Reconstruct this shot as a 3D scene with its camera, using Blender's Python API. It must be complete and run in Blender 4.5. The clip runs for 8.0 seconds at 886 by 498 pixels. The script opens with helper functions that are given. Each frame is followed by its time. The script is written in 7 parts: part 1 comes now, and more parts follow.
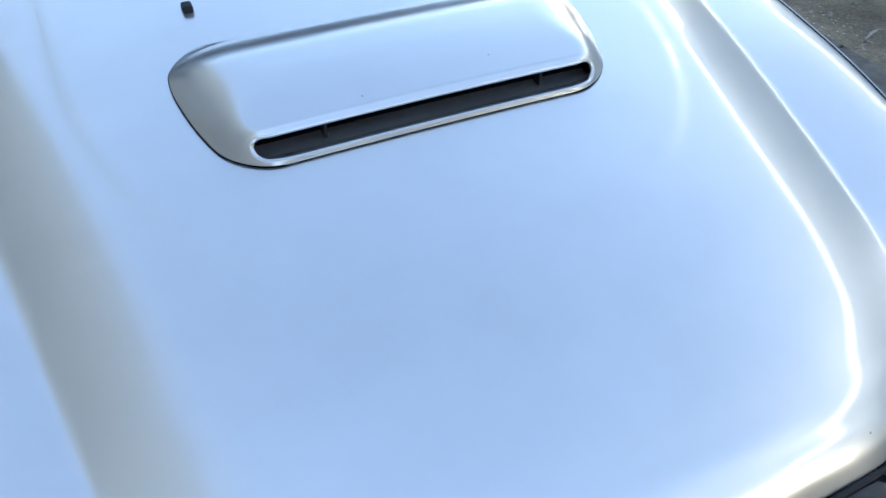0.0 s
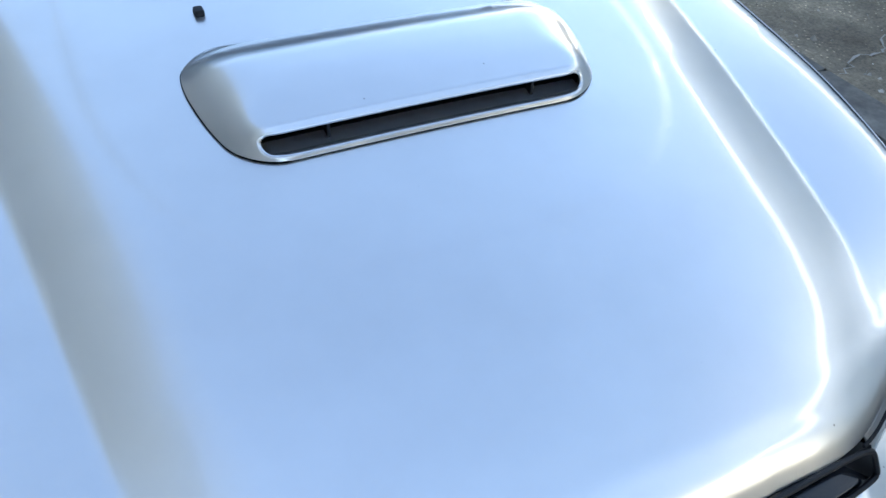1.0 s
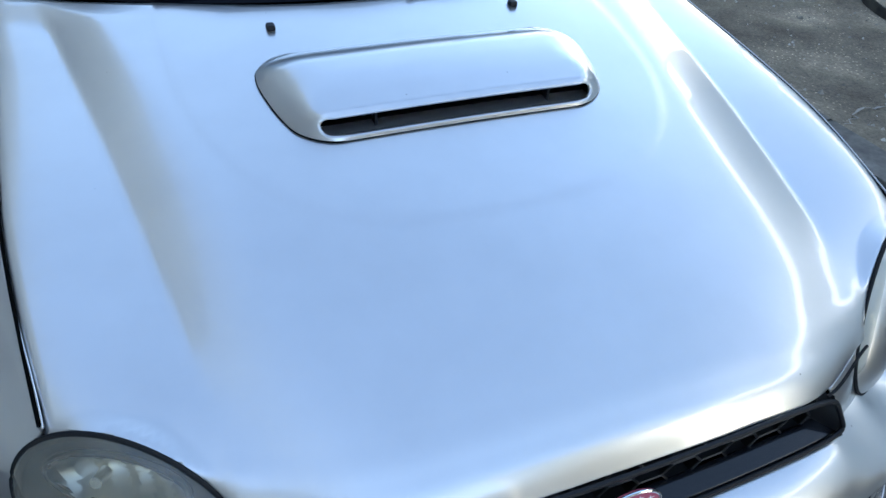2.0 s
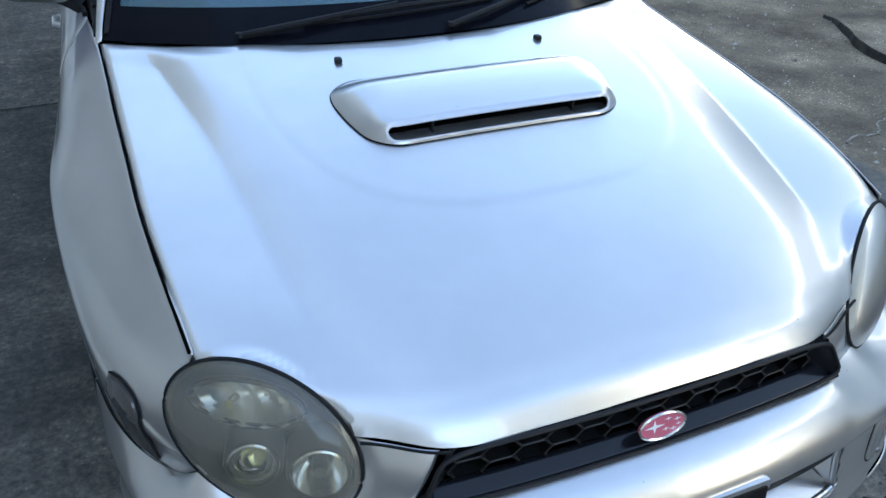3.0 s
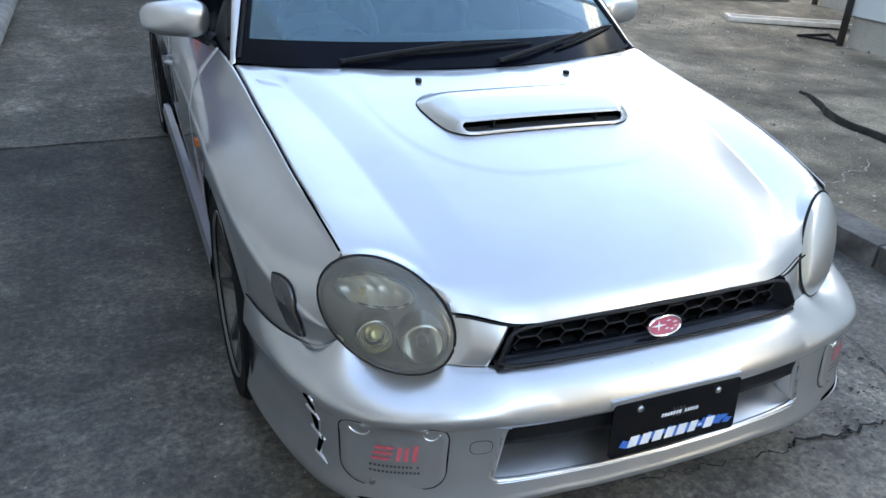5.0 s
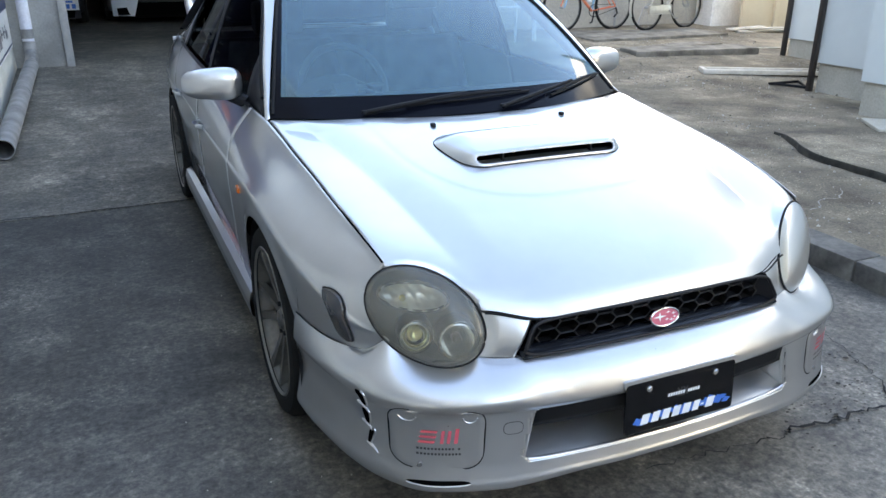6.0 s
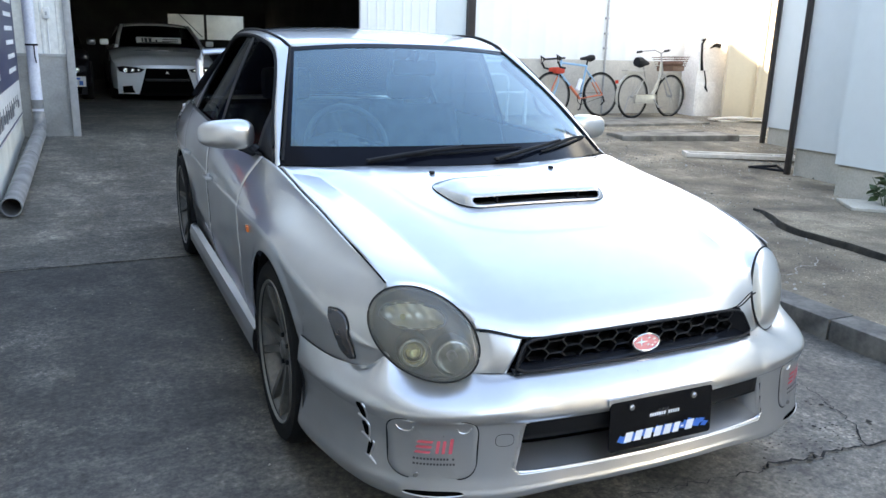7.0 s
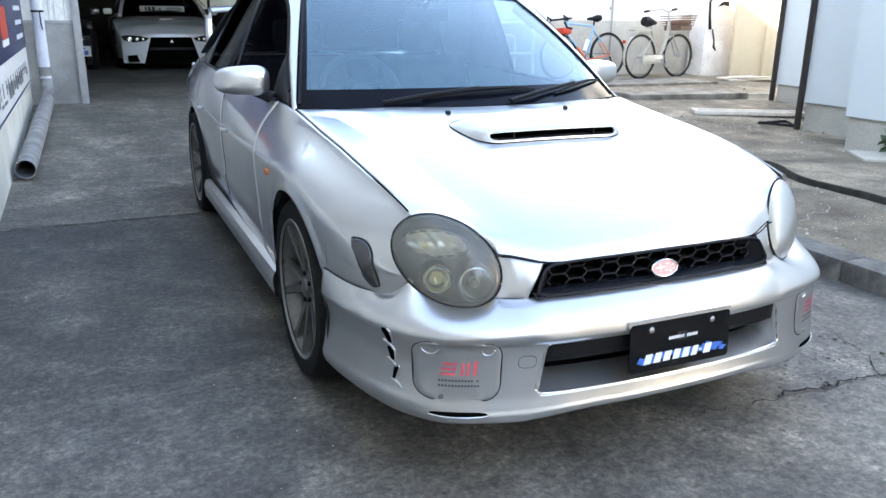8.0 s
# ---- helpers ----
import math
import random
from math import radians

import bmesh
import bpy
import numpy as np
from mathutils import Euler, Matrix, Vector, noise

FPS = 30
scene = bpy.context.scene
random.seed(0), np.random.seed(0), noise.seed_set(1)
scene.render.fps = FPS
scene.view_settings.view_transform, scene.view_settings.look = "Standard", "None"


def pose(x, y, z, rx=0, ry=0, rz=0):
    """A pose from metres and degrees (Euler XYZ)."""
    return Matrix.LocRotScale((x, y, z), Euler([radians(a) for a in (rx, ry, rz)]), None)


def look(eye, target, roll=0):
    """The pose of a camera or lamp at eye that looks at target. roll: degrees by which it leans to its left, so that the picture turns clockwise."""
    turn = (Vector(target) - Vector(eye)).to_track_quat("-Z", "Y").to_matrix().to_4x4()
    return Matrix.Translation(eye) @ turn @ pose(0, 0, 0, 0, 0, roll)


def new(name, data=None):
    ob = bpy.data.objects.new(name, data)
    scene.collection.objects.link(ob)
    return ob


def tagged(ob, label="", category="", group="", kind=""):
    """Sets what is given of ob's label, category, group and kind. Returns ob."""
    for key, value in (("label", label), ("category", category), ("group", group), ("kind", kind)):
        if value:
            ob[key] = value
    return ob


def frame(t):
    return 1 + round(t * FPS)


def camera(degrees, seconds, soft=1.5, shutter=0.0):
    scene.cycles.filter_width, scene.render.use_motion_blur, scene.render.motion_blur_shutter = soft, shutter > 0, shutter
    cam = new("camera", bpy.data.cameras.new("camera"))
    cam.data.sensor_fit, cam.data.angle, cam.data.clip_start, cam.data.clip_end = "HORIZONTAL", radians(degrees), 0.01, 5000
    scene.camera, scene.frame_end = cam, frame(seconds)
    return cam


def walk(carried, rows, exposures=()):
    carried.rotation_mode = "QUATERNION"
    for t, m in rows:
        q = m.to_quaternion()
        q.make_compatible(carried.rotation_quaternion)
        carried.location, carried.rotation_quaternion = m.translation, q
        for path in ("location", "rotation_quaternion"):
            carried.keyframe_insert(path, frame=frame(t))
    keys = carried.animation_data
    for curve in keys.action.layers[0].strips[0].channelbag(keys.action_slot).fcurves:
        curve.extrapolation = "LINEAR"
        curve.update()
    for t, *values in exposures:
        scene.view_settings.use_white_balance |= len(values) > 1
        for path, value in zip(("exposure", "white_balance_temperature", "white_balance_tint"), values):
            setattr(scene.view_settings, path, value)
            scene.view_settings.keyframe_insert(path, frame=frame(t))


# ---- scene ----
cam = camera(59.39, 8.0)
PATH = [
    (0, look((-0.3832, -1.0115, 1.3863), (0.2793, 0.2950, 0.0247), 1.76)),
    (0.5, look((-0.3964, -1.0312, 1.3930), (0.2761, 0.2725, 0.0335), 2.07)),
    (1, look((-0.4139, -1.0626, 1.4061), (0.2827, 0.2563, 0.0737), 3.76)),
    (1.2, look((-0.4319, -1.0890, 1.4146), (0.2781, 0.2450, 0.1044), 4.47)),
    (2.3, look((-0.5520, -1.3505, 1.4157), (0.1147, 0.1345, 0.2537), 3.25)),
    (2.5, look((-0.5847, -1.3896, 1.4166), (0.0860, 0.1131, 0.2799), 2.77)),
    (3, look((-0.6870, -1.5125, 1.4297), (-0.0129, 0.0396, 0.3635), 1.22)),
    (3.5, look((-0.7866, -1.6422, 1.4204), (-0.0984, -0.0555, 0.4162), 1.10)),
    (4, look((-0.8526, -1.7433, 1.4192), (-0.1558, -0.1415, 0.4452), 2.12)),
    (4.5, look((-0.9411, -1.8961, 1.4176), (-0.2456, -0.2513, 0.5171), 1.71)),
    (4.7, look((-0.9894, -1.9353, 1.4199), (-0.2698, -0.2929, 0.5340), 2.95)),
    (5.8, look((-1.2183, -2.1657, 1.4465), (-0.4625, -0.4959, 0.6461), 1.61)),
    (6, look((-1.2531, -2.2286, 1.4153), (-0.4896, -0.5277, 0.6915), 0.26)),
    (6.5, look((-1.3076, -2.3212, 1.3793), (-0.4985, -0.5960, 0.7717), 0.33)),
    (7, look((-1.3588, -2.4059, 1.3144), (-0.5437, -0.6525, 0.8032), 1.66)),
    (7.5, look((-1.3971, -2.4260, 1.2460), (-0.5766, -0.6765, 0.7306), 1.53)),
    (8, look((-1.4212, -2.4476, 1.2100), (-0.6271, -0.7064, 0.6290), 0.69)),
]
walk(cam, PATH, [(0.0, 2.5, 7150, 10), (1.2, 2.48, 6950, 10), (2.5, 2.38, 6750, 9), (3.0, 2.62, 7150, 11), (3.5, 2.75, 7300, 11), (4.5, 2.85, 7650, 13), (6.0, 3.11, 8000, 15), (7.0, 3.16, 7950, 15), (7.5, 3.11, 7900, 14), (8.0, 3.52, 7950, 16)])

import functools

# ---- light: open shade between buildings, sun from behind-left over the tall house ----
world = bpy.data.worlds.new("sky")
scene.world = world
world.use_nodes = True
wn = world.node_tree.nodes
sky = wn.new("ShaderNodeTexSky")
sky.sky_type = "NISHITA"
sky.sun_disc = False
sky.air_density, sky.dust_density, sky.ozone_density = 1.0, 0.35, 1.3
sky.sun_elevation, sky.sun_rotation = radians(24), radians(243)
wn["Background"].inputs["Strength"].default_value = 0.15
world.node_tree.links.new(sky.outputs[0], wn["Background"].inputs["Color"])
sun = new("sun", bpy.data.lights.new("sun", "SUN"))
sun.data.energy, sun.data.angle, sun.data.color = 4.5, radians(0.5), (1.0, 0.94, 0.86)
sun.matrix_world = look((-10, -5, 4.9), (0, 0, 0))


# ---- materials ----
def mat(name):
    m = bpy.data.materials.new(name)
    m.use_nodes = True
    return m, m.node_tree.nodes, m.node_tree.links, m.node_tree.nodes["Principled BSDF"]


def texco(nodes, links, scale, detail, rough=0.55, kind="Object"):
    co = nodes.new("ShaderNodeTexCoord")
    n = nodes.new("ShaderNodeTexNoise")
    n.inputs["Scale"].default_value, n.inputs["Detail"].default_value = scale, detail
    n.inputs["Roughness"].default_value = rough
    links.new(co.outputs[kind], n.inputs["Vector"])
    return n


def ramp(nodes, links, src, stops):
    r = nodes.new("ShaderNodeValToRGB")
    e = r.color_ramp.elements
    e[0].position, e[0].color = stops[0][0], (*stops[0][1], 1)
    e[1].position, e[1].color = stops[-1][0], (*stops[-1][1], 1)
    for p, c in stops[1:-1]:
        k = e.new(p)
        k.color = (*c, 1)
    links.new(src, r.inputs[0])
    return r


def mix(nodes, links, fac, a, b, blend="MIX"):
    m = nodes.new("ShaderNodeMix")
    m.data_type, m.blend_type = "RGBA", blend
    for sock, v in ((m.inputs[0], fac), (m.inputs[6], a), (m.inputs[7], b)):
        if isinstance(v, (int, float)):
            sock.default_value = v
        elif isinstance(v, tuple):
            sock.default_value = (*v, 1)
        else:
            links.new(v, sock)
    return m.outputs[2]


def bump(nodes, links, bsdf, src, strength, dist=0.01):
    b = nodes.new("ShaderNodeBump")
    b.inputs["Strength"].default_value, b.inputs["Distance"].default_value = strength, dist
    links.new(src, b.inputs["Height"])
    links.new(b.outputs[0], bsdf.inputs["Normal"])


def varied(name, c1, c2, scale, rough=0.6, metal=0.0, grain=60, bump_s=0.15, coat=0.0, bump_d=0.004, g0=0.88, g1=1.08):
    """A surface of two tones: broad stains, fine grain and fine relief."""
    m, n, l, p = mat(name)
    a = texco(n, l, scale, 6)
    b = texco(n, l, grain, 4)
    r = ramp(n, l, a.outputs[0], [(0.35, c1), (0.68, c2)])
    g = ramp(n, l, b.outputs[0], [(0.3, (g0, g0, g0)), (0.7, (g1, g1, g1))])
    l.new(mix(n, l, 1.0, r.outputs[0], g.outputs[0], "MULTIPLY"), p.inputs["Base Color"])
    p.inputs["Roughness"].default_value, p.inputs["Metallic"].default_value = rough, metal
    p.inputs["Coat Weight"].default_value = coat
    if bump_s:
        bump(n, l, p, b.outputs[0], bump_s, bump_d)
    return m


def paint(name, col, metal, rough, dust=0.08):
    """Car paint: flakes under a clear coat, with faint dust."""
    m, n, l, p = mat(name)
    a = texco(n, l, 5, 5)
    d = ramp(n, l, a.outputs[0], [(0.4, col), (0.75, tuple(v * (1 - dust) for v in col))])
    v = n.new("ShaderNodeTexVoronoi")
    v.inputs["Scale"].default_value = 17
    l.new(a.inputs["Vector"].links[0].from_socket, v.inputs["Vector"])
    sp = ramp(n, l, v.outputs["Distance"], [(0.020, (0.35, 0.34, 0.32)), (0.034, (1.0, 1.0, 1.0))])
    gate = ramp(n, l, texco(n, l, 9, 2).outputs[0], [(0.52, (0, 0, 0)), (0.56, (1, 1, 1))])
    spots = mix(n, l, gate.outputs[0], (1.0, 1.0, 1.0), sp.outputs[0])
    l.new(mix(n, l, 1.0, d.outputs[0], spots, "MULTIPLY"), p.inputs["Base Color"])
    film = ramp(n, l, texco(n, l, 3.2, 8, 0.65).outputs[0], [(0.38, (0.015, 0.015, 0.015)), (0.62, (0.07, 0.07, 0.07))])
    l.new(film.outputs[0], p.inputs["Coat Roughness"])
    p.inputs["Roughness"].default_value = rough
    p.inputs["Metallic"].default_value = metal
    p.inputs["Coat Weight"].default_value = 1.0
    p.inputs["Coat IOR"].default_value = 1.65
    return m


def clear(name, tint, ior=1.5, rough=0.0, haze=None, haze_amt=0.0, patchy=0.4):
    """Thin glass or lens plastic: tinted see-through with a Fresnel gloss."""
    m, n, l, p = mat(name)
    n.remove(p)
    t, g, f, mx = (n.new(k) for k in ("ShaderNodeBsdfTransparent", "ShaderNodeBsdfGlossy", "ShaderNodeFresnel", "ShaderNodeMixShader"))
    t.inputs[0].default_value = (*tint, 1)
    g.inputs["Roughness"].default_value = rough
    f.inputs[0].default_value = ior
    body = t.outputs[0]
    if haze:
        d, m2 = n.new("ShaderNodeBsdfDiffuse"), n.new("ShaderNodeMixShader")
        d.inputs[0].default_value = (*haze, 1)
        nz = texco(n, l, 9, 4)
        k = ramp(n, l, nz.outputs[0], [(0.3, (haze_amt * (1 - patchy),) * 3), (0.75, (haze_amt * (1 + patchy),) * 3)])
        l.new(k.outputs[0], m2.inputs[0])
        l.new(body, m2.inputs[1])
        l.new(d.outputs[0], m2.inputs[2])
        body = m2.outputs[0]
    l.new(f.outputs[0], mx.inputs[0])
    l.new(body, mx.inputs[1])
    l.new(g.outputs[0], mx.inputs[2])
    l.new(mx.outputs[0], n["Material Output"].inputs[0])
    return m


def plain(name, col, rough=0.5, metal=0.0, coat=0.0, spec=0.5):
    m, n, l, p = mat(name)
    a = texco(n, l, 14, 4)
    r = ramp(n, l, a.outputs[0], [(0.3, tuple(v * 0.86 for v in col)), (0.7, tuple(min(1, v * 1.08) for v in col))])
    l.new(r.outputs[0], p.inputs["Base Color"])
    p.inputs["Roughness"].default_value, p.inputs["Metallic"].default_value = rough, metal
    p.inputs["Coat Weight"].default_value = coat
    p.inputs["Specular IOR Level"].default_value = spec
    return m


SILVER = paint("silver_metallic_paint", (0.60, 0.60, 0.60), 0.90, 0.30)
SILVER_B = paint("silver_bumper_paint", (0.60, 0.60, 0.60), 0.90, 0.29, 0.12)
WHITE_P = paint("white_car_paint", (0.84, 0.86, 0.88), 0.0, 0.35)
DARK_P = paint("dark_car_paint", (0.02, 0.02, 0.025), 0.0, 0.3)
TRIM = plain("black_plastic", (0.012, 0.012, 0.014), 0.45, spec=0.22)
RUBBER = plain("black_rubber", (0.012, 0.012, 0.013), 0.75, spec=0.2)
# black that stands in for shade in recesses; also on gasket and bonnet seam
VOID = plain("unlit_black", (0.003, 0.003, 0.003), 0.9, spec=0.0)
TYRE = plain("tyre_rubber", (0.014, 0.0135, 0.013), 0.85, spec=0.12)
RIM = varied("grey_alloy", (0.13, 0.126, 0.12), (0.20, 0.193, 0.18), 10, 0.38, 0.7, 60, 0.05)
RIMLIP = plain("bright_alloy", (0.24, 0.235, 0.22), 0.38, 0.8)
DISC = plain("brake_steel", (0.28, 0.27, 0.26), 0.4, 0.9)
CHROME = plain("chrome", (0.85, 0.85, 0.85), 0.08, 1.0)
REFLECT = plain("lamp_reflector", (0.80, 0.79, 0.74), 0.16, 1.0)
SOFTREFLECT = plain("satin_reflector", (0.66, 0.65, 0.60), 0.30, 1.0)
BEZEL = plain("lamp_bezel", (0.045, 0.043, 0.035), 0.40, 0.3)
LENS = clear("hazed_lens", (0.93, 0.92, 0.85), 1.48, 0.06, (0.52, 0.51, 0.45), 0.23, 0.45)
# paler lens copy: the far lamp's bright grazing look painted in as haze
LENS_FAR = clear("sun_clouded_lens", (0.93, 0.92, 0.85), 1.30, 0.30, (0.60, 0.58, 0.50), 0.66, 0.2)
BULB = clear("projector_glass", (0.9, 0.86, 0.6), 1.55, 0.02)
# blue haze of sky light on the windscreen painted in as diffuse colour
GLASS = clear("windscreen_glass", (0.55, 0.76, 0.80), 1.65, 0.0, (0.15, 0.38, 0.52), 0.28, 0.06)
SIDEGLASS = clear("side_glass", (0.50, 0.54, 0.53), 1.03, 0.0)
DARKGLASS = clear("privacy_glass", (0.06, 0.07, 0.07), 1.04, 0.0)
REARGLASS = plain("dark_rear_glass", (0.012, 0.014, 0.018), 0.1)
GLOSSBLACK = plain("gloss_black_plastic", (0.008, 0.009, 0.012), 0.22, 0, 0.35, spec=0.2)
MATTBLACK = plain("matt_black_steel", (0.008, 0.008, 0.009), 0.6, spec=0.2)
FRIT = plain("black_glass_band", (0.005, 0.006, 0.010), 0.14, spec=0.06)
AMBER = plain("amber_lens", (0.75, 0.16, 0.02), 0.2, 0, 0.5)
SMOKE = plain("smoked_lens", (0.035, 0.033, 0.035), 0.16, 0, 0.7)
REDPLATE = plain("red_emblem", (0.60, 0.13, 0.19), 0.25, 0, 0.8)
PINK = plain("red_lettering", (0.62, 0.10, 0.13), 0.4)
INK = plain("grey_lettering", (0.06, 0.06, 0.065), 0.5)
WHITEINK = plain("white_lettering", (0.82, 0.83, 0.85), 0.45)
BLUEINK = plain("blue_flames", (0.03, 0.16, 0.55), 0.4)
PLATE = plain("black_plate", (0.005, 0.005, 0.006), 0.22, 0, 0.1, spec=0.15)
SEAT = varied("seat_cloth", (0.035, 0.04, 0.045), (0.075, 0.08, 0.085), 12, 0.9, 0, 120, 0.2)
WHEELG = plain("grey_leather", (0.09, 0.093, 0.096), 0.5)
DASH = plain("dash_plastic", (0.04, 0.042, 0.045), 0.6)
TAN = plain("tan_trim", (0.36, 0.23, 0.10), 0.7, spec=0.2)
SCUFF = varied("scuffed_primer", (0.62, 0.62, 0.66), (0.88, 0.88, 0.90), 60, 0.8, 0, 200, 0.3)


def ground_material():
    """Worn concrete drive: dark slabs near with shade painted in beside the car, paler dusty slab past the joint."""
    m, n, l, p = mat("worn_concrete")
    big, mid, fine = texco(n, l, 0.55, 6, 0.6), texco(n, l, 2.6, 8, 0.65), texco(n, l, 55, 6, 0.7)
    co = n.new("ShaderNodeTexCoord")
    sep = n.new("ShaderNodeSeparateXYZ")
    l.new(co.outputs["Object"], sep.inputs[0])
    near = ramp(n, l, mid.outputs[0], [(0.30, (0.072, 0.069, 0.064)), (0.46, (0.108, 0.102, 0.093)), (0.62, (0.152, 0.143, 0.128)), (0.78, (0.28, 0.264, 0.235))])
    # shade between car and house wall painted into the slab, ragged at its end
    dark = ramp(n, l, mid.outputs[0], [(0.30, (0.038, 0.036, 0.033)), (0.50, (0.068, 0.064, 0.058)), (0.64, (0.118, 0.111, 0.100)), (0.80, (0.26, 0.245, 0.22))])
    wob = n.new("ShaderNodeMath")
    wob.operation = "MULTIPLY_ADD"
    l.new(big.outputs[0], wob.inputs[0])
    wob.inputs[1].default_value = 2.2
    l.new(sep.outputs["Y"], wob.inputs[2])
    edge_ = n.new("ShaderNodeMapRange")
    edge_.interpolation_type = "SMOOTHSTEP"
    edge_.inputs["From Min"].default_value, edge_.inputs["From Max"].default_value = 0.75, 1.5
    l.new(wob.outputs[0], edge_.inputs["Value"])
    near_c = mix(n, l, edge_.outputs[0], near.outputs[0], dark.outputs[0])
    far = ramp(n, l, mid.outputs[0], [(0.28, (0.076, 0.070, 0.059)), (0.52, (0.146, 0.135, 0.116)), (0.75, (0.29, 0.268, 0.228))])
    st = n.new("ShaderNodeMath")
    st.operation = "GREATER_THAN"
    l.new(sep.outputs["Y"], st.inputs[0])
    st.inputs[1].default_value = 2.435
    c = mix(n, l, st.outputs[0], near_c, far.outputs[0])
    bg = ramp(n, l, big.outputs[0], [(0.32, (0.74, 0.74, 0.74)), (0.50, (1.03, 1.01, 0.97)), (0.68, (1.36, 1.30, 1.20))])
    c = mix(n, l, 1.0, c, bg.outputs[0], "MULTIPLY")
    fg = ramp(n, l, fine.outputs[0], [(0.28, (0.45, 0.45, 0.45)), (0.72, (1.55, 1.54, 1.52))])
    c = mix(n, l, 1.0, c, fg.outputs[0], "MULTIPLY")
    fg = ramp(n, l, texco(n, l, 17, 5, 0.7).outputs[0], [(0.30, (0.76, 0.76, 0.76)), (0.50, (1.0, 1.0, 1.0)), (0.72, (1.28, 1.27, 1.25))])
    c = mix(n, l, 1.0, c, fg.outputs[0], "MULTIPLY")
    # pale scuffs and dark smears
    sc_ = ramp(n, l, texco(n, l, 5.5, 10, 0.72).outputs[0], [(0.34, (0.60, 0.60, 0.60)), (0.45, (0.92, 0.92, 0.92)), (0.55, (1.05, 1.05, 1.05)), (0.70, (1.8, 1.78, 1.73))])
    c = mix(n, l, 1.0, c, sc_.outputs[0], "MULTIPLY")
    gr_ = ramp(n, l, texco(n, l, 30, 6, 0.75).outputs[0], [(0.32, (0.55, 0.55, 0.55)), (0.50, (0.98, 0.98, 0.98)), (0.70, (1.6, 1.58, 1.54))])
    c = mix(n, l, 1.0, c, gr_.outputs[0], "MULTIPLY")
    # exposed pale grains where the skin of the slab has worn off
    grit = n.new("ShaderNodeTexVoronoi")
    grit.inputs["Scale"].default_value = 75
    l.new(co.outputs["Object"], grit.inputs["Vector"])
    gs = ramp(n, l, grit.outputs["Distance"], [(0.10, (1.7, 1.68, 1.62)), (0.30, (1.0, 1.0, 1.0)), (0.62, (0.78, 0.78, 0.78))])
    gm = ramp(n, l, texco(n, l, 1.3, 6, 0.7).outputs[0], [(0.46, (0, 0, 0)), (0.62, (1, 1, 1))])
    c = mix(n, l, 1.0, c, mix(n, l, gm.outputs[0], (1.0, 1.0, 1.0), gs.outputs[0]), "MULTIPLY")
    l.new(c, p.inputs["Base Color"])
    p.inputs["Roughness"].default_value = 0.6
    p.inputs["Specular IOR Level"].default_value = 0.4
    bump(n, l, p, fine.outputs[0], 0.30, 0.005)
    return m


def gravel_material():
    m, n, l, p = mat("rough_apron")
    mid, fine = texco(n, l, 1.8, 7, 0.65), texco(n, l, 70, 5, 0.7)
    v = n.new("ShaderNodeTexVoronoi")
    v.inputs["Scale"].default_value = 45
    co = n.new("ShaderNodeTexCoord")
    l.new(co.outputs["Object"], v.inputs["Vector"])
    c1 = ramp(n, l, mid.outputs[0], [(0.3, (0.076, 0.064, 0.048)), (0.5, (0.180, 0.152, 0.112)), (0.62, (0.290, 0.246, 0.180)), (0.75, (0.46, 0.40, 0.305))])
    sp = ramp(n, l, v.outputs["Distance"], [(0.08, (3.2, 3.1, 2.9)), (0.24, (1.0, 1.0, 1.0))])
    fg = ramp(n, l, fine.outputs[0], [(0.3, (0.6, 0.6, 0.6)), (0.7, (1.35, 1.35, 1.35))])
    c = mix(n, l, 1.0, c1.outputs[0], fg.outputs[0], "MULTIPLY")
    k = ramp(n, l, texco(n, l, 3.5, 3).outputs[0], [(0.44, (0, 0, 0)), (0.56, (1, 1, 1))])
    sp2 = mix(n, l, k.outputs[0], (1.0, 1.0, 1.0), sp.outputs[0])
    l.new(mix(n, l, 1.0, c, sp2, "MULTIPLY"), p.inputs["Base Color"])
    p.inputs["Roughness"].default_value = 0.9
    p.inputs["Specular IOR Level"].default_value = 0.25
    bump(n, l, p, fine.outputs[0], 0.5, 0.01)
    return m


def grit_material():
    m, n, l, p = mat("loose_grit")
    g = n.new("ShaderNodeNewGeometry")
    r = ramp(n, l, g.outputs["Random Per Island"], [(0.0, (0.10, 0.09, 0.075)), (0.5, (0.24, 0.22, 0.185)), (1.0, (0.46, 0.44, 0.395))])
    l.new(r.outputs[0], p.inputs["Base Color"])
    p.inputs["Roughness"].default_value = 0.9
    return m


GRITM = grit_material()
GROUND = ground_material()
APRON = gravel_material()
KERB = varied("kerb_concrete", (0.065, 0.062, 0.056), (0.20, 0.19, 0.17), 5, 0.85, 0, 40, 0.4)
KERBDARK = varied("mossy_dark_concrete", (0.018, 0.017, 0.014), (0.06, 0.056, 0.045), 9, 0.95, 0, 60, 0.5)
SLABM = varied("old_slab", (0.095, 0.084, 0.066), (0.25, 0.225, 0.185), 5, 0.9, 0, 50, 0.4)
CRACK = plain("crack_dark", (0.012, 0.011, 0.010), 0.95)
PIT = plain("worn_pit", (0.055, 0.050, 0.043), 0.95, spec=0.1)
CRACKLIGHT = plain("crack_filler", (0.27, 0.26, 0.235), 0.9)
BLOCK = varied("grey_block_wall", (0.26, 0.25, 0.235), (0.42, 0.41, 0.385), 2.2, 0.85, 0, 45, 0.3)
CREAM = varied("cream_siding", (0.83, 0.81, 0.75), (0.88, 0.86, 0.80), 0.8, 0.55, 0, 20, 0.05)
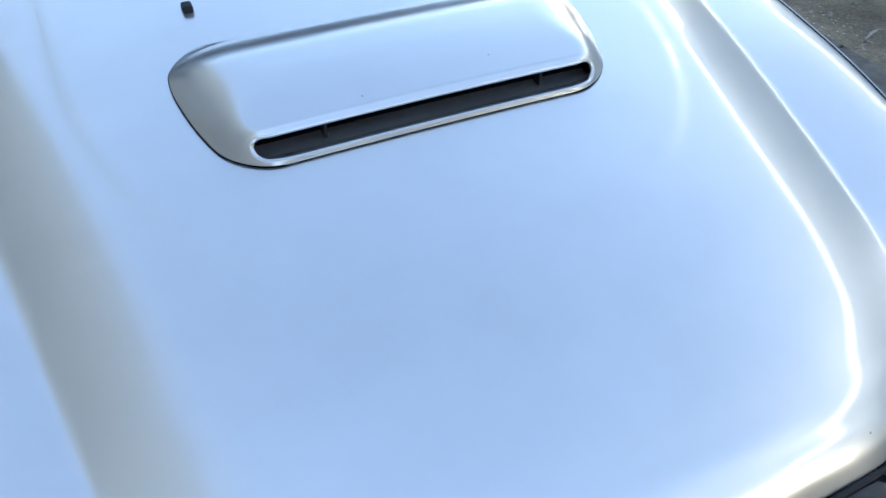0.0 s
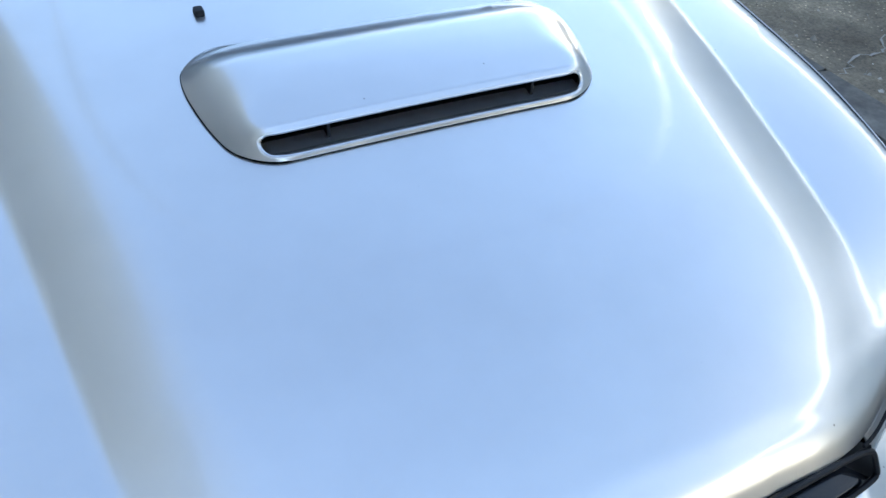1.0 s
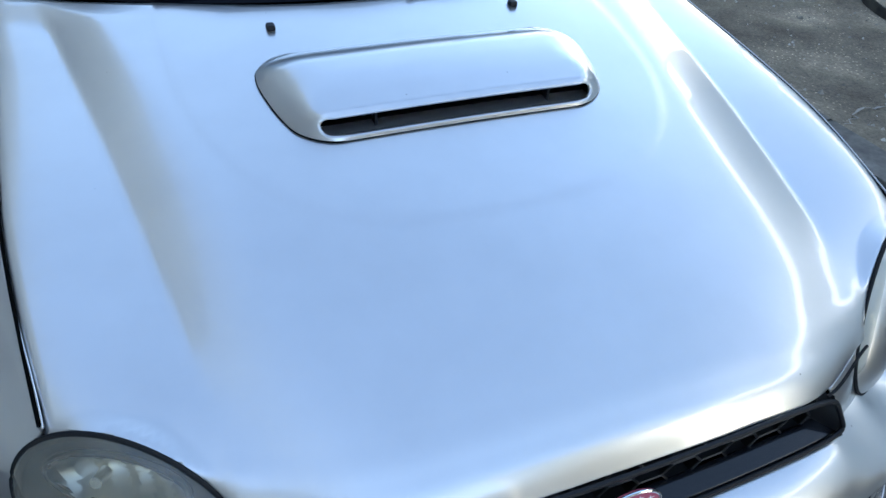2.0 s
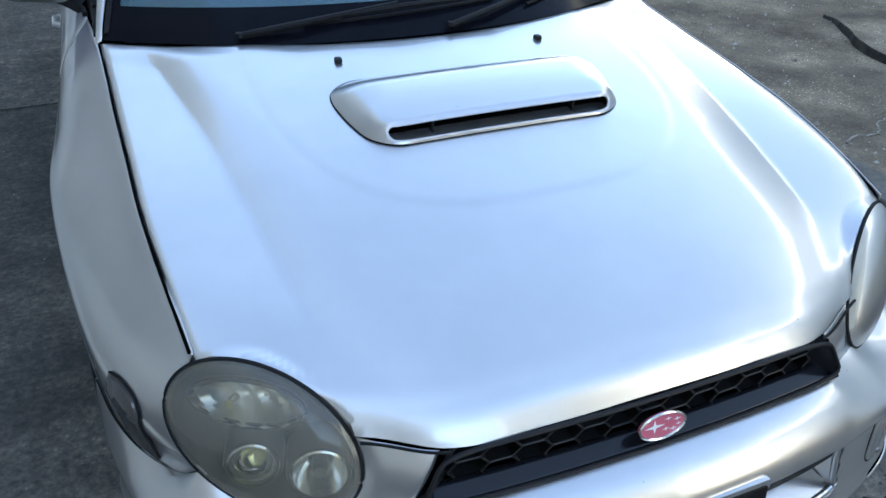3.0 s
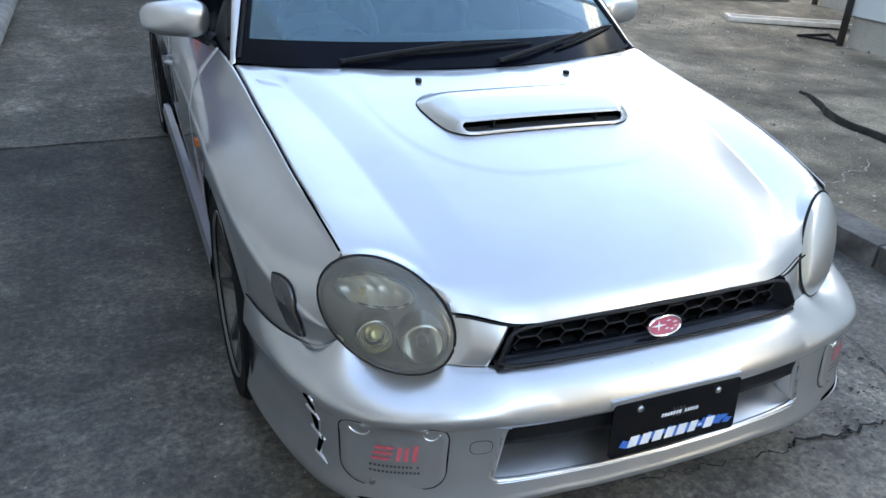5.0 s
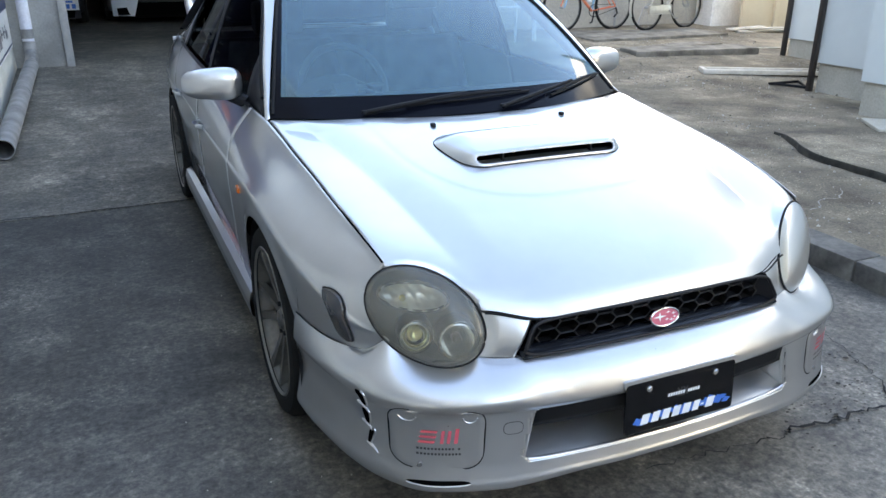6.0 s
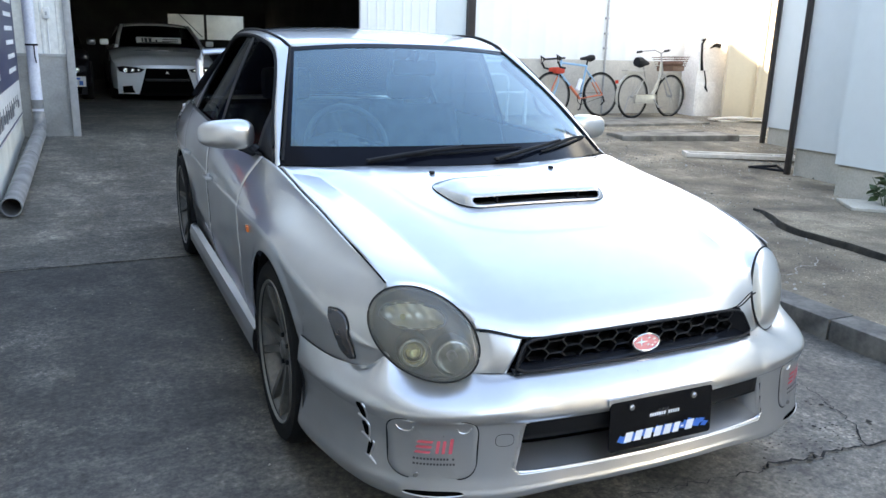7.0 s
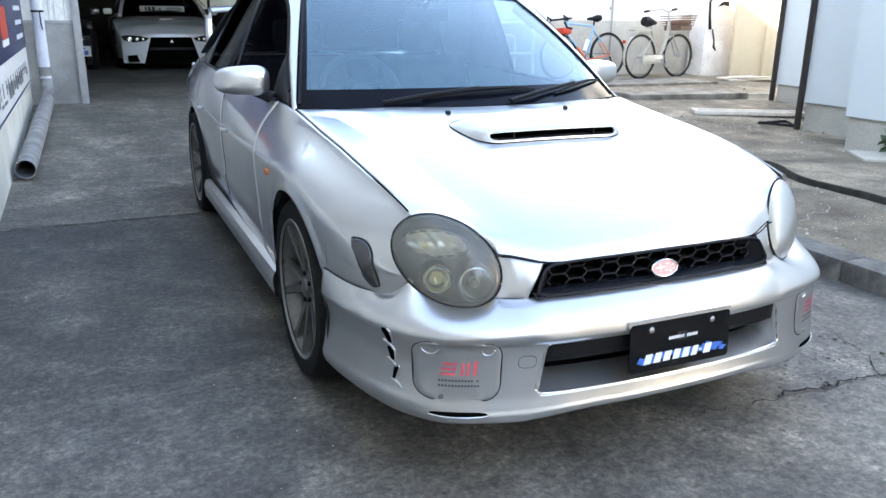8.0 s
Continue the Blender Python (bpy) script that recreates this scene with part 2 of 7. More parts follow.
CREAMD = varied("cream_render", (0.50, 0.485, 0.43), (0.72, 0.70, 0.63), 1.5, 0.8, 0, 60, 0.2)
WHITEM = varied("white_metal_siding", (0.80, 0.80, 0.765), (0.84, 0.84, 0.805), 0.5, 0.45, 0, 10, 0.0, g0=0.98, g1=1.01)
BLUEW = varied("pale_blue_siding", (0.60, 0.65, 0.638), (0.64, 0.69, 0.678), 0.6, 0.5, 0, 10, 0.0, g0=0.98, g1=1.01)
FOUND = varied("foundation_render", (0.36, 0.345, 0.29), (0.48, 0.46, 0.39), 2, 0.85, 0, 60, 0.15)
YARDBLOCK = varied("warm_block_wall", (0.44, 0.41, 0.355), (0.60, 0.565, 0.49), 1.6, 0.85, 0, 45, 0.2)
BEIGE = varied("beige_door", (0.56, 0.48, 0.36), (0.60, 0.52, 0.39), 1.0, 0.55, 0, 20, 0.0, g0=0.97, g1=1.02)
PEEL = varied("old_white_steel", (0.72, 0.71, 0.68), (0.84, 0.83, 0.80), 4, 0.5, 0, 30, 0.1)
BROWN = plain("dark_brown_pipe", (0.03, 0.024, 0.022), 0.4)
PIPEW = varied("lavender_white_pipe", (0.60, 0.61, 0.68), (0.68, 0.69, 0.75), 4, 0.45, 0, 40, 0.05)
PIPEG = varied("dirty_grey_pipe", (0.17, 0.165, 0.16), (0.33, 0.32, 0.31), 6, 0.6, 0, 50, 0.1)
NAVY = plain("navy_sign", (0.012, 0.018, 0.075), 0.35)
SIGNW = plain("white_sign", (0.78, 0.78, 0.77), 0.4)
SIGNR = plain("red_sign_patch", (0.6, 0.06, 0.03), 0.4)
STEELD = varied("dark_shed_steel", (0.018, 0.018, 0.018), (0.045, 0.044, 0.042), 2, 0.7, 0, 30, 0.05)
GATE = plain("galvanised_edge", (0.42, 0.42, 0.41), 0.5, 0.4)
WOODW = varied("weathered_white_board", (0.52, 0.47, 0.40), (0.66, 0.61, 0.53), 8, 0.7, 0, 60, 0.1)
LEAF = varied("leaf_green", (0.025, 0.05, 0.02), (0.06, 0.10, 0.035), 20, 0.6, 0, 80, 0.1)
BIKEBLUE = plain("pale_blue_frame", (0.25, 0.47, 0.66), 0.3, 0, 0.4)
BIKEORG = plain("coral_frame", (0.78, 0.20, 0.10), 0.3, 0, 0.4)
BIKECREAM = plain("cream_frame", (0.46, 0.435, 0.375), 0.35, 0.2)
BASKET = plain("brown_basket", (0.16, 0.09, 0.06), 0.6)
REDBAG = plain("red_bag", (0.62, 0.05, 0.02), 0.5)
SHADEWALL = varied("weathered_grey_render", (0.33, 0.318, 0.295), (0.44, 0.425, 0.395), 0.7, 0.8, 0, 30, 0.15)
HOUSE = varied("grey_house_wall", (0.40, 0.39, 0.37), (0.52, 0.51, 0.48), 0.5, 0.85, 0, 12, 0.1)


# ---- mesh helpers ----
def sm(a, b, x):
    t = min(1.0, max(0.0, (x - a) / (b - a)))
    return t * t * (3 - 2 * t)


def spline(xs, ys):
    """Smooth curve through a few stations, straight beyond them."""
    xs, ys = np.array(xs, float), np.array(ys, float)
    d = np.gradient(ys, xs)

    def f(x):
        i = int(np.clip(np.searchsorted(xs, x) - 1, 0, len(xs) - 2))
        h = xs[i + 1] - xs[i]
        t = (x - xs[i]) / h
        if t < 0:
            return ys[0] + d[0] * (x - xs[0])
        if t > 1:
            return ys[-1] + d[-1] * (x - xs[-1])
        return ((1 + 2 * t) * (1 - t) ** 2 * ys[i] + t * (1 - t) ** 2 * h * d[i]
                + t * t * (3 - 2 * t) * ys[i + 1] + t * t * (t - 1) * h * d[i + 1])
    return f


def mesh_ob(name, bm, material, smooth=35):
    me = bpy.data.meshes.new(name)
    bm.to_mesh(me)
    bm.free()
    me.materials.append(material)
    me.polygons.foreach_set("use_smooth", [True] * len(me.polygons))
    me.set_sharp_from_angle(angle=radians(smooth))
    return new(name, me)


def part(name, bm, material, parent, label="", thick=0.0, smooth=35):
    ob = mesh_ob(name, bm, material, smooth)
    ob.parent = parent
    if label:
        ob["label"] = label
    if thick:
        s = ob.modifiers.new("thickness", "SOLIDIFY")
        s.thickness, s.offset = thick, -1
    return ob


def thing(name, label, category, m=None, group="", kind=""):
    ob = new(name)
    ob.empty_display_size = 0.1
    if m is not None:
        ob.matrix_world = m
    return tagged(ob, label, category, group, kind)


def solo(name, bm, material, label, category, m=None, group="", kind="", smooth=35):
    ob = mesh_ob(name, bm, material, smooth)
    if m is not None:
        ob.matrix_world = m
    return tagged(ob, label, category, group, kind)


def grid(f, nu, nv, keep=None, flip=False, bm=None):
    """A surface f(u, v), u and v from 0 to 1."""
    bm = bm or bmesh.new()
    vs = [[bm.verts.new(f(i / nu, j / nv)) for j in range(nv + 1)] for i in range(nu + 1)]
    for i in range(nu):
        for j in range(nv):
            q = [vs[i][j], vs[i + 1][j], vs[i + 1][j + 1], vs[i][j + 1]]
            if keep and not keep(sum((v.co for v in q), Vector()) / 4):
                continue
            bm.faces.new(q[::-1] if flip else q)
    loose = [v for v in bm.verts if not v.link_faces]
    bmesh.ops.delete(bm, geom=loose, context="VERTS")
    return bm


def box(x0, x1, y0, y1, z0, z1, bev=0.0, bm=None, m=None):
    out = bm or bmesh.new()
    b = bmesh.new()
    bmesh.ops.create_cube(b, size=1)
    for v in b.verts:
        v.co = ((x0 + x1) / 2 + v.co.x * (x1 - x0), (y0 + y1) / 2 + v.co.y * (y1 - y0), (z0 + z1) / 2 + v.co.z * (z1 - z0))
    if bev:
        bmesh.ops.bevel(b, geom=b.edges[:], offset=bev, segments=2, affect="EDGES", profile=0.6)
    if m is not None:
        bmesh.ops.transform(b, matrix=m, verts=b.verts)
    return join(out, b)


def join(out, b):
    idx = {v: out.verts.new(v.co) for v in b.verts}
    for f in b.faces:
        out.faces.new([idx[v] for v in f.verts])
    b.free()
    return out


def tube(pts, r, seg=8, bm=None, closed=False, cap=True):
    """A round bar along points; r is one radius or one for each point."""
    bm = bm or bmesh.new()
    pts = [Vector(p) for p in pts]
    rs = r if isinstance(r, (list, tuple)) else [r] * len(pts)
    rings, n = [], len(pts)
    up = Vector((0.31, 0.17, 0.93))
    for i, p in enumerate(pts):
        a = pts[(i - 1) % n] if closed or i else p
        b = pts[(i + 1) % n] if closed or i < n - 1 else p
        d = (b - a).normalized()
        s = d.cross(up)
        s = s.normalized() if s.length > 1e-4 else Vector((1, 0, 0))
        w = s.cross(d)
        rings.append([bm.verts.new(p + (s * math.cos(k * math.tau / seg) + w * math.sin(k * math.tau / seg)) * rs[i]) for k in range(seg)])
    for i in range(n if closed else n - 1):
        a, b = rings[i], rings[(i + 1) % n]
        for k in range(seg):
            bm.faces.new((a[k], a[(k + 1) % seg], b[(k + 1) % seg], b[k]))
    if cap and not closed:
        bm.faces.new(rings[0][::-1])
        bm.faces.new(rings[-1])
    return bm


def lathe(profile, axis_m, seg=40, bm=None):
    """Turns (radius, height) pairs round the z axis of axis_m."""
    bm = bm or bmesh.new()
    rings = [[bm.verts.new(axis_m @ Vector((r * math.cos(k * math.tau / seg), r * math.sin(k * math.tau / seg), h))) for k in range(seg)] for r, h in profile]
    for a, b in zip(rings, rings[1:]):
        for k in range(seg):
            bm.faces.new((a[k], a[(k + 1) % seg], b[(k + 1) % seg], b[k]))
    return bm


def prism(outline, depth, m, bm=None, bev=0.0):
    """A flat plate: a 2D outline (x, y) with a thickness along -z, laid by m."""
    out = bm or bmesh.new()
    b = bmesh.new()
    f = b.faces.new([b.verts.new((x, y, 0)) for x, y in outline])
    r = bmesh.ops.extrude_face_region(b, geom=[f])
    for v in r["geom"]:
        if isinstance(v, bmesh.types.BMVert):
            v.co.z -= depth
    bmesh.ops.recalc_face_normals(b, faces=b.faces[:])
    if bev:
        bmesh.ops.bevel(b, geom=b.edges[:], offset=bev, segments=1, affect="EDGES")
    bmesh.ops.transform(b, matrix=m, verts=b.verts)
    return join(out, b)


def rrect(w, h, r, n=5):
    """Outline of a rounded rectangle about the origin."""
    pts = []
    for cx, cy, a0 in ((w / 2 - r, h / 2 - r, 0), (-w / 2 + r, h / 2 - r, 90), (-w / 2 + r, -h / 2 + r, 180), (w / 2 - r, -h / 2 + r, 270)):
        for k in range(n + 1):
            a = radians(a0 + 90 * k / n)
            pts.append((cx + r * math.cos(a), cy + r * math.sin(a)))
    return pts


def basis(o, x, y):
    """A pose with its x and y axes along x and y, at o."""
    x, y = Vector(x).normalized(), Vector(y)
    z = x.cross(y).normalized()
    y = z.cross(x)
    m = Matrix((x, y, z)).transposed().to_4x4()
    m.translation = o
    return m


# ---- setting ----
def ground_z(y):
    """The drive is level under the car and rises to the garage floor."""
    return 0.2 * sm(2.6, 8.4, y) * 0.55 + 0.45 * min(0.2, max(0.0, 0.04 * (y - 3.0)))


def build_ground():
    ys = [-900, -200, -60, -20, -10, -6, -4, -3, -2, -1, 0, 1, 2, 2.424, 2.430, 2.438, 2.444, 2.6, 3, 3.4, 3.8, 4.2, 4.6, 5, 5.5, 6, 6.5, 7, 7.5, 8, 8.4, 9, 12, 16, 20, 30, 60, 200, 900]
    xs = [-900, -200, -60, -20, -8, -4, -2, -1.5, -1, -0.5, 0, 0.5, 1, 1.5, 2, 3, 5, 8, 12, 20, 60, 200, 900]
    bm = bmesh.new()
    vs = [[bm.verts.new((x, y, ground_z(y) - (0.014 if y in (2.430, 2.438) else 0) + (0.003 * math.sin(3 * x + 2 * y) if abs(x) < 6 and y < 7 else 0))) for y in ys] for x in xs]
    for a, b in zip(vs, vs[1:]):
        for j in range(len(ys) - 1):
            bm.faces.new((a[j], b[j], b[j + 1], a[j + 1]))
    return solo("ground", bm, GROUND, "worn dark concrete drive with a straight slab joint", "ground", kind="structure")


ground = build_ground()


def ribbon(pts, widths, z, material, name, parent, label):
    """A thin uneven crack line just above the surface."""
    bm = bmesh.new()
    rng = random.Random(len(pts) * 7 + int(100 * pts[0][0]))
    fine = []
    for (x0, y0), (x1, y1), w0, w1 in zip(pts, pts[1:], widths, widths[1:]):
        for k in range(7):
            t = k / 7
            fine.append((x0 + (x1 - x0) * t + rng.uniform(-0.014, 0.014), y0 + (y1 - y0) * t + rng.uniform(-0.014, 0.014), (w0 + (w1 - w0) * t) * rng.uniform(0.4, 1.5)))
    prev = None
    for i, (x, y, w) in enumerate(fine[:-1]):
        d = Vector((fine[i + 1][0] - x, fine[i + 1][1] - y, 0)).normalized()
        s = Vector((-d.y, d.x, 0)) * w / 2
        zz = z(x, y)
        cur = (bm.verts.new((x + s.x, y + s.y, zz)), bm.verts.new((x - s.x, y - s.y, zz)))
        if prev:
            bm.faces.new((prev[1], cur[1], cur[0], prev[0]))
        prev = cur
    ob = part(name, bm, material, parent, label)
    return ob


flat = lambda x, y: ground_z(y) + 0.0065
ribbon([(-1.9, 2.436), (-1.2, 2.434), (0.2, 2.436), (1.2, 2.434), (1.76, 2.436)], [0.011, 0.009, 0.010, 0.010, 0.009], flat, CRACK, "slab_joint", ground, "dark straight slab joint")
ribbon([(0.05, -0.763), (0.22, -0.770), (0.43, -0.790), (0.56, -0.800), (0.61, -0.782), (0.76, -0.800), (0.89, -0.803), (1.04, -0.812), (1.3, -0.85), (1.77, -0.88)], [0.002, 0.003, 0.004, 0.006, 0.010, 0.011, 0.010, 0.008, 0.007, 0.006], flat, CRACK, "crack", ground, "dark open crack")
ribbon([(1.035, -0.812), (1.13, -0.66), (1.17, -0.555), (1.20, -0.48), (1.24, -0.3)], [0.006, 0.005, 0.004, 0.003, 0.002], flat, CRACK, "crack", ground, "")
ribbon([(-1.9, -0.9), (-1.6, -1.1), (-1.4, -1.5)], [0.004, 0.004, 0.002], flat, CRACK, "crack", ground, "")


def pit(rng, r):
    """A broken-out patch: a low ragged dark disc."""
    bm = bmesh.new()
    n = 9
    c = bm.verts.new((0, 0, 0.001))
    ring = [bm.verts.new((r * rng.uniform(0.6, 1.2) * math.cos(k * math.tau / n), 0.7 * r * rng.uniform(0.6, 1.2) * math.sin(k * math.tau / n), 0)) for k in range(n)]
    for k in range(n):
        bm.faces.new((c, ring[k], ring[(k + 1) % n]))
    return bm


rng = random.Random(5)
bm = bmesh.new()
for k in range(260):
    x, y = rng.uniform(0.58, 1.22), rng.uniform(-0.92, -0.25)
    if rng.random() < 0.6 and (x - 0.88) ** 2 + (y + 0.62) ** 2 > 0.06:
        continue
    b = pit(rng, rng.uniform(0.003, 0.007) * (2.2 if rng.random() < 0.15 else 1.0))
    bmesh.ops.translate(b, verts=b.verts, vec=(x, y, 0.006))
    join(bm, b)
part("broken_surface_pits", bm, PIT, ground, "small dark broken pits in the concrete")["kind"] = "stuff"

# pavement beside the drive with its kerb stones
PX = 1.78


def pave_z(x, y):
    return ground_z(y) + 0.10


bm = grid(lambda u, v: (PX + 0.17 + u * 14, -14 + v * 22.5, pave_z(0, -14 + v * 22.5) + 0.006 * math.sin(2.1 * u * 14 + v * 30)), 24, 60)
pavement = solo("pavement", bm, APRON, "rough grey pavement strewn with pale grit", "pavement", kind="structure")
ribbon([(1.97, 0.52), (2.13, 0.60), (2.25, 0.58), (2.36, 0.70), (2.5, 0.68), (2.75, 0.86)], [0.010, 0.008, 0.01, 0.007, 0.008, 0.004], lambda x, y: 0.1105, CRACKLIGHT, "crack", pavement, "pale filled crack")
kerb = thing("kerb", "row of worn concrete kerb stones along the drive", "kerb", kind="structure")
stone = None
for k in range(22):
    y = -8.42 + k * 0.6
    zt = ground_z(y) + 0.104
    if stone is None:
        stone = part("kerb_stone", box(0, 0.18, 0.004, 0.596, -0.2, 0, 0.012), KERB, kerb)
        ob = stone
    else:
        ob = new("kerb_stone", stone.data)
        ob.parent = kerb
    ob.location = (PX, y, zt)

# slightly raised strip of old concrete before the house, its broken edge towards the drive
def strip_edge(t):
    y = -7.0 + 9.08 * t
    return 3.03 + 0.06 * sm(0.5, 1.4, y) + 0.36 * sm(1.35, 2.1, y) + 0.006 * math.sin(y * 9) + 0.005 * math.sin(y * 23), y


def strip_pt(u, v):
    x, y = strip_edge(u)
    h = 0.030 * (1 - sm(1.75, 2.08, y)) + 0.005
    xx = x + (4.66 - x) * v
    return (xx, y, pave_z(xx, y) + 0.007 + h * (1 - v) ** 1.5 + 0.003 * math.sin(xx * 11 + y * 7))


strip = solo("raised_strip", grid(strip_pt, 130, 24), APRON, "raised strip of old rough concrete before the house", "pavement", kind="structure")
part("broken_edge", grid(lambda u, v: (strip_pt(u, 0)[0] - 0.004 + 0.010 * v + 0.002 * math.sin(u * 310), strip_pt(u, 0)[1], pave_z(0, strip_pt(u, 0)[1]) - 0.01 + (strip_pt(u, 0)[2] - pave_z(0, strip_pt(u, 0)[1]) + 0.013) * (1 - abs(2 * v - 1) ** 3)), 200, 6), KERBDARK, strip, "dark broken edge")

# tall house wall along the drive
WX = -1.98


def wall_block(name, x0, x1, y0, y1, z0, z1, material, label, kind="structure", bev=0.0):
    return solo(name, box(x0, x1, y0, y1, z0, z1, bev), material, label, "wall", kind=kind)


wall_block("wall_west", WX - 0.25, WX, -9.0, 7.4, 1.02, 6.35, SHADEWALL, "tall weathered grey rendered wall of the house beside the drive")
# unseen block added on the wall top to cut the sun on the pale house
wall_block("wall_west_parapet", WX - 0.25, WX - 0.02, -9.0, 0.0, 6.354, 6.95, SHADEWALL, "unseen grey block added on the tall house to hold sun off the pale house")
wall_block("wall_west_base", WX - 0.25, WX + 0.012, -9.0, 7.4, -0.1, 1.016, CREAMD, "stained cream base of the house wall")


# garage shed
GY = 7.4


def ribbed(x0, x1, z0, z1, y, pitch=0.12, depth=0.009):
    """Ribbed metal cladding that faces the drive."""
    bm = bmesh.new()
    xs, x = [], x0
    while x < x1 - 1e-6:
        for dx, d in ((0, 0), (pitch * 0.72, 0), (pitch * 0.8, depth), (pitch * 0.92, depth)):
            if x + dx < x1:
                xs.append((x + dx, d))
        x += pitch
    xs.append((x1, 0))
    lo = [bm.verts.new((x, y - d, z0)) for x, d in xs]
    hi = [bm.verts.new((x, y - d, z1)) for x, d in xs]
    for k in range(len(xs) - 1):
        bm.faces.new((lo[k], lo[k + 1], hi[k + 1], hi[k]))
    r = bmesh.ops.extrude_face_region(bm, geom=bm.faces[:])
    bmesh.ops.translate(bm, verts=[v for v in r["geom"] if isinstance(v, bmesh.types.BMVert)], vec=(0, 0.06, 0))
    bmesh.ops.recalc_face_normals(bm, faces=bm.faces[:])
    return bm


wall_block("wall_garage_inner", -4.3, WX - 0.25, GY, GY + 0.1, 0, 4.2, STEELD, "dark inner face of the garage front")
wall_block("wall_garage_base_west", WX, -1.45, GY, GY + 0.2, 0.0, 1.065, BLOCK, "grey block base beside the garage opening", bev=0.006)
solo("wall_garage_west", ribbed(WX, -1.45, 1.07, 4.2, GY + 0.01, 0.16), CREAM, "cream ribbed cladding beside the garage opening", "wall", kind="structure", smooth=20)
solo("trim_sill", box(WX, -1.45, GY - 0.015, GY + 0.02, 1.055, 1.085), GATE, "pale metal drip sill", "trim", kind="structure")
solo("door_track", box(-1.47, -1.39, GY - 0.05, GY + 0.16, ground_z(GY) - 0.05, 4.2, 0.004), GATE, "grey steel edge column of the garage opening", "door track", kind="structure")
solo("wall_garage_east", ribbed(1.95, 3.0, 0.1, 4.2, GY, 0.12), WHITEM, "white ribbed metal cladding of the garage", "wall", kind="structure", smooth=20)
solo("wall_garage_panel", box(3.0, 3.44, GY - 0.01, GY + 0.06, 0.1, 4.2), BLUEW, "pale blue-white smooth panel", "wall", kind="structure")
solo("downpipe_post", box(3.44, 3.56, GY - 0.06, GY + 0.05, 0.1, 4.4, 0.006), BROWN, "dark brown upright post at the cladding joint", "post", kind="structure")
solo("wall_garage_return", box(3.56, 3.64, GY, 8.3, 0.1, 4.2), WHITEM, "white metal return wall", "wall", kind="structure")
solo("wall_header", box(-1.45, 1.95, GY + 0.02, GY + 0.16, 3.0, 4.2), STEELD, "dark steel header over the garage opening", "wall", kind="structure")
BY = 8.02
solo("wall_yard", ribbed(3.64, 8.0, 1.135, 4.2, BY, 0.30, 0.006), WHITEM, "bright white metal cladding above a block base", "wall", kind="structure", smooth=20)
wall_block("wall_yard_base", 3.64, 8.0, BY - 0.012, BY + 0.2, 0.1, 1.13, YARDBLOCK, "grey block base wall behind the bicycles")
solo("wall_yard_far", ribbed(8.0, 12.0, 0.1, 4.6, BY + 0.2, 0.30, 0.006), CREAM, "cream cladding at the yard's end", "wall", kind="structure", smooth=20)
# runs past the back wall, an added overhang to keep sun off wall_beyond
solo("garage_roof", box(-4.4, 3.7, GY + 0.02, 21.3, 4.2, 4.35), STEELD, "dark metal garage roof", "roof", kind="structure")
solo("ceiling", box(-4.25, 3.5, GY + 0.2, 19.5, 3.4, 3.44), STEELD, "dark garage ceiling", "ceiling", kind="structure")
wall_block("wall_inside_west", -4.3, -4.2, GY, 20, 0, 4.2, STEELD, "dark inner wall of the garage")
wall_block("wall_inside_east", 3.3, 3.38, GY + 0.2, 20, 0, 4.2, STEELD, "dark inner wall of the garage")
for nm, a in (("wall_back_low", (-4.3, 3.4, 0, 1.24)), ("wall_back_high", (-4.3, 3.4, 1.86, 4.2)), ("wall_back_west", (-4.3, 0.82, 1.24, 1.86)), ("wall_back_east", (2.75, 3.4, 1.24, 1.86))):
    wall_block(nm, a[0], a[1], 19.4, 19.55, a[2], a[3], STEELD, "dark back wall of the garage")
wf = thing("window_1", "long low opening in the garage's back wall", "window", kind="structure")
bm = box(1.72, 1.78, 19.42, 19.5, 1.24, 1.86)
part("mullion", bm, STEELD, wf)
part("brace", tube([(1.1, 19.44, 1.86), (1.66, 19.44, 1.3)], 0.012, 6), STEELD, wf)
wall_block("wall_beyond", -3, 6, 21.4, 21.6, 0, 5.0, CREAMD, "shaded cream wall beyond the garage's back opening")
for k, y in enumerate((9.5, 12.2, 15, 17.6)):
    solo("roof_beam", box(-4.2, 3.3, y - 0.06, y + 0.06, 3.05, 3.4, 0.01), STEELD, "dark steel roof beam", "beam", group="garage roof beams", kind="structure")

# pale blue house with stepped walls
def house_step(n, x, y0, y1, z1=4.0):
    solo("wall_house_%d" % n, box(x, 12.5, y0, y1, 0.385, z1), BLUEW, "pale blue-grey smooth house siding", "wall", kind="structure")
    solo("foundation_%d" % n, box(x + 0.022, 12.4, y0 + 0.02, y1 - 0.02, -0.1, 0.383), FOUND, "grey rendered house foundation", "wall", kind="structure")


house_step(1, 4.65, -9.0, 2.36)
house_step(2, 5.24, 2.38, 3.34)
house_step(3, 6.70, 3.36, 5.08)
solo("downpipe", box(5.185, 5.236, 3.328, 3.377, 0.09, 4.35, 0.008), BROWN, "dark brown square downpipe on the house corner", "downpipe", group="house downpipes")
solo("downpipe", box(6.645, 6.696, 5.068, 5.117, 0.17, 4.35, 0.008), BROWN, "dark brown square downpipe on the house corner", "downpipe", group="house downpipes")
solo("wall_fixture", box(4.60, 4.648, 1.92, 2.0, 1.735, 1.80, 0.006), BROWN, "small dark bracket on the house wall", "bracket")
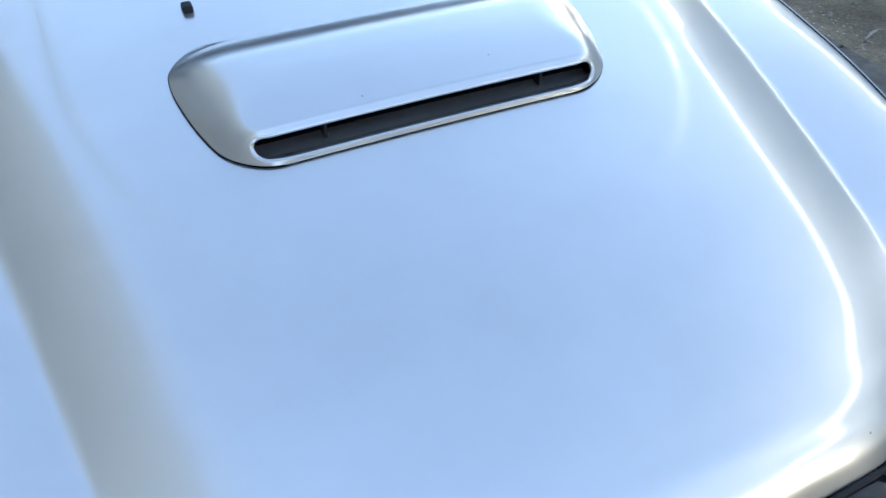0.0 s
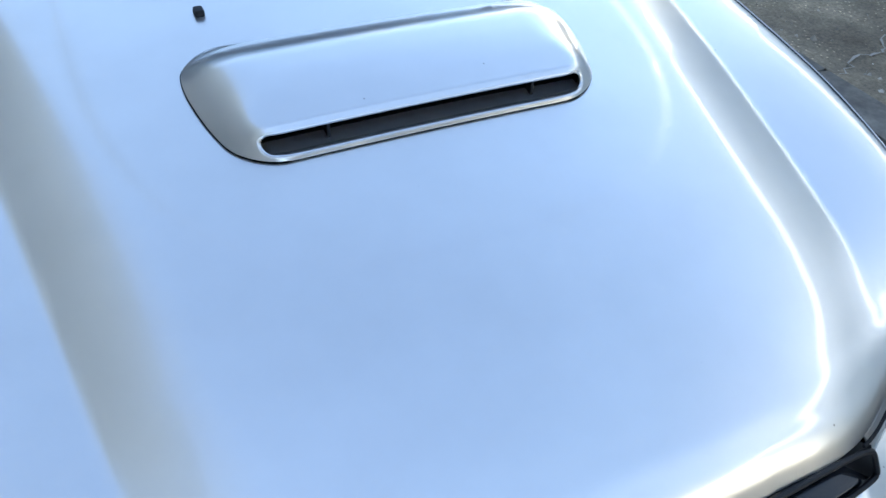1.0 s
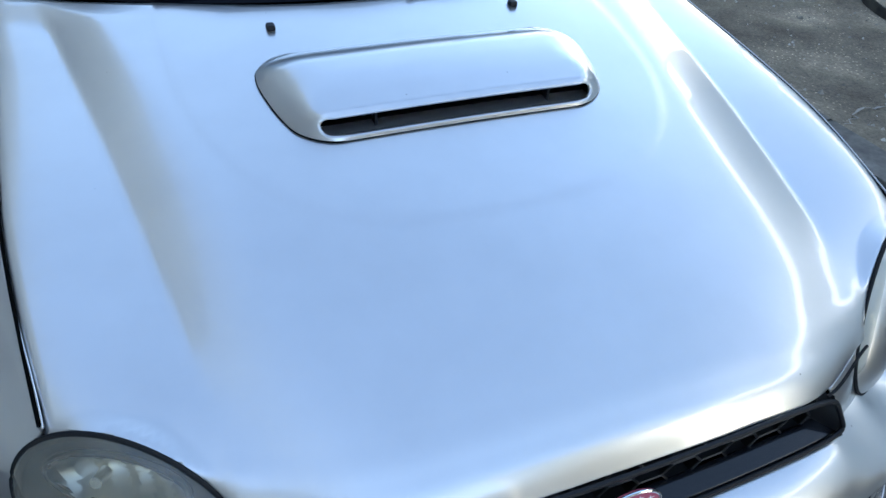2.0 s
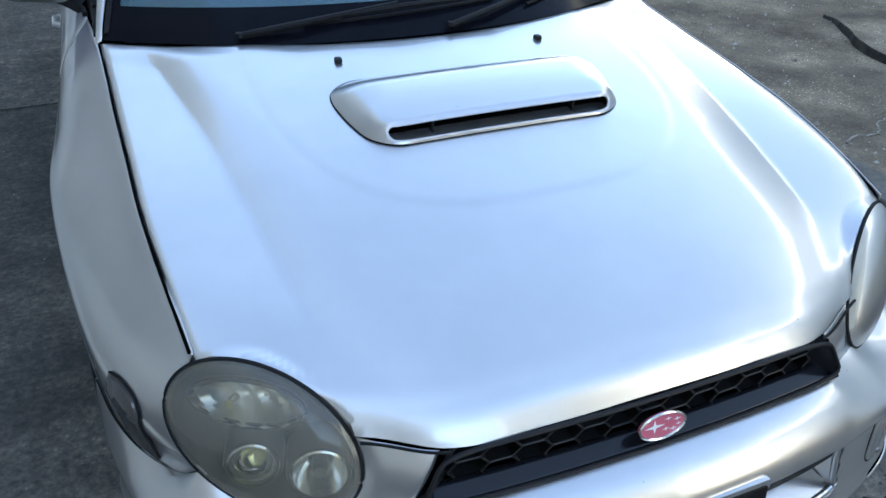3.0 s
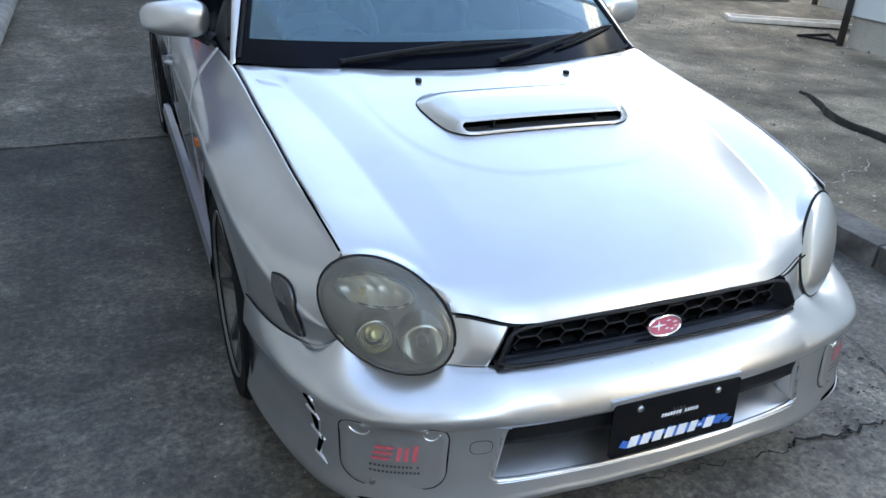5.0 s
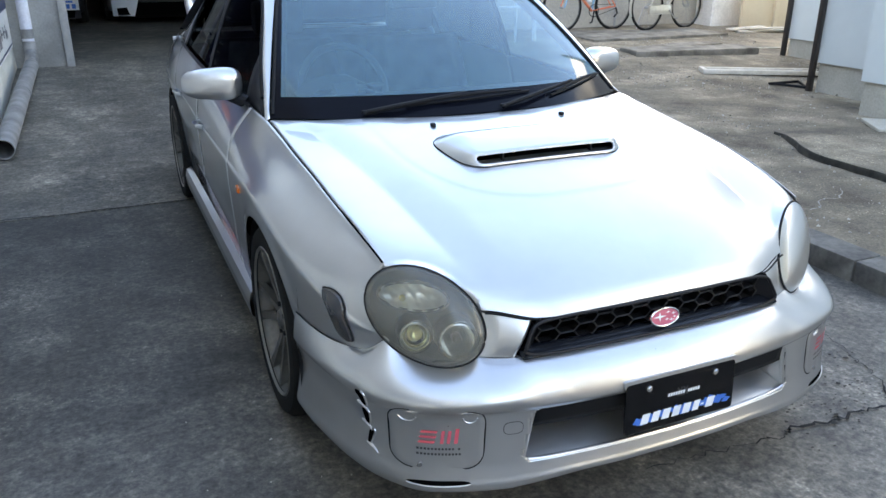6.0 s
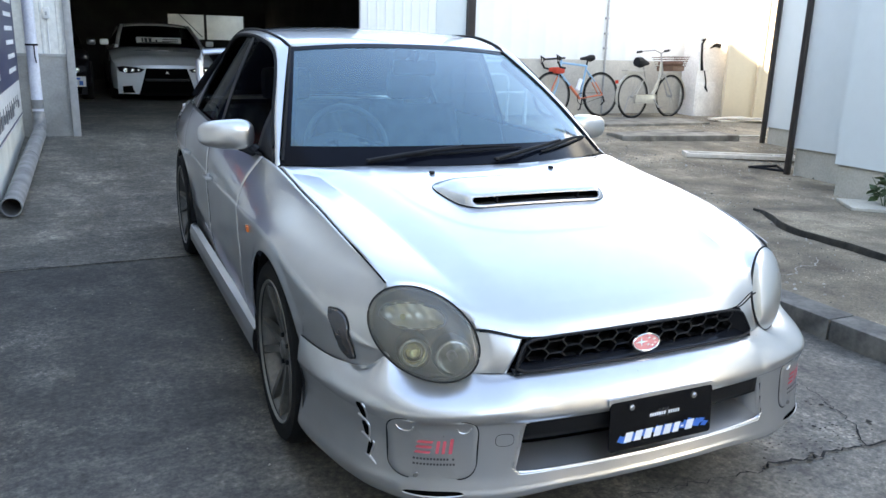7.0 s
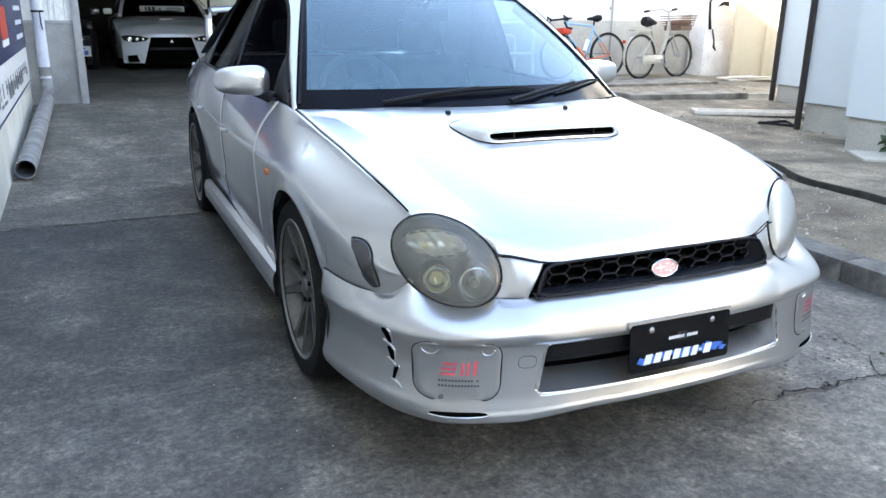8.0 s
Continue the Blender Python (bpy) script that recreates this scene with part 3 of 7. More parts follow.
# unseen wall, added to keep low sky out of the bonnet's reflections
wall_block("wall_neighbour", 2.5, 18, -9.6, -9.0, 0, 6.5, FOUND, "unseen rendered wall added to block low sky in the car's reflections")
# unseen backdrop behind the camera, its height set by the nose's reflections
wall_block("wall_street", -20, 24, -16.3, -16, 0, 3.6, HOUSE, "unseen plain grey wall added to fill the bumper's reflections")


# loose grit: pale and dark chips lying on the pavement and, thinly, on the drive
def grit(name, label, material, spots, seed, lo, hi):
    rg = random.Random(seed)
    vs, fs = [], []
    for x, y, z in spots:
        r = rg.uniform(lo, hi) * (2.0 if rg.random() < 0.05 else 1.0)
        a0 = rg.uniform(0, 6.3)
        b = len(vs)
        for k in range(4):
            a = a0 + k * math.pi / 2 + rg.uniform(-0.4, 0.4)
            rr = r * rg.uniform(0.6, 1.2)
            vs.append((x + rr * math.cos(a), y + rr * math.sin(a), z - 0.002))
        vs.append((x + rg.uniform(-0.3, 0.3) * r, y + rg.uniform(-0.3, 0.3) * r, z + r * rg.uniform(0.5, 0.9)))
        fs += [(b + k, b + (k + 1) % 4, b + 4) for k in range(4)]
    me = bpy.data.meshes.new(name)
    me.from_pydata(vs, [], fs)
    me.materials.append(material)
    tagged(new(name, me), label, "gravel", kind="stuff")


rg = random.Random(44)
spots = []
while len(spots) < 5200:
    x, y = rg.uniform(2.0, 7.6), rg.uniform(-1.2, 7.2)
    if x < 3.3 and rg.random() < 0.5:
        continue
    # drifts of grit where feet and tyres do not sweep it
    if noise.noise((x * 0.9, y * 0.9, 3.0)) + 0.35 * noise.noise((x * 3.1, y * 3.1, 8.0)) + rg.uniform(-0.35, 0.35) > 0.06:
        spots.append((x, y, pave_z(x, y) + 0.004))
grit("gravel", "pale grit strewn over the pavement", GRITM, spots, 5, 0.004, 0.011)
spots = []
while len(spots) < 500:
    x, y = rg.uniform(-1.9, 1.75), rg.uniform(-1.9, 5.5)
    if noise.noise((x * 1.2, y * 1.2, 1.0)) + rg.uniform(-0.3, 0.3) > 0.1:
        spots.append((x, y, ground_z(y) + 0.003))
grit("gravel", "fine loose grit on the concrete drive", GRITM, spots, 6, 0.002, 0.004)


# ---- silver saloon: car-wide shape functions, nose towards -y ----
zc = spline([-0.80, -0.785, -0.75, -0.70, -0.60, -0.45, -0.30, -0.10, 0.10, 0.30, 0.45], [0.588, 0.612, 0.641, 0.668, 0.710, 0.757, 0.795, 0.835, 0.868, 0.893, 0.905])
seam_top = spline([-0.80, -0.75, -0.70, -0.65, -0.60, -0.45, -0.30, -0.10, 0.10, 0.25, 0.42], [0.590, 0.632, 0.664, 0.686, 0.704, 0.743, 0.773, 0.803, 0.826, 0.845, 0.866])
crease_z = spline([-0.80, -0.75, -0.70, -0.66, -0.60, -0.50, -0.35, -0.15, 0.05, 0.25, 0.45], [0.588, 0.638, 0.664, 0.679, 0.695, 0.718, 0.754, 0.795, 0.825, 0.850, 0.871])
front_y = spline([0, 0.2, 0.366, 0.484, 0.56, 0.67], [-0.803, -0.801, -0.788, -0.738, -0.722, -0.70])
xo = spline([-0.75, -0.66, -0.50, -0.35, -0.15, 0.05, 0.25, 0.45], [0.474, 0.484, 0.509, 0.529, 0.557, 0.587, 0.620, 0.660])
xi = spline([-0.75, -0.55, -0.35, -0.15, 0.05, 0.25, 0.45], [0.360, 0.375, 0.400, 0.440, 0.485, 0.530, 0.570])
side = spline([-0.75, -0.60, -0.45, -0.30, -0.10, 0.10, 0.25, 0.42], [0.655, 0.672, 0.688, 0.702, 0.709, 0.715, 0.718, 0.721])


def side_x(y):
    return side(y)


def rear_y(x):
    return 0.165 + 0.25 * (min(1.0, abs(x) / 0.715)) ** 2.2


# headlamp frame: centre, outward, inner-ward and upward axes for the car's right side (x < 0)
HC = Vector((-0.600, -0.668, 0.583))
HN = Vector((-0.440, -0.839, 0.320)).normalized()
HH = Vector((0.886, -0.465, 0)).normalized()
HV = HN.cross(HH)


def lamp_uv(p):
    q = Vector((-abs(p[0]), p[1], p[2])) - HC
    v = q.dot(HV) / 0.122
    h = (q.dot(HH) + 0.05 * v) / 0.138
    return math.hypot(h, v), q.dot(HN)


RIM_R = 0.99


def carve(p, far=1.26):
    """Draws sheet metal inside the headlamp's oval out to its rim and leads it up flush."""
    r, d = lamp_uv(p)
    s = 1 if p[0] < 0 else -1
    if r < RIM_R and -0.05 < d < 0.30:
        k = d + 0.003
        p = Vector((p[0] - s * HN.x * k, p[1] - HN.y * k, p[2] - HN.z * k))
        c = Vector((HC.x * s, HC.y, HC.z)) - 0.003 * Vector((HN.x * s, HN.y, HN.z))
        return c + (p - c) * (RIM_R / max(r, 0.05))
    if RIM_R <= r < far and -0.06 < d < 0.16:
        k = (d + 0.003) * (1 - sm(1.0, far, r)) * (1 - sm(0.12, 0.16, d)) * (1 - sm(0.035, 0.06, -d))
        return (p[0] - s * HN.x * k, p[1] - HN.y * k, p[2] - HN.z * k)
    return p


def open_lamp(bm):
    """Cuts the headlamp's oval out of a sheet that carve() has drawn onto its rim."""
    gone = [f for f in bm.faces if all(lamp_uv(v.co)[0] < RIM_R + 0.002 and abs(lamp_uv(v.co)[1]) < 0.06 for v in f.verts)]
    bmesh.ops.delete(bm, geom=gone, context="FACES")
    return bm


def hood_z(x, y):
    a = abs(x)
    fy = front_y(a)
    shift = (fy + 0.803) * (1 - min(1.0, max(0.0, (y - fy) / 0.26))) ** 1.5
    yq = y - shift
    o, i = xo(y), xi(y)
    t = min(1.0, max(0.0, (a - i) / (o - i)))
    w = t ** 1.7
    zin = zc(yq) - 0.011 * (a / 0.5) ** 2
    k = min(1.0, max(0.0, (a - o) / max(0.02, side_x(y) - o)))
    # outer field: a crisp valley at the crease, crowned, rolled over towards the wing
    zout = crease_z(yq) + (seam_top(yq) + 0.006 - crease_z(yq)) * k - 0.006 * k ** 6
    z = zin * (1 - w) + zout * w
    rr = ((a / 0.45) ** 3 + (abs(y - 0.16) / 0.60) ** 3) ** (1 / 3)
    z += 0.0016 * (1 - sm(0.965, 1.0, rr))
    z += 0.016 * sm(0.36, 0.48, a) * max(0.0, 1 - (y - fy) / 0.12) ** 2 * (1 - sm(0.56, 0.66, a))
    # the ridges run out into an even rear edge
    b = (1 - sm(0.0, 0.12, rear_y(a) - y)) * sm(0.38, 0.60, a)
    z = z * (1 - b) + (0.876 - 0.010 * (a / 0.7) ** 2.5) * b
    # turned-down edges
    z -= 0.003 * sm(side_x(y) - 0.006, side_x(y), a)
    return z


car = thing("car", "silver four-door saloon with bonnet scoop and round headlamps on the drive", "car")


def hood_pt(u, v):
    s = 2 * u - 1
    s = math.copysign(abs(s) ** 0.9, s)
    x = s * 0.668
    y0, y1 = front_y(abs(x)), rear_y(x * 1.06)
    t = v ** 1.25
    y = y0 + (y1 - y0) * t
    x = s * side_x(y)
    z = hood_z(x, y)
    if v == 0:
        y, z = y + 0.012, z - 0.008
    return carve((x, y, z), 1.10)


part("bonnet", open_lamp(grid(hood_pt, 150, 130)), SILVER, car, "silver metallic bonnet with raised ridges, faint dust marks", thick=0.002)
# black sheet under the bonnet, painted-in shade for its seams
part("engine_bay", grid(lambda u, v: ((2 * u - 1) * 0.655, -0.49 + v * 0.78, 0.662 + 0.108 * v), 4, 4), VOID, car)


# bonnet scoop
SY0, SY1 = -0.240, 0.002
scoop_base = spline([-0.24, -0.20, -0.12, -0.05, 0.002], [0.262, 0.280, 0.302, 0.306, 0.290])


def scoop_half(y):
    w = scoop_base(y)
    for d, r in ((y - SY0, 0.050), (SY1 - y, 0.050)):
        if d < r:
            w -= r * (1 - math.sqrt(max(0.0, 1 - ((r - max(0.0, d)) / r) ** 2)))
    return w


scoop_top = spline([-0.213, -0.16, -0.11, -0.075, -0.035, 0.002], [0.031, 0.036, 0.037, 0.034, 0.019, 0.0])


def scoop_pt(u, v):
    """u across, v from the rear edge over the top and down the front face."""
    s = 2 * u - 1
    if v < 0.5:
        y = SY1 - (SY1 + 0.213) * (v * 2) ** 1.15
        h = scoop_top(y)
    else:
        t = (v - 0.5) * 2
        y = -0.213 - (-0.213 - SY0) * math.sin(t * math.pi / 2) ** 1.1
        h = 0.031 * (1 - t) ** 0.9
    w = scoop_half(y)
    s = math.copysign(1 - (1 - abs(s)) ** 1.25, s)
    x = s * w
    e = (1 - abs(s)) * w
    k = min(1.0, e / (0.105 - 0.055 * sm(-0.12, -0.21, y)))
    lift = h * (1 - (1 - k) ** 2.8)
    return Vector((x, y, hood_z(x, y) + 0.002 + lift))


def in_mouth(c):
    h = c.z - hood_z(c.x, c.y)
    if c.y > -0.2105 or h < 0.0065 or h > 0.0285:
        return False
    ax = abs(c.x)
    if ax > 0.2465:
        return False
    d = ax - 0.230
    m = (h - 0.0175) / 0.011
    return d <= 0 or (d / 0.016) ** 2 + m * m < 1


scoop = part("bonnet_scoop", grid(scoop_pt, 220, 150, keep=lambda c: not in_mouth(c)), SILVER, car, "silver bonnet air scoop with a black mouth", thick=0.003, smooth=50)


def face_at(x, h):
    """A point of the scoop's front face at a height above the bonnet."""
    lo, hi = 0.5, 1.0
    u = 0.5
    for _ in range(24):
        m = (lo + hi) / 2
        w = scoop_half(scoop_pt(0.5, m).y)
        q = min(0.999, abs(x) / w)
        u = 0.5 + 0.5 * math.copysign(1 - (1 - q) ** 0.8, x)
        p = scoop_pt(u, m)
        if p.z - hood_z(p.x, p.y) > h:
            lo = m
        else:
            hi = m
    return scoop_pt(u, lo)


edge = []
for t in np.linspace(-1, 1, 50):
    edge.append(face_at(0.230 * t, 0.0285))
for a in np.linspace(80, -80, 9):
    edge.append(face_at(0.230 + 0.016 * math.cos(radians(a)), 0.0175 + 0.011 * math.sin(radians(a))))
for t in np.linspace(1, -1, 50):
    edge.append(face_at(0.230 * t, 0.0065))
for a in np.linspace(-100, -260, 9):
    edge.append(face_at(-0.230 + 0.016 * math.cos(radians(a)), 0.0175 + 0.011 * math.sin(radians(a))))
part("mouth_edge", tube(edge, 0.0028, 7, closed=True), SILVER, scoop)


def ramp_pt(u, v):
    s = 2 * u - 1
    x = s * 0.250
    p = face_at(x * 0.97, 0.0065)
    y = p.y + 0.002 + 0.015 * v
    return (x, y, max(hood_z(x, y) + 0.0012, p.z - 0.0005 + (hood_z(x, y) - hood_z(x, p.y)) - 0.007 * v * v))


part("ramp", grid(ramp_pt, 40, 10), SILVER, scoop)
# black sheets put the duct's shade into their colour
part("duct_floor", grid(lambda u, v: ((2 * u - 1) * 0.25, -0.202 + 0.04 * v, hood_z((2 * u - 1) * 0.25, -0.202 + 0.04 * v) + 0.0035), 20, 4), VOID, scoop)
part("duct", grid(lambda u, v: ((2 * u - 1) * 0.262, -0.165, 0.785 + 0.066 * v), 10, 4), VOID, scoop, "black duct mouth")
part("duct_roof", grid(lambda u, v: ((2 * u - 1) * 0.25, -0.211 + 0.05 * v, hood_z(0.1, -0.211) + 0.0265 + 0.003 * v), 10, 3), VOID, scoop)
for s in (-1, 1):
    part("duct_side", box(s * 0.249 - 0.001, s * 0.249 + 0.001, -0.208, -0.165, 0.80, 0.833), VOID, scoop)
for x in (-0.150, 0.165):
    part("divider", box(x - 0.002, x + 0.002, -0.215, -0.17, 0.80, 0.842), TRIM, scoop)
ys_ = [SY0 + (SY1 - SY0) * (0.5 - 0.5 * math.cos(t * math.pi)) for t in np.linspace(0, 1, 70)]
ring = [(scoop_half(y), y) for y in ys_]
back_e = [(scoop_half(SY1) * t, SY1) for t in np.linspace(1, -1, 40)][1:-1]
front_e = [(scoop_half(SY0) * t, SY0) for t in np.linspace(-1, 1, 40)][1:-1]
ring = ring + back_e + [(-x, y) for x, y in ring[::-1]] + front_e
part("gasket", tube([(x, y, hood_z(x, y) + 0.0020) for x, y in ring], 0.0030, 6, closed=True), VOID, scoop, "thin black rubber gasket")

for s in (-1, 1):
    x, y = 0.247 * s, 0.098
    z = hood_z(x, y)
    noz = part("washer_nozzle", box(x - 0.008, x + 0.008, y - 0.011, y + 0.009, z - 0.004, z + 0.010, 0.005), TRIM, car, "small black washer nozzle")

# ---- body sides ----
top_x = spline([-0.75, -0.60, -0.45, -0.30, -0.10, 0.10, 0.25, 0.42, 0.75, 1.3, 2.3, 3.0, 3.4], [0.657, 0.674, 0.691, 0.705, 0.712, 0.718, 0.722, 0.728, 0.752, 0.775, 0.768, 0.72, 0.66])
top_z = spline([-0.70, -0.65, -0.60, -0.45, -0.30, -0.10, 0.10, 0.25, 0.42, 0.7, 1.3, 2.2, 3.0, 3.4], [0.662, 0.685, 0.703, 0.742, 0.772, 0.802, 0.825, 0.844, 0.864, 0.876, 0.89, 0.915, 0.91, 0.88])
mid_x = spline([-0.70, -0.6, -0.5, -0.3, 0.0, 0.32, 0.6, 1.3, 2.0, 2.5, 2.9, 3.3, 3.45], [0.725, 0.767, 0.800, 0.838, 0.862, 0.856, 0.848, 0.838, 0.828, 0.835, 0.82, 0.78, 0.73])
mid_z = spline([-0.7, -0.6, -0.5, -0.2, 0.0, 0.35, 1.3, 2.5, 3.4], [0.51, 0.530, 0.575, 0.650, 0.688, 0.680, 0.66, 0.67, 0.66])
seam_z = spline([-0.75, -0.68, -0.64, -0.615, -0.59, -0.56, -0.50, -0.40, -0.30, -0.20], [0.572, 0.555, 0.530, 0.503, 0.482, 0.475, 0.474, 0.480, 0.484, 0.478])
ARCH = ((0.01, 0.308, 0.340), (2.525, 0.308, 0.342))


def low_z(y):
    for yc, z0, r in ARCH:
        if abs(y - yc) <= r + 1e-6:
            return z0 + math.sqrt(max(0.0, r * r - (y - yc) ** 2))
    if y < -0.32:
        return seam_z(y) - 0.012
    return 0.19 if y < 2.3 else 0.22


def flank(y, v):
    """v 0 at the bonnet seam or waist, 1 at the arch, seam or sill."""
    x0, z0, xm, zm, zl = top_x(y), top_z(y), mid_x(y), mid_z(y), low_z(y)
    zm = max(zm, zl + 0.02)
    if v < 0.5:
        # steep below the seam, a hollow, then the flat top of the flare; plainly convex away from the wheel
        t = v * 2
        f = 0.38 * math.exp(-((y + 0.04) / 0.50) ** 2)
        dx, dz = xm - x0, z0 - zm
        hx, hz = xm - 0.013 * f - 0.004, zm + 0.026 * f + 0.014
        ax, az = x0 + dx * (0.30 - 0.18 * f), z0 - dz * (0.16 + 0.52 * f)
        cx, cz = hx - dx * (0.06 + 0.52 * f), hz + dz * (0.50 - 0.40 * f)
        if t < 0.8:
            q = t / 0.8
            b = ((1 - q) ** 3, 3 * q * (1 - q) ** 2, 3 * q * q * (1 - q), q ** 3)
            x = b[0] * x0 + b[1] * ax + b[2] * cx + b[3] * hx
            z = b[0] * z0 + b[1] * az + b[2] * cz + b[3] * hz
        else:
            a = (t - 0.8) / 0.2 * math.pi / 2
            x = hx + (xm - hx) * math.sin(a)
            z = zm + (hz - zm) * math.cos(a)
    else:
        t = (v - 0.5) * 2
        z = zm + (zl - zm) * t
        drop = (zm - z) / 0.46
        x = xm - 0.035 * max(0.0, drop) ** 1.6
        if y < 2.9:
            x += 0.006 * math.exp(-((z - 0.40) / 0.05) ** 2) * sm(0.5, 0.75, y) * (1 - sm(2.0, 2.3, y))
        # flared arch edge
        for yc, zc_, r in ARCH:
            d = math.hypot(y - yc, z - zc_) - r
            if d < 0.05:
                x += 0.004 * (1 - sm(0.0, 0.05, d))
    return x, z


def ystations(y0, y1, n):
    out = [y0 + (y1 - y0) * k / n for k in range(n + 1)]
    for yc, z0, r in ARCH:
        ends = [yc - r - 0.0008, yc + r + 0.0008]
        arc = [yc + r * math.sin(a) for a in np.linspace(-math.pi / 2, math.pi / 2, 33)]
        inside = [y for y in arc + ends if y0 < y < y1]
        if inside:
            out = [y for y in out if abs(y - yc) > r + 0.002 or y in (y0, y1)] + inside
    return sorted(set(out))


# the headlamp's outer rim by height, to which the wing's front edge is drawn
RIM_OUT = []
for a in np.linspace(93, 250, 60):
    c_, s_ = RIM_R * math.cos(radians(a)), RIM_R * math.sin(radians(a))
    q = HC + HH * (0.138 * c_ - 0.05 * s_) + HV * (0.122 * s_) - HN * 0.003
    RIM_OUT.append((q.z, -q.x, q.y))
RIM_OUT.sort()
RIM_ZXY = np.array(RIM_OUT).T


def flank_at(y, z):
    """Width of the flank at a place along the car and a height."""
    zl, zm = low_z(y), max(mid_z(y), low_z(y) + 0.02)
    if z < zm:
        return flank(y, 0.5 + 0.5 * (zm - z) / (zm - zl))[0]
    lo, hi = 0.0, 0.5
    for _ in range(20):
        m = (lo + hi) / 2
        if flank(y, m)[1] > z:
            lo = m
        else:
            hi = m
    return flank(y, lo)[0]


def rim_at(z):
    over = max(0.0, z - 0.668)
    z = min(z, 0.668)
    return float(np.interp(z, RIM_ZXY[0], RIM_ZXY[1])) - 0.9 * over, float(np.interp(z, RIM_ZXY[0], RIM_ZXY[2])) - 0.2 * over


def wing_x(y, z):
    """The wing's width, led in to the lamp's rim at its front edge."""
    if y > -0.30:
        return flank_at(y, z)
    xr, yr = rim_at(z)
    t = min(1.0, max(0.0, (y - yr) / (-0.30 - yr)))
    return flank_at(y, z) + (xr - flank_at(yr, z)) * (1 - t) ** 2.4 * (0.25 + 0.75 * sm(0.0, 0.018, top_z(y) - z))


def wing_pt(y, v):
    if y > -0.30:
        x, z = flank(y, v)
        return x, y, z
    t = (y + 0.665) / 0.365
    yn = y
    for _ in range(4):
        z = flank(yn, v)[1]
        yr = rim_at(z)[1]
        yn = yr + t * (-0.30 - yr)
    z = flank(yn, v)[1]
    return wing_x(yn, z), yn, z


def flank_panel(name, y0, y1, s, label="", n=40, rows=44):
    bm = bmesh.new()
    cols = []
    for y in ystations(y0, y1, n):
        col = []
        for j in range(rows + 1):
            v = j / rows
            x, yy, z = wing_pt(y, v)
            col.append(bm.verts.new((s * x, yy, z)))
        cols.append(col)
    for a, b in zip(cols, cols[1:]):
        for j in range(rows):
            q = (a[j], b[j], b[j + 1], a[j + 1])
            bm.faces.new(q if s < 0 else q[::-1])
    bmesh.ops.recalc_face_normals(bm, faces=bm.faces[:])
    if sum(f.normal.x for f in bm.faces) * s < 0:
        bmesh.ops.reverse_faces(bm, faces=bm.faces[:])
    return part(name, bm, SILVER, car, label, thick=0.002)


FD, BD, QP = 0.60, 1.50, 2.36
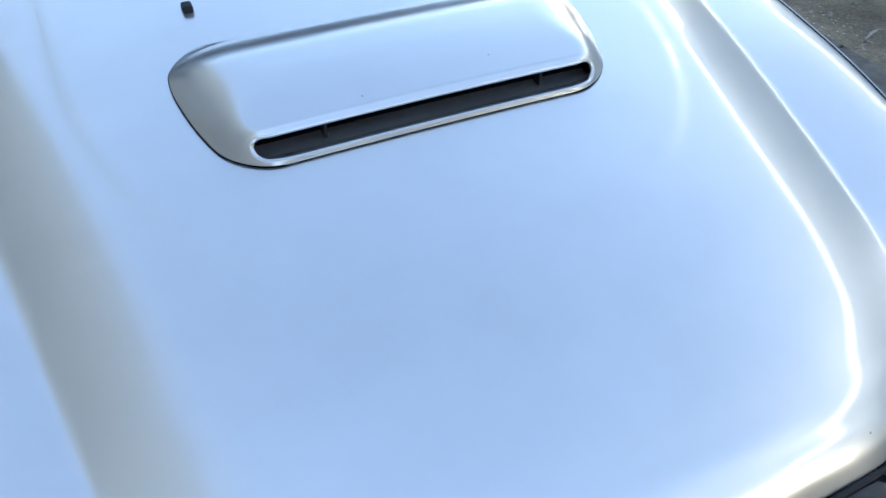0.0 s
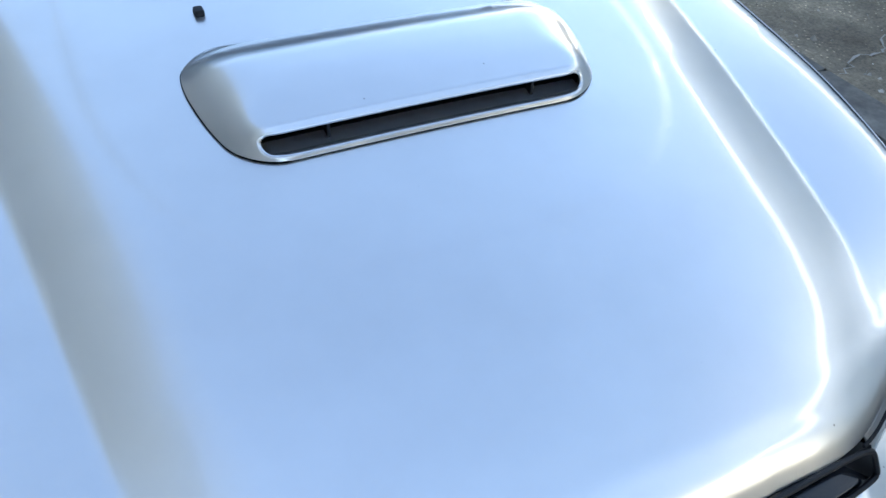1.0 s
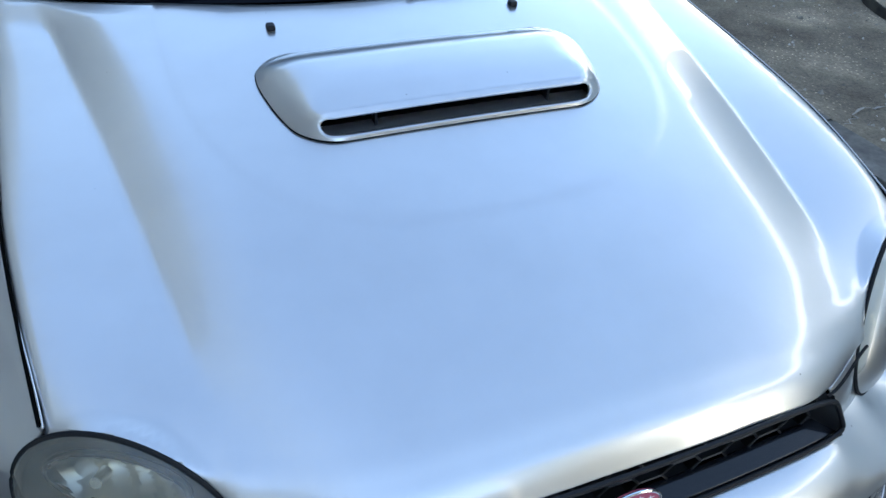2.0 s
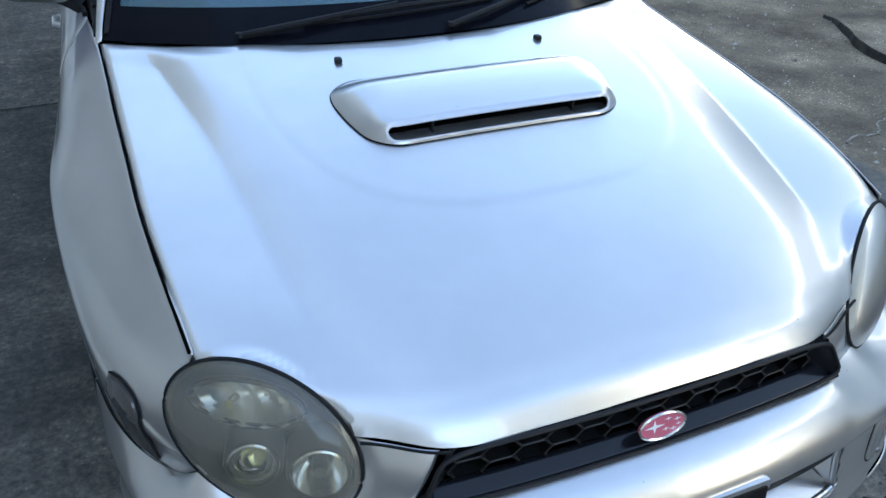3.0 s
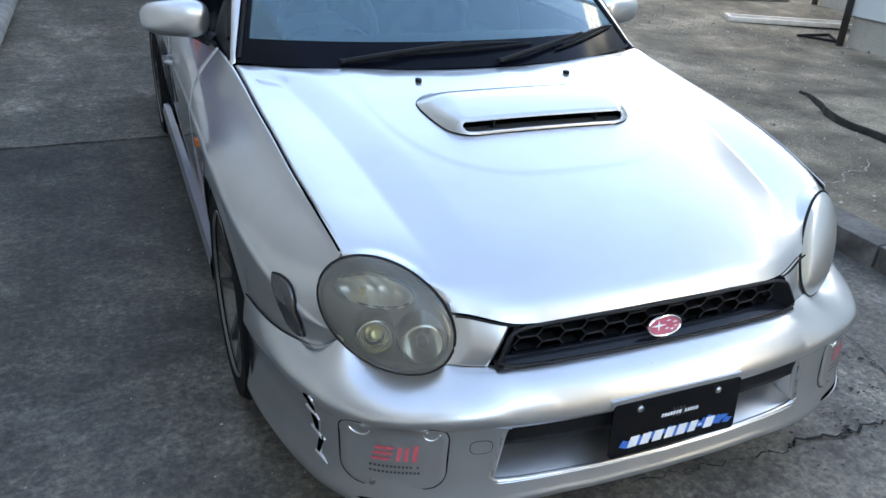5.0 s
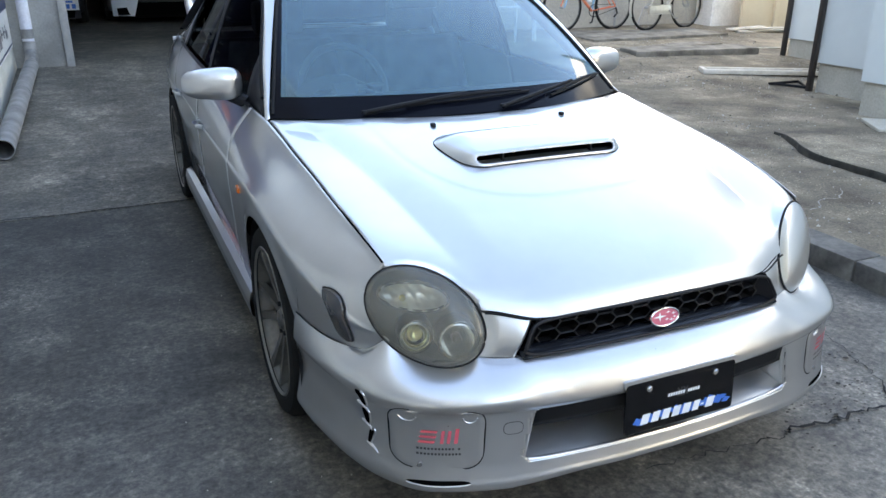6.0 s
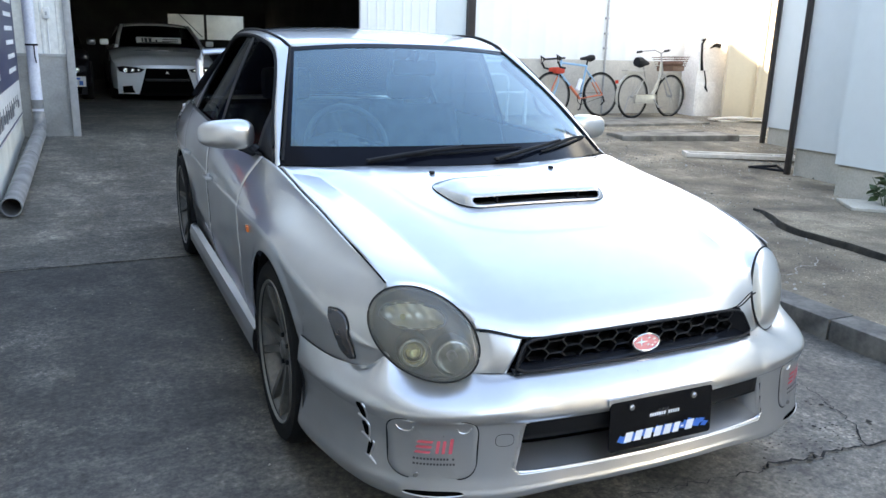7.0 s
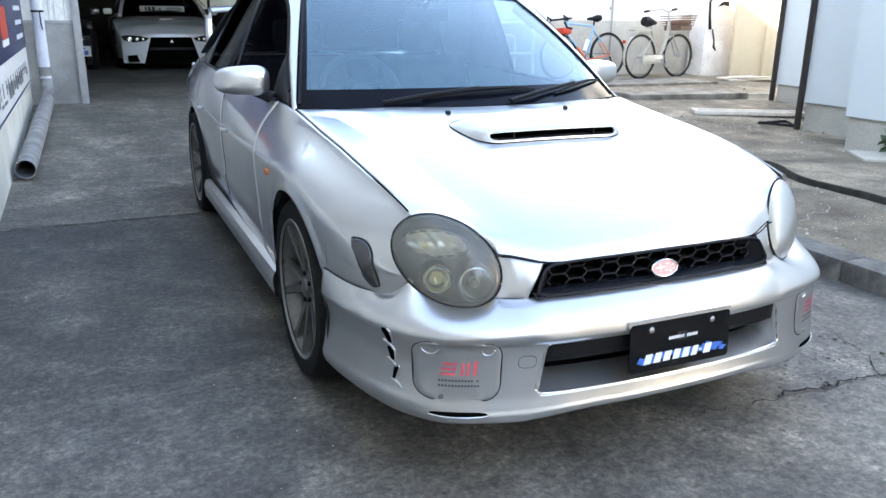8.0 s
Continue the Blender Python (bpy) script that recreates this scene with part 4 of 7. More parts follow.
for s in (-1, 1):
    fender = flank_panel("front_fender", -0.665, FD - 0.004, s, "silver front wing with a flared wheel arch", 120)
    door = flank_panel("front_door", FD, BD - 0.004, s, "silver front door", 24)
    flank_panel("rear_door", BD, QP - 0.004, s, "silver rear door", 24)
    flank_panel("rear_quarter", QP, 3.42, s, "silver rear quarter panel", 30)
    # side repeater on the wing and smoked corner lamp
    x, _ = flank(0.335, 0.5)
    part("side_repeater", box(s * x - 0.008, s * x + 0.008, 0.318, 0.352, 0.645, 0.668, 0.005), AMBER, fender, "amber side repeater")
    top = [(-0.468, 0.614), (-0.491, 0.618), (-0.508, 0.615), (-0.524, 0.607), (-0.535, 0.593), (-0.545, 0.563), (-0.557, 0.502), (-0.552, 0.494), (-0.539, 0.490), (-0.528, 0.496), (-0.518, 0.506), (-0.511, 0.516), (-0.503, 0.540), (-0.489, 0.578), (-0.476, 0.602)]

    def on_wing(y, z, d, s=s):
        return (s * (wing_x(y, z) + d), y - d * 0.5, z)

    out = []
    n = len(top)
    for i in range(n):
        p0, p1, p2, p3 = (Vector(top[(i + k) % n]) for k in (-1, 0, 1, 2))
        for k in range(6):
            t = k / 6
            out.append(0.5 * (2 * p1 + (p2 - p0) * t + (2 * p0 - 5 * p1 + 4 * p2 - p3) * t * t + (3 * p1 - p0 - 3 * p2 + p3) * t ** 3))
    c = sum(out, Vector((0, 0))) / len(out)
    bm = bmesh.new()
    rings = []
    for f, d in ((1.0, 0.002), (0.94, 0.007), (0.7, 0.010), (0.35, 0.011)):
        rings.append([bm.verts.new(on_wing(*(c + (q - c) * f), d)) for q in out])
    for a, b in zip(rings, rings[1:]):
        for k in range(len(out)):
            bm.faces.new((a[k], a[(k + 1) % len(out)], b[(k + 1) % len(out)], b[k]))
    bm.faces.new(rings[-1])
    bmesh.ops.recalc_face_normals(bm, faces=bm.faces[:])
    part("corner_lamp", bm, SMOKE, fender, "smoked corner lamp")
    part("lamp_surround", tube([on_wing(*q, 0.002) for q in out], 0.0025, 5, closed=True), RUBBER, fender)
    # side skirt and inner arches
    def skirt(u, v, s=s):
        y = 0.365 + 1.81 * u
        prof = [(0.815, 0.275), (0.842, 0.262), (0.850, 0.225), (0.846, 0.175), (0.825, 0.150), (0.74, 0.15)]
        k = min(4, int(v * 5))
        t = v * 5 - k
        x = prof[k][0] + (prof[k + 1][0] - prof[k][0]) * t
        z = prof[k][1] + (prof[k + 1][1] - prof[k][1]) * t
        return (s * x, y, z)
    part("side_skirt", grid(skirt, 24, 20, flip=s > 0), SILVER_B, car, "silver side skirt")
    for yc, z0, r in ARCH:
        def liner(u, v, s=s, yc=yc, z0=z0, r=r):
            a = math.pi * (u * 1.1 - 0.05)
            return (s * (0.838 - 0.27 * v), yc + (r + 0.004) * math.cos(a), z0 + (r + 0.004) * math.sin(a))
        part("arch_liner", grid(liner, 30, 4), RUBBER, car)
        # black plate in place of the arch's shade
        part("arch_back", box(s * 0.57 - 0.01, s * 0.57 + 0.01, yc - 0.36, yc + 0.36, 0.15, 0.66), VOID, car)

# ---- front bumper ----
plan_x = [0, 0.2, 0.4, 0.55, 0.675, 0.748, 0.789, 0.819, 0.840, 0.845]
plan_y = [-0.914, -0.908, -0.886, -0.848, -0.787, -0.700, -0.60, -0.48, -0.36, -0.31]
arc = np.concatenate([[0], np.cumsum(np.hypot(np.diff(plan_x), np.diff(plan_y)))])
arc = arc / arc[-1]
bx, by = spline(arc, plan_x), spline(arc, plan_y)
prof_z = [0.508, 0.497, 0.489, 0.480, 0.468, 0.452, 0.430, 0.408, 0.397, 0.386, 0.34, 0.29, 0.25, 0.218, 0.196, 0.178, 0.168]
prof_f = [0.125, 0.105, 0.085, 0.050, 0.022, 0.006, 0.0, 0.003, 0.010, 0.017, 0.017, 0.014, 0.010, 0.004, 0.0, 0.010, 0.07]
prof_s = [0.011, 0.010, 0.009, 0.007, 0.005, 0.003, 0.001, 0.002, 0.005, 0.009, 0.016, 0.012, 0.006, 0.0, 0.004, 0.016, 0.05]
prow = np.linspace(0, 1, len(prof_z))
pz, pf, ps = spline(prow, prof_z), spline(prow, prof_f), spline(prow, prof_s)


def rim_low(f):
    """The headlamp's lower rim, from its inner (0) to its outer (1) meeting with the bumper's edge."""
    a = radians(-50 - 101 * f)
    c_, s_ = 1.012 * math.cos(a), 1.012 * math.sin(a)
    q = HC + HH * (0.138 * c_ - 0.05 * s_) + HV * (0.122 * s_) - HN * 0.003
    return Vector((-q.x, q.y, q.z))


RIM_A, RIM_B = rim_low(0.0), rim_low(1.0)
EDGE_A = float(np.interp(RIM_A.x + 0.02, plan_x, arc))
EDGE_B = float(np.interp(-(RIM_B.y - 0.03), [-y for y in plan_y[::-1]], arc[::-1]))


@functools.lru_cache(maxsize=None)
def upper_edge(a):
    """The bumper's upper edge: under the grille panels, round the lamp, along the wing."""
    if a < EDGE_A:
        t = a / EDGE_A
        x = RIM_A.x * t
        k = sm(0.75, 1.0, t)
        y, z = front_y(x) - 0.024, 0.494
        return Vector((x, y + (RIM_A.y - y) * k, z + (RIM_A.z - z) * k))
    if a < EDGE_B:
        return rim_low((a - EDGE_A) / (EDGE_B - EDGE_A))
    t = (a - EDGE_B) / (1 - EDGE_B)
    y = RIM_B.y + (-0.31 - RIM_B.y) * t
    z = seam_z(y)
    q = Vector((wing_x(y, z) + 0.001, y, z))
    return q.lerp(RIM_B, 1 - sm(0.0, 0.16, t))


NOSE_V = 0.4375


def bumper_out(a):
    """The bumper's outward direction in plan."""
    e = 0.01
    tx, ty = bx(min(1, a + e)) - bx(a - e), by(min(1, a + e)) - by(a - e)
    ln = math.hypot(tx, ty)
    return abs(ty / ln), -abs(tx / ln)


def bumper_base(a, v):
    """The bumper's section: a from 0 to 1 round the nose, v from the upper edge down to the lip."""
    x, y = bx(a), by(a)
    nx, ny = bumper_out(a)
    side = sm(0.64, 0.76, x)
    w = max(v, NOSE_V)
    inset = pf(w) * (1 - side) + ps(w) * side
    z = pz(w)
    if x < 0.45:
        z += 0.018 * (1 - sm(0.25, 0.5, x)) * sm(0.72, 0.95, w)
    q = Vector((x - nx * inset, y - ny * inset, z))
    if v < NOSE_V:
        # a rounded brow from the nose line back to the upper edge
        edge_ = upper_edge(round(a, 6))
        th = (1 - v / NOSE_V) * math.pi / 2
        r, k = 1 - v / NOSE_V, sm(EDGE_A + 0.45 * (EDGE_B - EDGE_A), EDGE_B + 0.03, a)
        h = (1 - math.cos(th)) ** 0.9 * (1 - k) + r ** 1.25 * k
        up = math.sin(th) ** 1.05 * (1 - k) + r * k
        q = Vector((q.x + (edge_.x - q.x) * h, q.y + (edge_.y - q.y) * h, q.z + (edge_.z - q.z) * up))
    return q


def fair_brow(nu=120, nv=20, a0=EDGE_A - 0.10, a1=EDGE_B + 0.16, wu=0.4):
    """The brow as one fair skin: least bending between the nose line and the upper edge round the lamp."""
    pts = np.zeros((nu + 1, nv + 3, 3))
    for i in range(nu + 1):
        a = i / nu
        for j in range(nv + 1):
            pts[i, j] = bumper_base(a, NOSE_V * j / nv)
        n0 = bumper_base(a, NOSE_V)
        run = (upper_edge(round(a, 6)) - n0).length * 1.1 / nv
        step = run / max(1e-6, (bumper_base(a, NOSE_V + 0.01) - n0).length / 0.01)
        for j in (1, 2):
            pts[i, nv + j] = bumper_base(a, NOSE_V + step * j)
    free = {}
    for i in range(nu + 1):
        if a0 < i / nu < a1:
            for j in range(1, nv):
                free[(i, j)] = len(free)
    rows, rhs = [], []
    for i in range(int(a0 * nu), int(a1 * nu) + 2):
        for j in range(1, nv + 2):
            row, r = np.zeros(len(free)), np.zeros(3)
            for di, dj, c in ((0, 0, -2 * wu - 2), (1, 0, wu), (-1, 0, wu), (0, 1, 1), (0, -1, 1)):
                k = (i + di, j + dj)
                if k in free:
                    row[free[k]] += c
                else:
                    r -= c * pts[k]
            rows.append(row)
            rhs.append(r)
    m, b = np.array(rows), np.array(rhs)
    sol = np.linalg.solve(m.T @ m, m.T @ b)
    for (i, j), k in free.items():
        pts[i, j] = sol[k]
    return pts


BROW = fair_brow()


def brow_pt(a, v):
    nu, nv = BROW.shape[0] - 1, BROW.shape[1] - 3
    fi, fj = min(nu - 1e-6, a * nu), v / NOSE_V * nv
    i, j = int(fi), int(fj)

    def cat(t):
        return np.array((-t + 2 * t * t - t ** 3, 2 - 5 * t * t + 3 * t ** 3, t + 4 * t * t - 3 * t ** 3, t ** 3 - t * t)) / 2
    cu, cv = cat(fi - i), cat(fj - j)
    ii = [min(nu, abs(i + d)) for d in (-1, 0, 1, 2)]
    jj = [min(nv + 2, max(0, j + d)) for d in (-1, 0, 1, 2)]
    q = np.einsum("i,j,ijk", cu, cv, BROW[np.ix_(ii, jj)])
    if i == 0:
        q[0] = BROW[1, j, 0] * fi
    return Vector(q)


def bumper_pt(u, v, out=0.0):
    """u from -1 to 1 round the nose, v from the upper edge down to the lip."""
    a, s = abs(u), (1 if u >= 0 else -1)
    q = brow_pt(a, v) if v < NOSE_V else bumper_base(a, v)
    if out:
        nx, ny = bumper_out(a)
        q = q + Vector((nx, ny, 0.0)) * out
    q.x *= s
    return q


def in_intake(c):
    ax = abs(c.x)
    if c.y > -0.80:
        return False
    zt, zb = 0.396, 0.248
    if not zb < c.z < zt:
        return False
    half = 0.402 + 0.028 * (zt - c.z) / (zt - zb)
    r = 0.03
    dx, dz = ax - (half - r), max(c.z - (zt - r), (zb + r) - c.z)
    if dx > 0 and dz > 0:
        return dx * dx + dz * dz < r * r
    return ax < half


def bump_grid(u, v):
    return bumper_pt(2 * u - 1, v)


bumper = part("front_bumper", grid(bump_grid, 320, 150, keep=lambda c: not in_intake(c)), SILVER_B, car, "silver front bumper with a wide lower intake", smooth=50, thick=0.002)


for s in (-1, 1):
    part("bumper_seam", tube([bumper_pt(s * a, 0.0, 0.0012) for a in np.linspace(EDGE_B, 0.995, 60)], 0.0018, 5), RUBBER, bumper)
    part("lip_seam", tube([(s * x, front_y(x) - 0.003, 0.580 + 0.016 * sm(0.36, 0.48, x) + 0.005) for x in np.linspace(0.352, 0.476, 20)], 0.0026, 5), RUBBER, car)
    part("bonnet_seam", tube([(s * (side_x(y) + 0.0018), y, top_z(y) - (0.0022 if s < 0 else 0.0048)) for y in np.linspace(-0.585, 0.41, 50)], 0.0029, 5), VOID, car)


def on_bumper(x, z, out=0.0):
    """The bumper's surface at a given width and height."""
    s = -1 if x < 0 else 1
    lo, hi = 0.0, 1.0
    for _ in range(30):
        m = (lo + hi) / 2
        if bx(m) < abs(x):
            lo = m
        else:
            hi = m
    a, vlo, vhi = lo, 0.3, 0.96
    for _ in range(30):
        m = (vlo + vhi) / 2
        if bumper_pt(a, m).z > z:
            vlo = m
        else:
            vhi = m
    return bumper_pt(s * a, vlo, out)


# intake: rim, inner shelf, dark bar, and its shade as a black sheet
rim = []
zt, zb, r = 0.396, 0.248, 0.03
for k in range(160):
    a = k / 160
    pts4 = [(-0.402, zt), (0.402, zt), (0.430, zb), (-0.430, zb)]
    e = a * 4
    i = int(e)
    t = e - i
    p, q = pts4[i], pts4[(i + 1) % 4]
    rim.append([p[0] + (q[0] - p[0]) * t, p[1] + (q[1] - p[1]) * t])
for _ in range(6):
    rim = [[(rim[i - 1][j] + 2 * rim[i][j] + rim[(i + 1) % 160][j]) / 4 for j in range(2)] for i in range(160)]
part("intake_rim", tube([on_bumper(x, z, -0.0060) for x, z in rim], 0.0064, 10, closed=True), SILVER_B, bumper)
part("intake_shelf", grid(lambda u, v: ((2 * u - 1) * (0.43 - 0.04 * v), on_bumper((2 * u - 1) * 0.43, 0.250).y + 0.002 + 0.080 * v, 0.248 + 0.038 * v), 40, 6), SILVER_B, bumper)
for s in (-1, 1):
    part("intake_cheek", grid(lambda u, v: (s * (0.428 - 0.03 * u - 0.02 * v), on_bumper(s * 0.42, 0.248 + 0.148 * v).y + 0.004 + 0.09 * u, 0.248 + 0.150 * v), 8, 8), SILVER_B, bumper)
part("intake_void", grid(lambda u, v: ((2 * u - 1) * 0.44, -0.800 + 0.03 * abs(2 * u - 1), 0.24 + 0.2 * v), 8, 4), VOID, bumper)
bm = grid(lambda u, v: ((2 * u - 1) * 0.408, on_bumper((2 * u - 1) * 0.408, 0.37).y + 0.020 + 0.012 * v, 0.400 - 0.062 * v), 24, 4)
part("intake_bar", bm, MATTBLACK, bumper, "dark grey cross bar in the intake", thick=0.02)

ARC_LEN = float(np.sum(np.hypot(np.diff(plan_x), np.diff(plan_y))))
A0 = float(np.interp(0.752, plan_x, arc)) + 0.028


def round_bumper(s, a, z, out):
    """The bumper's surface at a share of its arc and a height."""
    lo, hi = 0.2, 0.96
    for _ in range(30):
        m = (lo + hi) / 2
        if bumper_pt(a, m).z > z:
            lo = m
        else:
            hi = m
    return bumper_pt(s * a, lo, out)


# lamp washer slots, covers and marks on the bumper corners
for s in (-1, 1):
    cx, cz, w, h = s * 0.626, 0.326, 0.208, 0.160
    ol = rrect(w, h, 0.042, 8)

    def cover_pt(px, pz_, out, cx=cx, cz=cz, s=s):
        # a little narrower at the foot of the cover
        k = 1 - 0.06 * (0.5 - pz_ / 0.165)
        return on_bumper(cx + px * k, cz + pz_, out)
    bm = bmesh.new()
    rings = []
    for f, d in ((1.0, -0.002), (0.985, 0.004), (0.95, 0.006), (0.85, 0.0055), (0.6, 0.005), (0.3, 0.005)):
        rings.append([bm.verts.new(cover_pt(x * f, z * f, d)) for x, z in ol])
    for a, b in zip(rings, rings[1:]):
        for k in range(len(ol)):
            bm.faces.new((a[k], a[(k + 1) % len(ol)], b[(k + 1) % len(ol)], b[k]))
    bm.faces.new(rings[-1])
    bmesh.ops.recalc_face_normals(bm, faces=bm.faces[:])
    if sum(f.normal.y for f in bm.faces) > 0:
        bmesh.ops.reverse_faces(bm, faces=bm.faces[:])
    cover = part("fog_lamp_cover", bm, SILVER_B, bumper, "silver fog lamp cover with red and grey lettering bars")
    part("cover_gap", tube([cover_pt(x * 1.012, z * 1.016, 0.0008) for x, z in ol], 0.0022, 6, closed=True), RUBBER, cover)
    # thumb notches and screw
    for px in (-0.068, 0.068):
        arcp = [cover_pt(px + 0.017 * math.cos(a), 0.060 - 0.016 * math.sin(a), 0.006) for a in np.linspace(0.1, math.pi - 0.1, 12)]
        part("thumb_notch", tube(arcp, 0.0022, 6), SILVER, cover)
    p = cover_pt(-s * 0.0 - 0.045, -0.070, 0.006)
    part("screw", lathe([(0, 0.003), (0.006, 0.003), (0.0075, 0)], basis(p, (1, 0, 0), (0, 0, 1)), 12), DISC, cover)

    def bar(x0, x1, z0, z1, slant, material, name):
        bm = bmesh.new()
        q = []
        for k in range(9):
            t = k / 8
            q.append((bm.verts.new(cover_pt(x0 + (x1 - x0) * t, z0, 0.0066)), bm.verts.new(cover_pt(x0 + (x1 - x0) * t + slant, z1, 0.0066))))
        for a, b in zip(q, q[1:]):
            bm.faces.new((a[0], b[0], b[1], a[1]))
        part(name, bm, material, cover)
    for x0, x1, z0, z1 in ((-0.042, -0.006, 0.017, 0.024), (-0.045, -0.009, 0.003, 0.010), (-0.048, -0.012, -0.011, -0.004),
                           (0.002, 0.010, -0.011, 0.024), (0.017, 0.025, -0.011, 0.024), (0.034, 0.043, -0.011, 0.030)):
        bar(x0 - 0.002, x1 - 0.002, z0, z1, 0.004, PINK, "letter_bar")
    for row, (zz, x0, x1) in enumerate(((-0.028, -0.052, 0.050), (-0.042, -0.052, 0.050))):
        x = x0
        rr_ = random.Random(row)
        while x < x1:
            bar(x, x + 0.0052, zz, zz + 0.0056, 0.0, INK, "letter_bar")
            x += 0.0052 + (0.0028 if rr_.random() < 0.85 else 0.009)
    # three duct slots outboard of the cover, their shade a black patch on the skin
    for k, (dx, dz, hh, wd) in enumerate(((A0, 0.066, 0.044, 0.019), (A0 - 0.006, 0.014, 0.040, 0.016), (A0 - 0.020, -0.036, 0.046, 0.011))):
        o = []
        for a in np.linspace(0, math.tau, 28, endpoint=False):
            ca, sa = (math.copysign(abs(q_) ** 0.6, q_) for q_ in (math.cos(a), math.sin(a)))
            da = (wd * 0.8 * ca * (1 + 0.30 * sa) - 0.010 * (k == 2) * sa + 0.005 * sa) / ARC_LEN
            o.append(round_bumper(s, dx + da, cz + dz + hh / 2 * sa, 0.0030))
        bm = bmesh.new()
        mid_ = bm.verts.new(sum(o, Vector()) / len(o) + Vector((s * 0.002, -0.002, 0)))
        vs = [bm.verts.new(q) for q in o]
        for q in range(len(vs)):
            bm.faces.new((mid_, vs[q], vs[(q + 1) % len(vs)]))
        slot = part("duct_slot", bm, VOID, bumper, "black duct slot")
        part("slot_fin", tube([round_bumper(s, dx + (wd * 1.2 - 0.040 * t) / ARC_LEN, cz + dz - hh * 0.42 - 0.016 * t * t, 0.003) for t in np.linspace(0, 1, 8)], [0.002, 0.004, 0.0046, 0.0046, 0.0044, 0.0036, 0.0026, 0.0012], 8), SILVER_B, slot)
        part("slot_edge", tube(o[8:21], 0.0026, 6), SILVER_B, slot)
    # towing-eye cover outline
    if s < 0:
        el = [on_bumper(s * 0.455 + 0.024 * math.copysign(abs(math.cos(a)) ** 0.7, math.cos(a)), 0.345 + 0.0165 * math.copysign(abs(math.sin(a)) ** 0.7, math.sin(a)), 0.0012) for a in np.linspace(0, math.tau, 36, endpoint=False)]
        part("tow_cover", tube(el, 0.0013, 5, closed=True), TRIM, bumper, "oval towing-eye cover")
    # slot under the corner, its shade a black patch on the skin
    o = [on_bumper(s * (0.625 + 0.070 * math.cos(a)), 0.207 + 0.0075 * math.copysign(abs(math.sin(a)) ** 0.7, math.sin(a)), 0.0025) for a in np.linspace(0, math.tau, 28, endpoint=False)]
    part("lip_edge", tube(o[15:28], 0.0028, 6), SILVER_B, bumper)
    bm = grid(lambda u, v: on_bumper(s * (0.625 + 0.070 * (2 * u - 1)), 0.207 + 0.0075 * (2 * v - 1) * (1 - abs(2 * u - 1) ** 4) ** 0.5, 0.0022), 24, 4)
    part("lip_slot", bm, VOID, bumper, "black slot under the bumper corner")
# scuff of bare primer on the corner
bm = bmesh.new()
rs = random.Random(9)
for k in range(26):
    x, z = -0.60 + rs.uniform(-0.035, 0.035), 0.424 + rs.uniform(-0.009, 0.009)
    o = [on_bumper(x + 0.006 * rs.uniform(0.5, 1.3) * math.cos(a), z + 0.003 * rs.uniform(0.5, 1.3) * math.sin(a), 0.0012 + 0.00003 * k) for a in np.linspace(0, math.tau, 7, endpoint=False)]
    bm.faces.new([bm.verts.new(q) for q in o])
part("paint_scuff", bm, SCUFF, bumper, "scuffed primer marks")
part("bumper_ledge_filler", grid(lambda u, v: ((2 * u - 1) * 0.64, -0.80 + 0.12 * abs(2 * u - 1) ** 2 + 0.1 * v, 0.47), 20, 4), VOID, bumper)

# ---- panel between bonnet lip and bumper, with the grille ----
def fascia_pt(s):
    def f(u, v):
        x = (0.368 + 0.050 * v) + (0.62 - 0.40) * u
        zt = 0.580 + 0.016 * sm(0.36, 0.48, x) + 0.002
        z = zt + (0.494 - zt) * v
        y = front_y(x) + 0.006 - 0.030 * v - 0.006 * math.sin(v * math.pi)
        return carve((s * x, y, z))
    return f


for s in (-1, 1):
    part("grille_side_panel", open_lamp(grid(fascia_pt(s), 36, 28, flip=s > 0)), SILVER_B, bumper, thick=0.002)

# black sheet behind the bars stands for the grille's unlit depth
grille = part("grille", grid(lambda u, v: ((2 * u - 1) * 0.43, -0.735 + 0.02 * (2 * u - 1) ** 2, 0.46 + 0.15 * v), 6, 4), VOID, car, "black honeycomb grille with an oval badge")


def gx(x):
    return -0.797 + 0.10 * x * x


# frame of the grille and its sloping lower lip
fr = []
for x, z in ((-0.366, 0.584), (0.366, 0.584), (0.409, 0.499), (-0.409, 0.499)):
    fr.append((x, z))
path = []
for i in range(4):
    p, q = fr[i], fr[(i + 1) % 4]
    for k in range(30):
        t = k / 30
        path.append([p[0] + (q[0] - p[0]) * t, p[1] + (q[1] - p[1]) * t])
for _ in range(26):
    path = [[(path[i - 1][j] + 2 * path[i][j] + path[(i + 1) % 120][j]) / 4 for j in range(2)] for i in range(120)]
part("grille_frame", tube([(x, gx(x) - 0.012 - 0.022 * (0.584 - z) / 0.087, z) for x, z in path], 0.0042, 8, closed=True), TRIM, grille)
part("grille_lip", grid(lambda u, v: ((2 * u - 1) * 0.405, gx((2 * u - 1) * 0.4) - 0.032 + 0.036 * v, 0.497 + 0.018 * v), 30, 4), GLOSSBLACK, grille, thick=0.004)
for s in (-1, 1):
    part("grille_cheek", grid(lambda u, v: (s * (0.405 - 0.04 * v - 0.05 * u), gx(0.39) - 0.014 - 0.016 * (1 - v) + 0.045 * u, 0.497 + 0.086 * v), 6, 6), TRIM, grille)
# honeycomb bars
bm = bmesh.new()
ha, hb_, hh_ = 0.034, 0.0195, 0.0170
